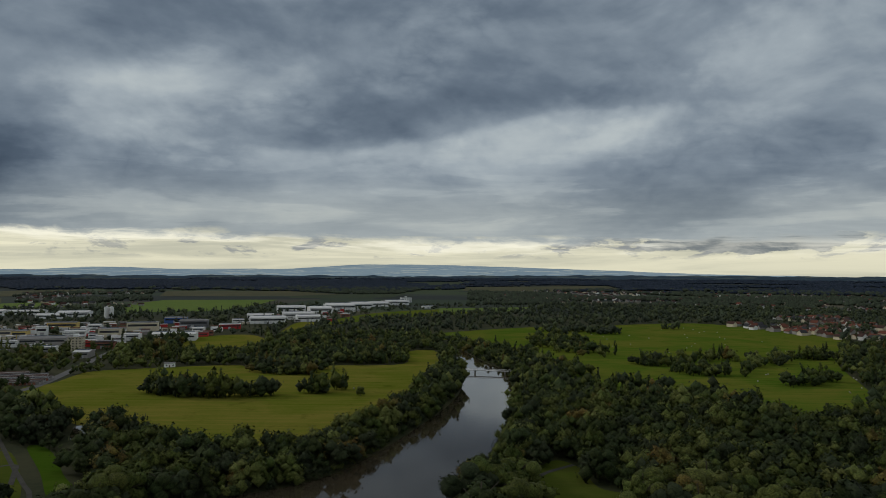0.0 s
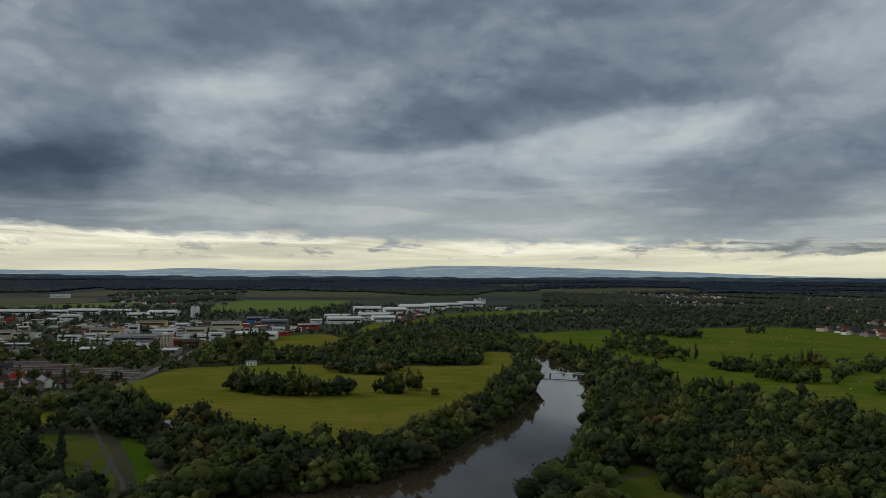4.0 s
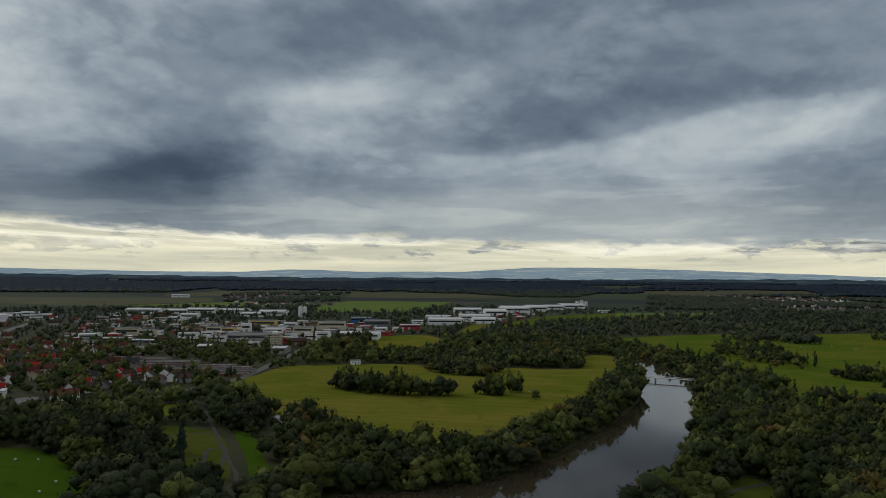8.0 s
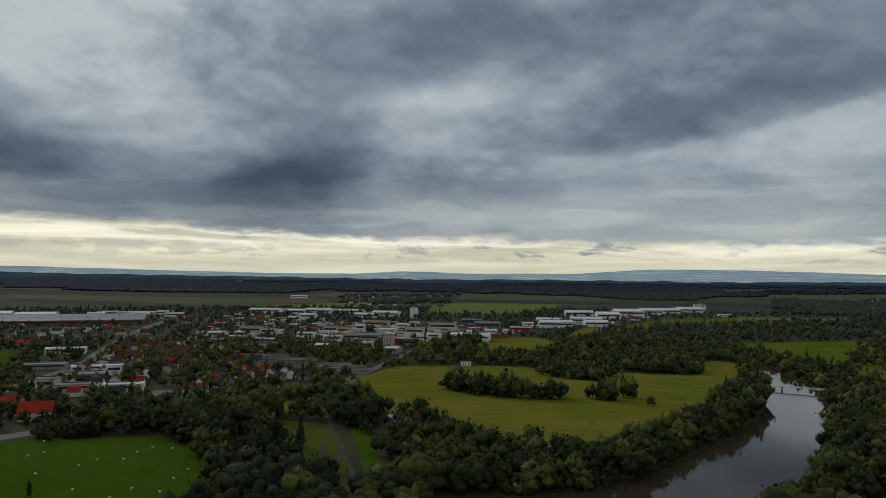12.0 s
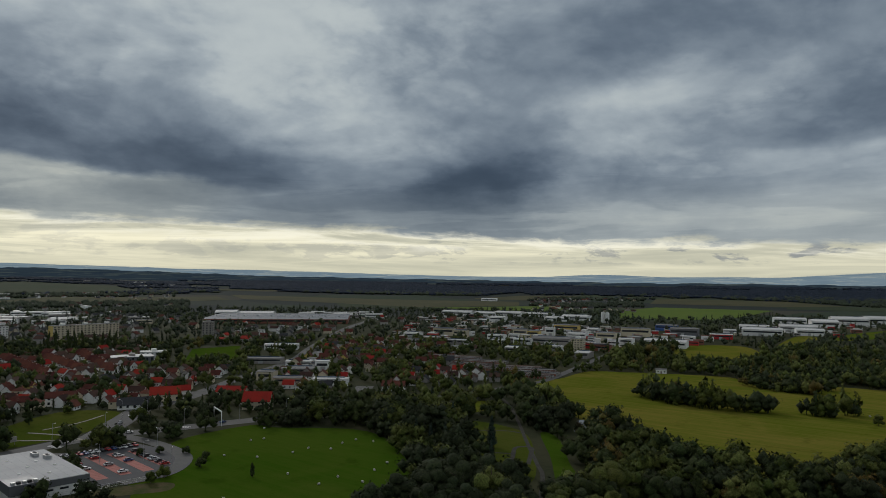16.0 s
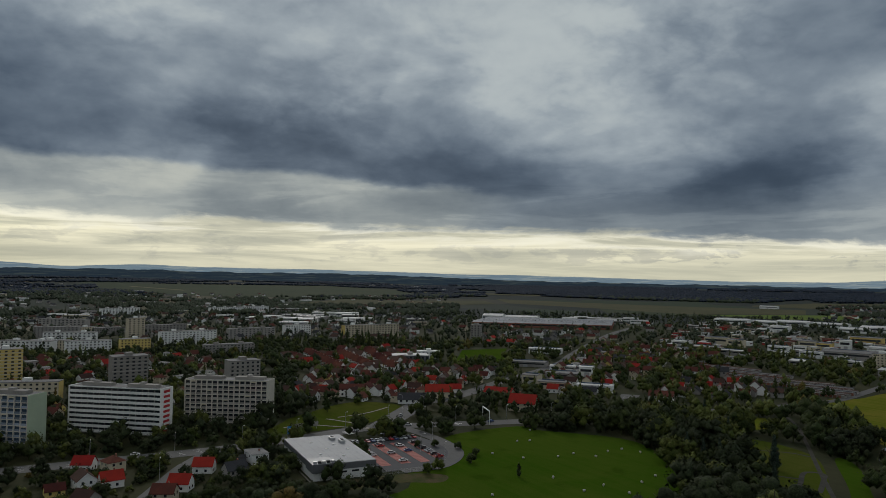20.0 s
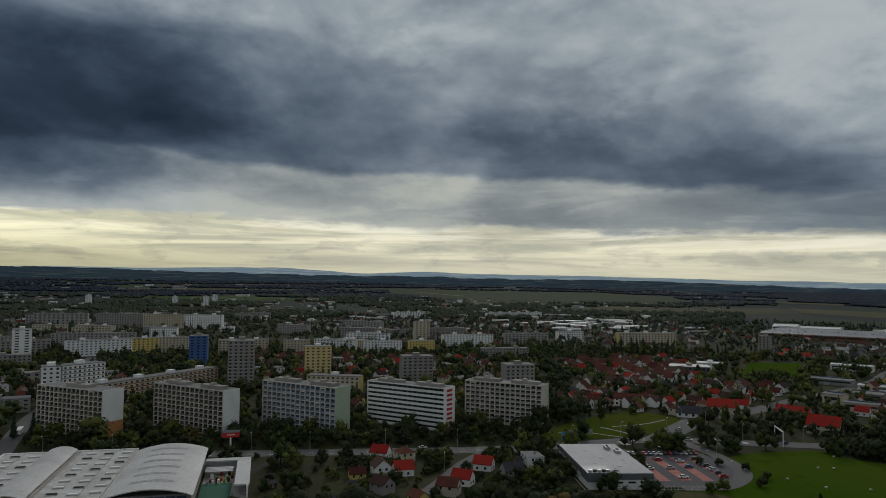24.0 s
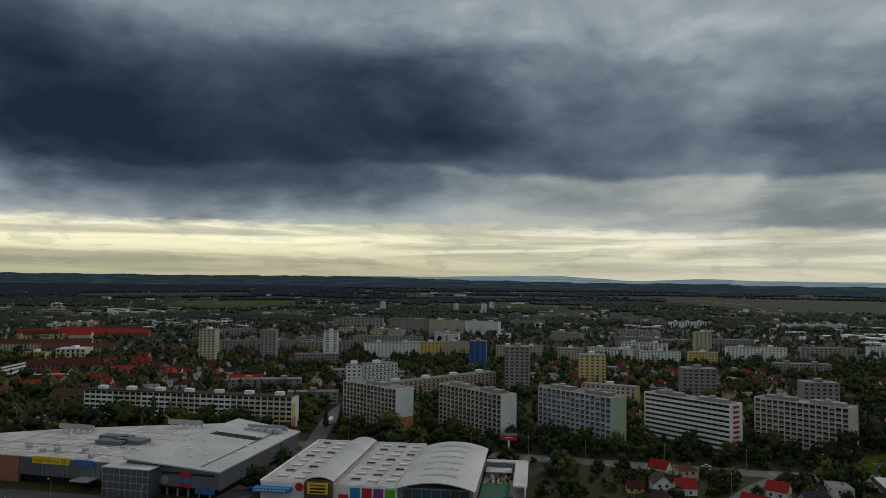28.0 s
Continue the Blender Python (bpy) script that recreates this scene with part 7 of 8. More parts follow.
# ---- scatter of trees ----
def plant():
    g = []
    for r0, r1, step in ((245, 520, 8.6), (520, 1000, 10.4), (1000, 1900, 18.0)):
        xs = np.arange(-r1, r1, step)
        q = np.stack(np.meshgrid(xs, xs), 2).reshape(-1, 2)
        q = q + nrg.uniform(-0.42, 0.42, q.shape) * step
        r, a = np.hypot(q[:, 0], q[:, 1]), np.degrees(np.arctan2(-q[:, 0], q[:, 1]))
        g.append(q[(r >= r0) & (r < r1) & (a > -37) & (a < 139)])
    q = np.concatenate(g)
    x, y = q[:, 0], q[:, 1]
    wood = np.zeros(len(q), bool)
    for p in WOODS:
        wood |= inside(p, x, y)
    r = np.hypot(x, y)
    dens = np.where(wood, 0.97, np.where(r < 450, 0.6, np.where(r < 1000, 0.66, 0.6)))
    for p, k in zip(VILLAGES, (0.5, 0.24)):
        dens = np.where(inside(p, x, y), k, dens)
    keep = nrg.rand(len(q)) < dens
    for k, (m, label, poly) in MEADOWS.items():
        keep &= ~inside(smooth_loop(poly, 3), x, y) | ((k in ("orchard", "green")) & (nrg.rand(len(q)) < (0.14 if k == "orchard" else 0.15))) | ((k == "park") & (nrg.rand(len(q)) < 0.14))
    for m, label, pts in PLAIN:
        keep &= ~inside(polar(pts), x, y)
    keep &= ~inside(RIVER, x, y) & ~near_line(smooth_line(BANK_L, 3), x, y, 1.6) & ~near_line(smooth_line(BANK_R, 3), x, y, 1.8)
    keep &= ~inside(POND, x, y)
    keep &= ~taken(x, y, 3.0)
    q = q[keep]
    wood = wood[keep]
    # copses that stand in the meadow, and single trees
    extra, low = [], []
    for line, w, n in (([(-214, 522), (-187, 508), (-156, 502), (-122, 510)], 6, 64), ([(-97, 520), (-84, 524)], 4, 16), ([(-78, 534), (-70, 538)], 3, 5), ([(-174, 640), (-142, 622), (-118, 618), (-112, 645)], 9, 60), ([(-100, 700), (-66, 694), (-36, 700)], 6, 26), ([(-150, 740), (-60, 800)], 22, 60), ([(144, 1080), (240, 1036)], 22, 70), ([(154, 921), (162, 764), (120, 860), (150, 1000)], 22, 110), ([(190, 690), (212, 682), (278, 743)], 12, 40), ([(278, 743), (329, 705), (239, 615), (200, 640)], 12, 60), ([(358, 721), (403, 755)], 14, 24), ([(273, 562), (318, 602), (300, 570)], 10, 26), ([(337, 1111), (358, 1113)], 10, 9), ([(94, 700), (100, 600), (120, 640)], 12, 50)):
        for i in range(n):
            a, b = rng.choice(list(zip(line, line[1:])))
            u = rng.random()
            extra.append((a[0] + (b[0] - a[0]) * u + rng.uniform(-w, w), a[1] + (b[1] - a[1]) * u + rng.uniform(-w, w)))
    # shrubs of the gardens along the lane
    yard = [(-372, -40), (-372, 96), (-352, 112), (-286, 104), (-276, -20), (-300, -34)]
    px, py = nrg.uniform(-372, -276, 520), nrg.uniform(-40, 112, 520)
    good = inside(yard, px, py) & ~taken(px, py, 2.0) & ((py > 22) | (py < -22) | (nrg.rand(520) < 0.12))
    for p in zip(px[good], py[good]):
        extra.append(p)
        low.append(len(extra) - 1)
    for bank, side in ((BANK_L, -1), (BANK_R, 1)):
        pts = smooth_line(bank, 10)
        for p in pts[20:]:
            if rng.random() < 0.9:
                extra.append((p[0] + side * rng.uniform(1.5, 4.5), p[1] + rng.uniform(-3, 3)))
                low.append(len(extra) - 1)
    q = np.concatenate([q, np.array(extra)])
    bush = np.zeros(len(q), bool)
    bush[len(wood) + np.array(low)] = True
    wood = np.concatenate([wood, np.ones(len(extra), bool)])
    return q, wood, bush


SPOTS, IN_WOOD, BUSH = plant()
R = np.hypot(SPOTS[:, 0], SPOTS[:, 1])
N = len(SPOTS)
BIG = np.where(IN_WOOD, 10.5 + 10.0 * nrg.rand(N) ** 1.4, nrg.uniform(6.5, 15.0, N))
BIG = np.where((R > 560) & (SPOTS[:, 0] > -300), BIG * 0.8, BIG)
BIG = np.where((SPOTS[:, 0] > -418) & (SPOTS[:, 0] < -384) & (np.abs(SPOTS[:, 1]) < 150), BIG * 0.68, BIG)
BIG = np.where((SPOTS[:, 0] > -384) & (SPOTS[:, 0] < -270) & (SPOTS[:, 1] > -60) & (SPOTS[:, 1] < 112), BIG * 0.7, BIG)
BIG = np.where(BUSH, nrg.uniform(3.5, 7.0, N), BIG)
ROWS_T = np.stack([SPOTS[:, 0], SPOTS[:, 1], land(SPOTS[:, 0], SPOTS[:, 1]) - 0.1, BIG * nrg.uniform(0.85, 1.15, N), BIG, nrg.rand(N) * 6.28, nrg.randint(0, 60, N)], 1)
hue = nrg.rand(N)
# town and park trees get darker leaves: their shade is put into the colour
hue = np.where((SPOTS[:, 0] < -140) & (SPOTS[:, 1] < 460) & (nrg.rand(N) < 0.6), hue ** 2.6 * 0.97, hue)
# garden trees round the garages turn early
hue = np.where((SPOTS[:, 0] < -230) & (SPOTS[:, 0] > -640) & (SPOTS[:, 1] > 340) & (SPOTS[:, 1] < 800), 0.35 + 0.65 * hue, hue)
order = np.argsort(R)
single = np.zeros(N, bool)
single[order[:260]] = True


def tree_proto(seed, form, leaf, label, n=1250):
    t = thing("tree", Matrix(), label, "tree", "trees near the river")
    mb = MB().tube((0, 0, 0), (0.015, 0.01, 0.45), 0.030, 0.018, 7).tube((0.015, 0.01, 0.45), (0.0, 0.02, 0.8), 0.018, 0.006, 6)
    rs = random.Random(seed)
    for i in range(5):
        a = rs.uniform(0, 6.28)
        z = rs.uniform(0.28, 0.5)
        mb.tube((0.012, 0.008, z), (0.27 * math.cos(a), 0.27 * math.sin(a), z + rs.uniform(0.12, 0.3)), 0.013, 0.004, 5)
    part("trunk", mb, BARK, t)
    v, tr, soft = crown(seed, n, form, ico(), 0.032 if form != "spruce" else 0.036, 17)
    part("crown", arrays("crown", v, tr, leaf, soft), None, t)
    return t


TP = [tree_proto(31, "round", LEAF, "broad green riverside tree"), tree_proto(32, "round", LEAF_DARK, "dark green broadleaf tree"), tree_proto(33, "round", LEAF_LIGHT, "rounded bushy pale green tree"), tree_proto(34, "tall", LEAF_DARK, "tall slender dark tree"), tree_proto(35, "round", LEAF_DEEP, "spreading deep green tree"), tree_proto(36, "round", LEAF_GOLD, "broadleaf tree turning yellow")]
first = set()
for i in np.where(single)[0]:
    k = 5 if hue[i] > 0.97 else (3 if hue[i] > 0.9 else int(ROWS_T[i, 6]) % 5 if int(ROWS_T[i, 6]) % 5 != 3 else 0)
    x, y, z, w, h, a, _ = ROWS_T[i]
    # single trees of this quarter take the same shade-darkened leaves
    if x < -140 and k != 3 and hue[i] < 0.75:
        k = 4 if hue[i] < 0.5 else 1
    m = pose(x, y, z, 0, 0, math.degrees(a))
    if k in first:
        o = copy_thing(TP[k], m)
    else:
        first.add(k)
        o = TP[k]
        o.matrix_basis = m
    o.scale = (w * 1.15, w * 1.15, h)
LV1 = [with_trunk(crown(100 + i, 350, "round", OCTA, 0.047, 15)) for i in range(7)]
LV2 = [with_trunk(crown(200 + i, 46, "round" if i % 6 else "tall", OCTA, 0.072, 9)) for i in range(8)]
LV3 = [crown(300 + i, 12, "round" if i % 5 else "tall", OCTA, 0.12, 6) for i in range(6)]
for protos, lo, hi, where in ((LV1, 0, 470, "near"), (LV2, 470, 1000, "mid"), (LV3, 1000, 9e9, "far")):
    band = (R >= lo) & (R < hi) & ~single
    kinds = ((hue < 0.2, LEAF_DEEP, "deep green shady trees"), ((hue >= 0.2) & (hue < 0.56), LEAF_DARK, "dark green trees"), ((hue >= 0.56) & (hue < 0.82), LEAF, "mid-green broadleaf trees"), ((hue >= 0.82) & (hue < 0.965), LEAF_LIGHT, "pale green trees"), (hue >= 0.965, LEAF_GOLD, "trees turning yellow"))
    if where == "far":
        # the far band takes the leaf colours that have haze mixed in
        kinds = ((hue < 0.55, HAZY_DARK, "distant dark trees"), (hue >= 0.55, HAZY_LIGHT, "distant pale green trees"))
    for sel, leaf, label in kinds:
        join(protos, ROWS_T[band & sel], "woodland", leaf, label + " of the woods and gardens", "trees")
# far woods: closed forests on the plain, and belts drawn out along the fields
FORESTS = [
    ((53.9, 4138), (47.7, 4244), (42.0, 4158), (31.3, 3834), (31.7, 3284), (34.9, 2870), (45.1, 2990), (53.9, 3358)),
    ((18.8, 3282), (15.5, 3846), (8.7, 4218), (1.6, 3944), (0.9, 3178), (4.2, 2458), (10.5, 2736), (15.9, 2922)),
    ((58.2, 3502), (54.9, 3556), (54.9, 3050), (58.2, 3081)),
    ((34.8, 3686), (30.3, 4108), (22.0, 4166), (15.9, 3932), (19.0, 3350), (30.2, 3204)),
    ((54.8, 4700), (44.3, 4700), (38.9, 4650), (38.9, 3444), (44.3, 3646), (55.3, 3839)),
    ((132.7, 4700), (111.0, 4700), (111.0, 3786), (132.6, 3355)),
]
far = [pick(polar(p), 21, 0.45, nrg) for p in FORESTS]
for a0, a1, r0, r1, step, least in ((-34, -2, 1900, 3200, 22, -0.08), (-34, 20, 3000, 4650, 27, -0.12), (19, 31, 2800, 4650, 30, 0.05), (29, 60, 3900, 4680, 30, -0.05), (57, 140, 1750, 3200, 22, -0.02), (57, 140, 3200, 4680, 27, -0.02), (22, 31, 1800, 2800, 30, 0.05)):
    q = pick(sector(a0, a1, r0, r1), step, 0.45, nrg)
    rr, aa = np.hypot(q[:, 0], q[:, 1]), np.degrees(np.arctan2(-q[:, 0], q[:, 1]))
    n1 = np.array([noise.noise((u / 9.0, v / 260, 3.1)) + 0.45 * noise.noise((u / 2.5, v / 90, 9.1)) for u, v in zip(aa, rr)])
    far.append(q[n1 > least])
far = np.concatenate(far)
free = np.ones(len(far), bool)
for m, label, pts in PLAIN:
    free &= ~inside(polar(pts), far[:, 0], far[:, 1])
far = far[free & ~taken(far[:, 0], far[:, 1], 3.0)]
nf = len(far)
fh = nrg.uniform(11, 17, nf)
frow = np.stack([far[:, 0], far[:, 1], land(far[:, 0], far[:, 1]) - 2, nrg.uniform(24, 36, nf), fh, nrg.rand(nf) * 6.28, nrg.randint(0, 60, nf)], 1)


def clump(seed):
    """The rounded top of a few distant trees grown together."""
    rs = np.random.RandomState(seed)
    v = np.concatenate([OCTA[0] * (1 + rs.uniform(-0.25, 0.25, (6, 1))) * (0.34, 0.34, 0.42) + (dx, dy, 0.5) for dx, dy in ((-0.2, 0.05), (0.2, -0.06))])
    w = np.concatenate([OCTA[0] * (1, 1, 0.7) + (0, 0, 0.6)] * 2)
    return v, np.concatenate([OCTA[1], OCTA[1] + 6]), w / np.linalg.norm(w, axis=1)[:, None]


frow[:, 3] = np.where(np.hypot(far[:, 0], far[:, 1]) < 2950, nrg.uniform(13, 23, nf), frow[:, 3])
near = np.hypot(far[:, 0], far[:, 1]) < 2950 + 500 * (nrg.rand(nf) - 0.5)
# both far materials carry painted haze, bluer beyond about three kilometres
join([clump(400 + i) for i in range(6)], frow[~near], "far_woodland", FAR_HAZED_LEAF, "distant dark woods on the plain", "woods")
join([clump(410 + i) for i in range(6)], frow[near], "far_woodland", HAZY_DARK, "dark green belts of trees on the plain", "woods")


# ---- small things ----
def bale_proto():
    t = thing("hay_bale", Matrix(), "round hay bale wrapped in white film", "hay bale", "bales on the green field")
    part("roll", MB().tube((-0.5, 0, 0.48), (0.5, 0, 0.48), 0.48, 0.48, 14), HAY, t)
    for x in (-0.51, 0.49):
        part("end_face", MB().tube((x, 0, 0.48), (x + 0.02, 0, 0.48), 0.36, 0.36, 12), CREAM, t)
    return t


def spread(proto, spots):
    """Puts the thing at the first pose and copies of it at the others."""
    for i, m in enumerate(spots):
        if i:
            copy_thing(proto, m)
        else:
            proto.matrix_basis = m


spread(bale_proto(), [pose(x, y, 0.06, 0, 0, rng.uniform(0, 180)) for x, y in (
    (-314, 243), (-298, 215), (-283, 223), (-277, 240), (-278, 251), (-268, 257), (-273, 270), (-273, 280), (-263, 283), (-249, 213), (-227, 211), (-215, 225), (-224, 242), (-228, 255), (-241, 174), (-333, 267), (-229, 224), (-312, 250))])
spread(bale_proto(), [pose(x, y, 0.06, 0, 0, rng.uniform(0, 180)) for x, y in [(rng.uniform(180, 430), rng.uniform(780, 1150)) for _ in range(34)] + [(rng.uniform(255, 350), rng.uniform(520, 640)) for _ in range(16)] + [(-88, 560), (-66, 540), (-150, 560)]])


def car_proto(paint, label):
    t = thing("car", Matrix(), label, "car", "parked cars")
    side = [(-2.15, 0.35), (2.15, 0.35), (2.2, 0.75), (1.2, 0.95), (-1.9, 0.98), (-2.2, 0.8)]
    top = [(-1.75, 0.95), (1.05, 0.95), (0.45, 1.42), (-1.2, 1.45)]
    for name, pts, w, m in (("body", side, 0.88, paint), ("cabin", top, 0.74, GLASS)):
        mb = MB()
        n = len(pts)
        a, b = [(x, -w, z) for x, z in pts], [(x, w, z) for x, z in pts]
        mb.poly(a).poly(b[::-1])
        for i in range(n):
            j = (i + 1) % n
            mb.poly([a[j], a[i], b[i], b[j]])
        part(name, mb, m, t)
    part("roof", MB().box(-1.15, 0.42, -0.68, 0.68, 1.43, 1.49), paint, t)
    for x in (-1.35, 1.35):
        for y in (-0.9, 0.72):
            part("wheel", MB().tube((x, y, 0.32), (x, y + 0.18, 0.32), 0.32, 0.32, 10), BLACK, t)
    return t


PAINTS = [mat("car_" + n, c, tuple(k * 0.9 for k in c), 0.3, 1.0, 5.0, 0.05, spec=0.5) for n, c in (("silver", (0.45, 0.46, 0.47)), ("white", (0.75, 0.75, 0.74)), ("black", (0.03, 0.03, 0.035)), ("red", (0.40, 0.03, 0.03)), ("blue", (0.05, 0.09, 0.22)))]
CARS = [car_proto(p, n + " hatchback car parked on asphalt") for p, n in zip(PAINTS, ("silver", "white", "black", "red", "dark blue"))]
spots = [[] for _ in CARS]
for x, y, l in ((-349, 161, 47), (-346, 171, 44), (-344, 180.5, 44), (-342, 190, 40)):
    m = pose(x, y, 0.29, 0, 0, -7)
    for k in range(int(l / 2.7)):
        if rng.random() < 0.5 - 0.012 * k:
            spots[rng.choice((0, 1, 2, 2, 3, 4, 0))].append(m @ pose(k * 2.7 + 1.35, 2.5, 0, 0, 0, 90))
for k in range(14):
    spots[k % 5].append(pose(-352 + k * 0.2, 163 + k * 2.7, 0.29, 0, 0, 5))
for x, y, a in ((-380, 212, 60), (-381, 60, 92), (-376, 20, 92), (-387, 120, -88), (-355, 288, 85), (-408, 222, 140), (-388, -70, 90), (-440, -160, 195), (-520, -176, 15), (-425, 238, -45), (-381, 178, 95), (-365, 262, 105)):
    spots[rng.randrange(5)].append(pose(x, y, 0.22, 0, 0, a))
for r in range(4):
    for k in range(9):
        spots[rng.randrange(5)].append(pose(-402 - r * 6.5, -348 + k * 2.8, 0.16, 0, 0, 3))
for c, s in zip(CARS, spots):
    spread(c, s)
sheet("ground_lot", [(-394, -352), (-394, -320), (-430, -322), (-430, -356)], 0.12, LOT, "asphalt car park behind the mall", "car park")
bus = thing("bus", pose(-446, -160, 0.2, 0, 0, 194), "white city bus on the street", "bus")
part("body", MB().box(-6, 6, -1.25, 1.25, 0.5, 3.0), WHITE, bus)
part("window_band", MB().box(-5.8, 6.03, -1.28, 1.28, 1.5, 2.4), GLASS, bus)
for x in (-3.6, 3.8):
    for y in (-1.3, 1.05):
        part("wheel", MB().tube((x, y, 0.48), (x, y + 0.25, 0.48), 0.48, 0.48, 12), BLACK, bus)


def lamp_proto():
    t = thing("street_lamp", Matrix(), "grey steel street lamp with one arm", "street lamp", "lamps along the main road")
    part("pole", MB().tube((0, 0, 0), (0, 0, 9), 0.12, 0.07, 8), GALV, t)
    part("arm", MB().tube((0, 0, 9), (1.8, 0, 9.4), 0.06, 0.05, 6), GALV, t)
    part("lantern", MB().box(1.5, 2.4, -0.18, 0.18, 9.32, 9.52), WHITE, t)
    return t


road = smooth_line(ROADS["main"][1], 8)
lamps, run = [], 0.0
for p, q in zip(road, road[1:]):
    run += math.hypot(q[0] - p[0], q[1] - p[1])
    if run > 30 and q[1] < 320:
        run = 0.0
        d = Vector((q[0] - p[0], q[1] - p[1])).normalized()
        lamps.append(pose(q[0] - d.y * 8.5, q[1] + d.x * 8.5, 0, 0, 0, math.degrees(math.atan2(-d.x, d.y))))
for x, y in ((-402, 210), (-420, 246), (-432, 236), (-340, 205), (-320, 186), (-330, 170), (-300, 188), (-290, -50), (-330, 62), (-258, -170), (-258, -210), (-260, -240)):
    lamps.append(pose(x, y, 0, 0, 0, rng.uniform(0, 360)))
spread(lamp_proto(), lamps)

# footbridge over the river
fb = thing("footbridge", along((20, 628), (62, 618)), "slim white footbridge across the river", "footbridge")
part("deck", MB().box(0, 43, -1.4, 1.4, 2.6, 3.0), PALE, fb)
for y in (-1.4, 1.3):
    part("railing", MB().box(0, 43, y, y + 0.1, 3.9, 4.05), WHITE, fb)
    for k in range(15):
        part("post", MB().box(k * 3.05, k * 3.05 + 0.1, y, y + 0.1, 3.0, 3.95), WHITE, fb)
for x in (8, 34):
    part("pier", MB().box(x, x + 0.9, -1.3, 1.3, 0, 2.6), CONC, fb)

hut = thing("hut", along((-252, 654), (-243, 658)), "small white hut with a flat roof in the meadow", "hut")
part("wall", MB().box(0, 9.5, 0, 5, 0, 3.6), WHITE, hut)
part("roof", MB().gable(0, 9.5, 0, 5, 3.6, 0.7, 0.4, 0.2), FLAT, hut)
part("door", MB().box(4, 5, -0.06, 0, 0, 2.1), BROWN, hut)
for x in (1.4, 7):
    part("window", MB().box(x, x + 1.2, -0.06, 0, 1.2, 2.4), GLASS, hut)

gantry = thing("sign_gantry", along((-374, 262), (-358, 256)), "white steel gantry over the road", "gantry")
for x in (0, 16.7):
    part("leg", MB().box(x, x + 0.4, -0.2, 0.2, 0, 8.0), WHITE, gantry)
part("beam", MB().box(0, 17.1, -0.25, 0.25, 8.0, 8.6), WHITE, gantry)
flag = thing("flag_sign", pose(-364, 131, 0, 0, 0, 100), "blue advertising flag on a tall pole", "flag")
part("pole", MB().tube((0, 0, 0), (0, 0, 10.5), 0.12, 0.08, 8), GALV, flag)
part("panel", MB().box(0.15, 3.2, -0.1, 0.1, 6.2, 10.3), CYAN, flag)
part("sign_bar", MB().box(0.6, 2.8, -0.14, 0.14, 7.6, 9.0), YELLOW_SIGN, flag)
for x, y in ((-396, 148), (-398, 158)):
    bb = thing("billboard", pose(x, y, 0, 0, 0, 95), "grey billboard on two posts", "billboard")
    part("panel", MB().box(-4, 4, -0.15, 0.15, 1.6, 4.4), GREYW, bb)
    for k in (-3, 3):
        part("post", MB().box(k - 0.1, k + 0.1, 0.15, 0.35, 0, 4.2), GALV, bb)
fence = thing("fence", along((-294, 121), (-287, 176)), "grey mesh fence beside the market", "fence")
for k in range(19):
    part("post", MB().box(k * 3, k * 3 + 0.12, 0, 0.12, 0, 1.9), GALV, fence)
for z in (0.4, 1.1, 1.8):
    part("rail", MB().box(0, 54.2, 0.12, 0.17, z, z + 0.06), GALV, fence)

# spruces of the park and lone trees in the fields
sp = tree_proto(41, "spruce", NEEDLE, "dark conical spruce on the park lawn", 900)
sp["label"] = "dark conical spruce on the park lawn"
for i, (x, y, h) in enumerate(((-208, 313, 16), (-229, 301, 12), (-240, 303, 10), (-226, 318, 12), (-262, 352, 12), (-190, 286, 11), (-258, 330, 13), (-246, 298, 12), (-300, 380, 14), (-180, 262, 10), (-437, -150, 13), (-446, -138, 11), (-432, -158, 12), (-410, -22, 12), (-404, 130, 11))):
    m = pose(x, y, 0, 0, 0, i * 50)
    o = copy_thing(sp, m) if i else sp
    o.matrix_basis = m
    o.scale = (h * 0.95, h * 0.95, h)
for k, x, y, h in ((3, -258, 201, 6), (0, -58, 511, 8), (1, -330, 190, 5), (1, -326, 198, 5), (1, -316, 206, 5), (1, -300, 206, 5), (1, -289, 196, 6), (2, -286, 176, 7), (0, -283, 168, 6), (5, 33, 330, 11), (0, 36, 352, 12), (2, 27, 318, 9)):
    o = copy_thing(TP[k], pose(x, y, 0, 0, 0, rng.uniform(0, 360)))
    o.scale = (h * 1.0, h * 1.0, h)

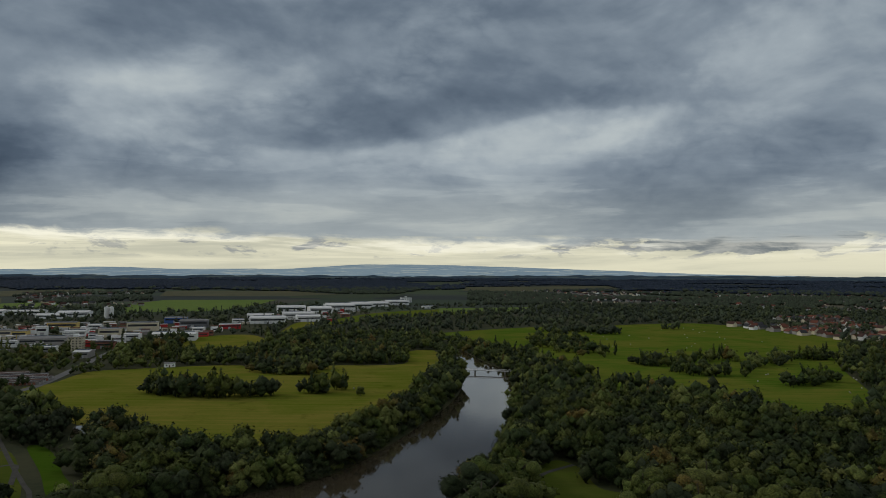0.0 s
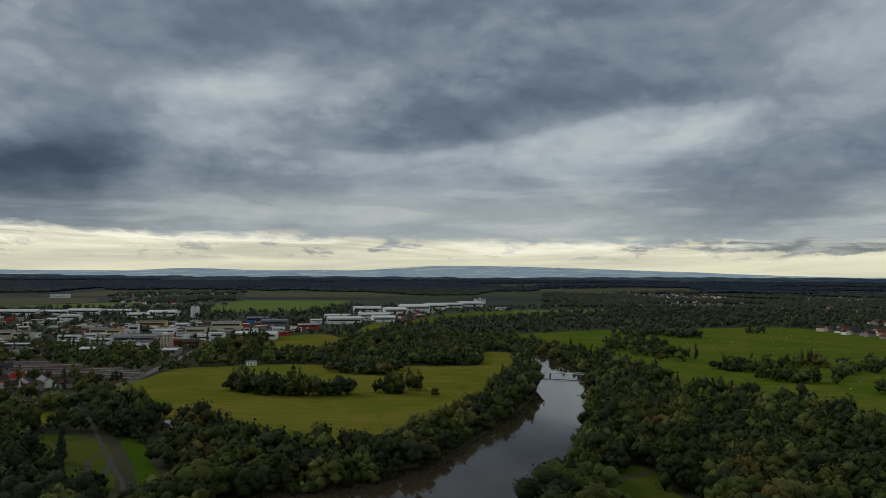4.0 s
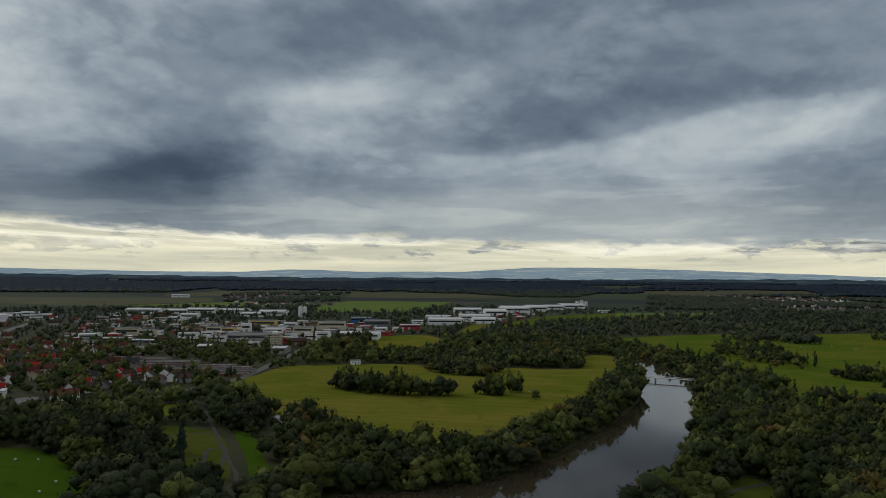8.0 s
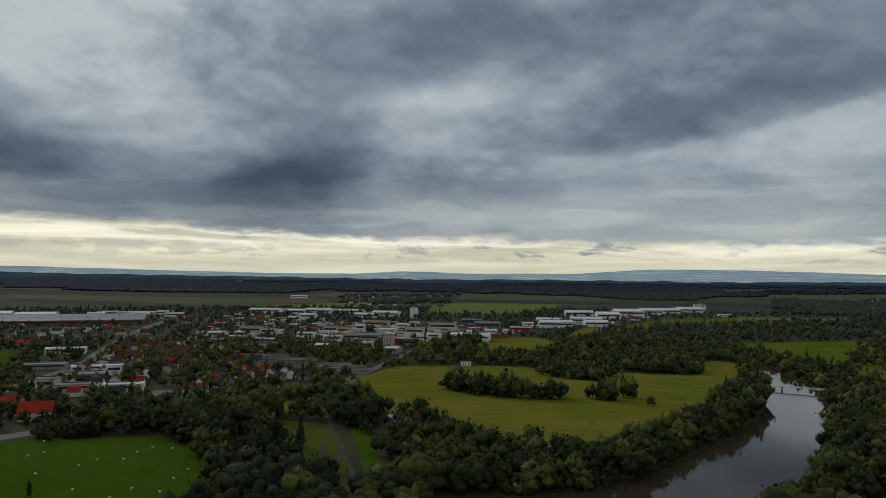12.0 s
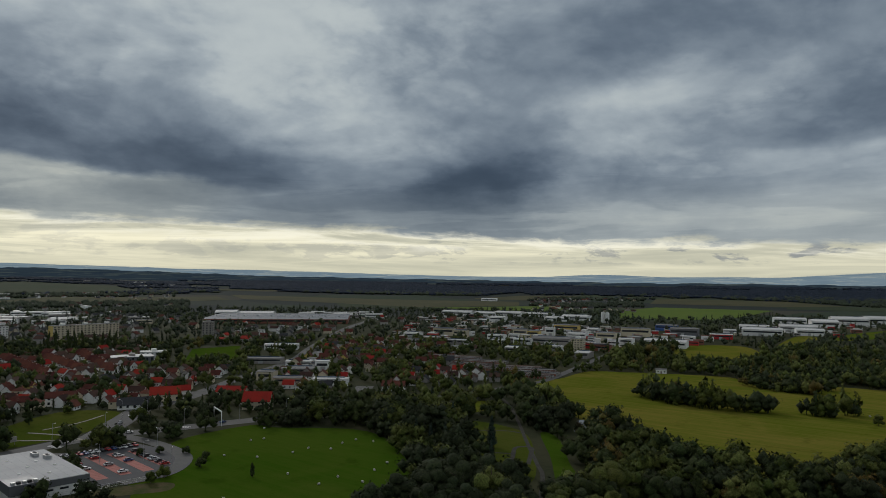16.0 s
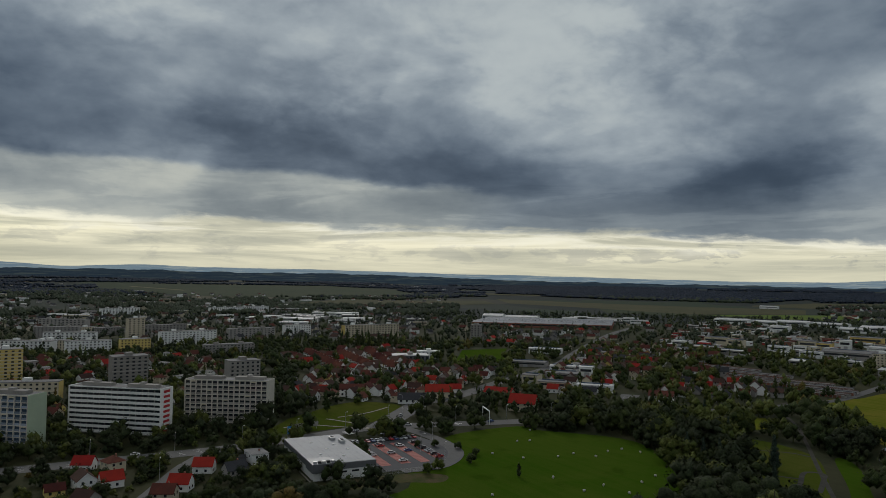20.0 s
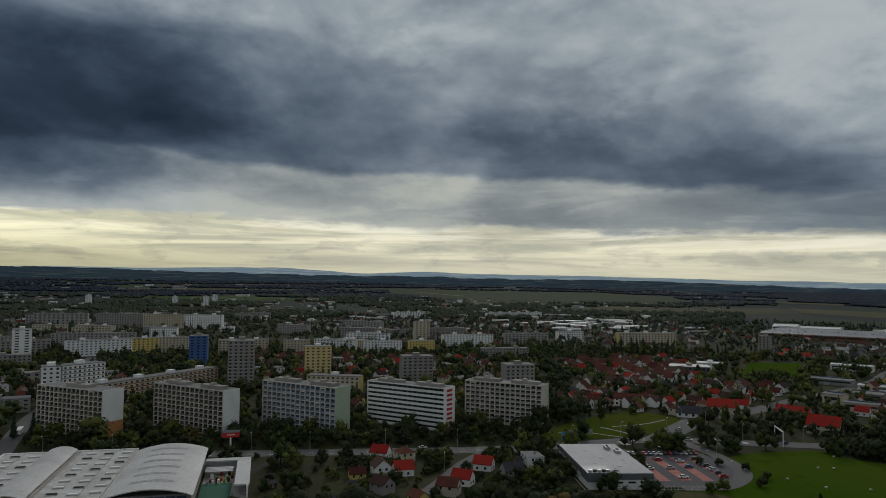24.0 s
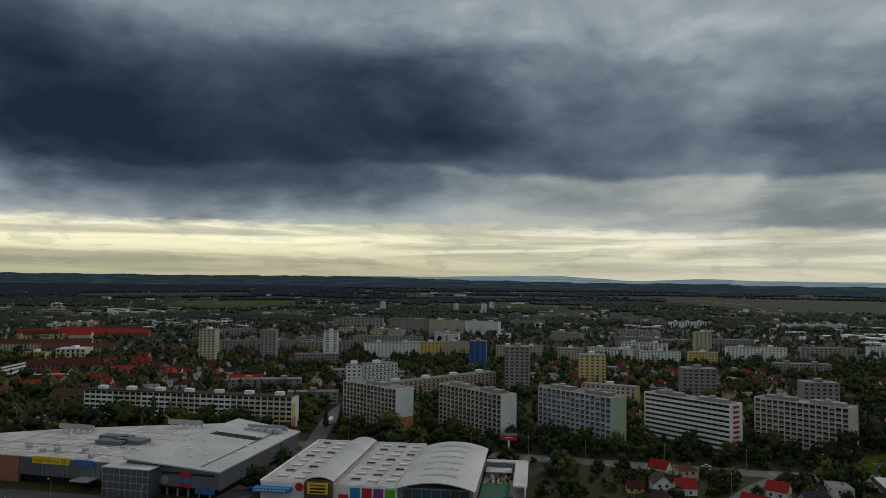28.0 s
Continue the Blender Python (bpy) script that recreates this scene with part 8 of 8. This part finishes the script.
# garden sheds of the allotments
shed = thing("shed", Matrix(), "small weathered garden shed with felt roof", "shed", "allotment sheds")
part("wall", MB().house_wall(0, 4, 0, 3, 2.1, 0.7), BROWN, shed)
part("roof", MB().gable(0, 4, 0, 3, 2.1, 0.7, 0.3, 0.12), SLATE, shed)
part("door", MB().box(1.5, 2.3, -0.05, 0, 0, 1.8), GREYW, shed)
spread(shed, [pose(x, y, 0, 0, 0, rng.uniform(0, 180)) for x, y in [(rng.uniform(-344, -292), rng.uniform(-20, 20)) for _ in range(7)] + [(rng.uniform(-350, -310), rng.uniform(98, 112)) for _ in range(4)]])

# row of poplars in front of the far yellow-ended block
pop = tree_proto(52, "tall", LEAF_DARK, "tall narrow poplar beside the flats", 700)
for i in range(9):
    m = pose(-800 + rng.uniform(-6, 6), 355 + i * 9, 0, 0, 0, i * 40)
    o = copy_thing(pop, m) if i else pop
    o.matrix_basis = m
    o.scale = (15, 15, rng.uniform(20, 26))

# painted lane dashes on the main road and the crossing
mb = MB()
run = 0.0
for p, q in zip(road, road[1:]):
    l = math.hypot(q[0] - p[0], q[1] - p[1])
    d = ((q[0] - p[0]) / l, (q[1] - p[1]) / l)
    for off in (-3.4, 0.0, 3.4):
        for k in range(int(l // 7)):
            x, y = p[0] + d[0] * k * 7 - d[1] * off, p[1] + d[1] * k * 7 + d[0] * off
            mb.poly([(x + d[1] * 0.1, y - d[0] * 0.1, 0.24), (x + d[0] * 3 + d[1] * 0.1, y + d[1] * 3 - d[0] * 0.1, 0.24), (x + d[0] * 3 - d[1] * 0.1, y + d[1] * 3 + d[0] * 0.1, 0.24), (x - d[1] * 0.1, y + d[0] * 0.1, 0.24)])
solo("road_marking", mb, WHITE, "white dashed lane lines on the asphalt", "road marking", kind="stuff")
for x, y, a in ((-398, 206, 45), (-378, 172, 95), (-372, 240, 108), (-436, 250, 45)):
    mb = MB()
    for k in range(8):
        mb.box(-4 + k * 1.1, -3.45 + k * 1.1, -2, 2, 0, 0.02)
    solo("road_marking", mb, WHITE, "white zebra crossing bars", "road marking", kind="stuff", m=pose(x, y, 0.23, 0, 0, a + 90))
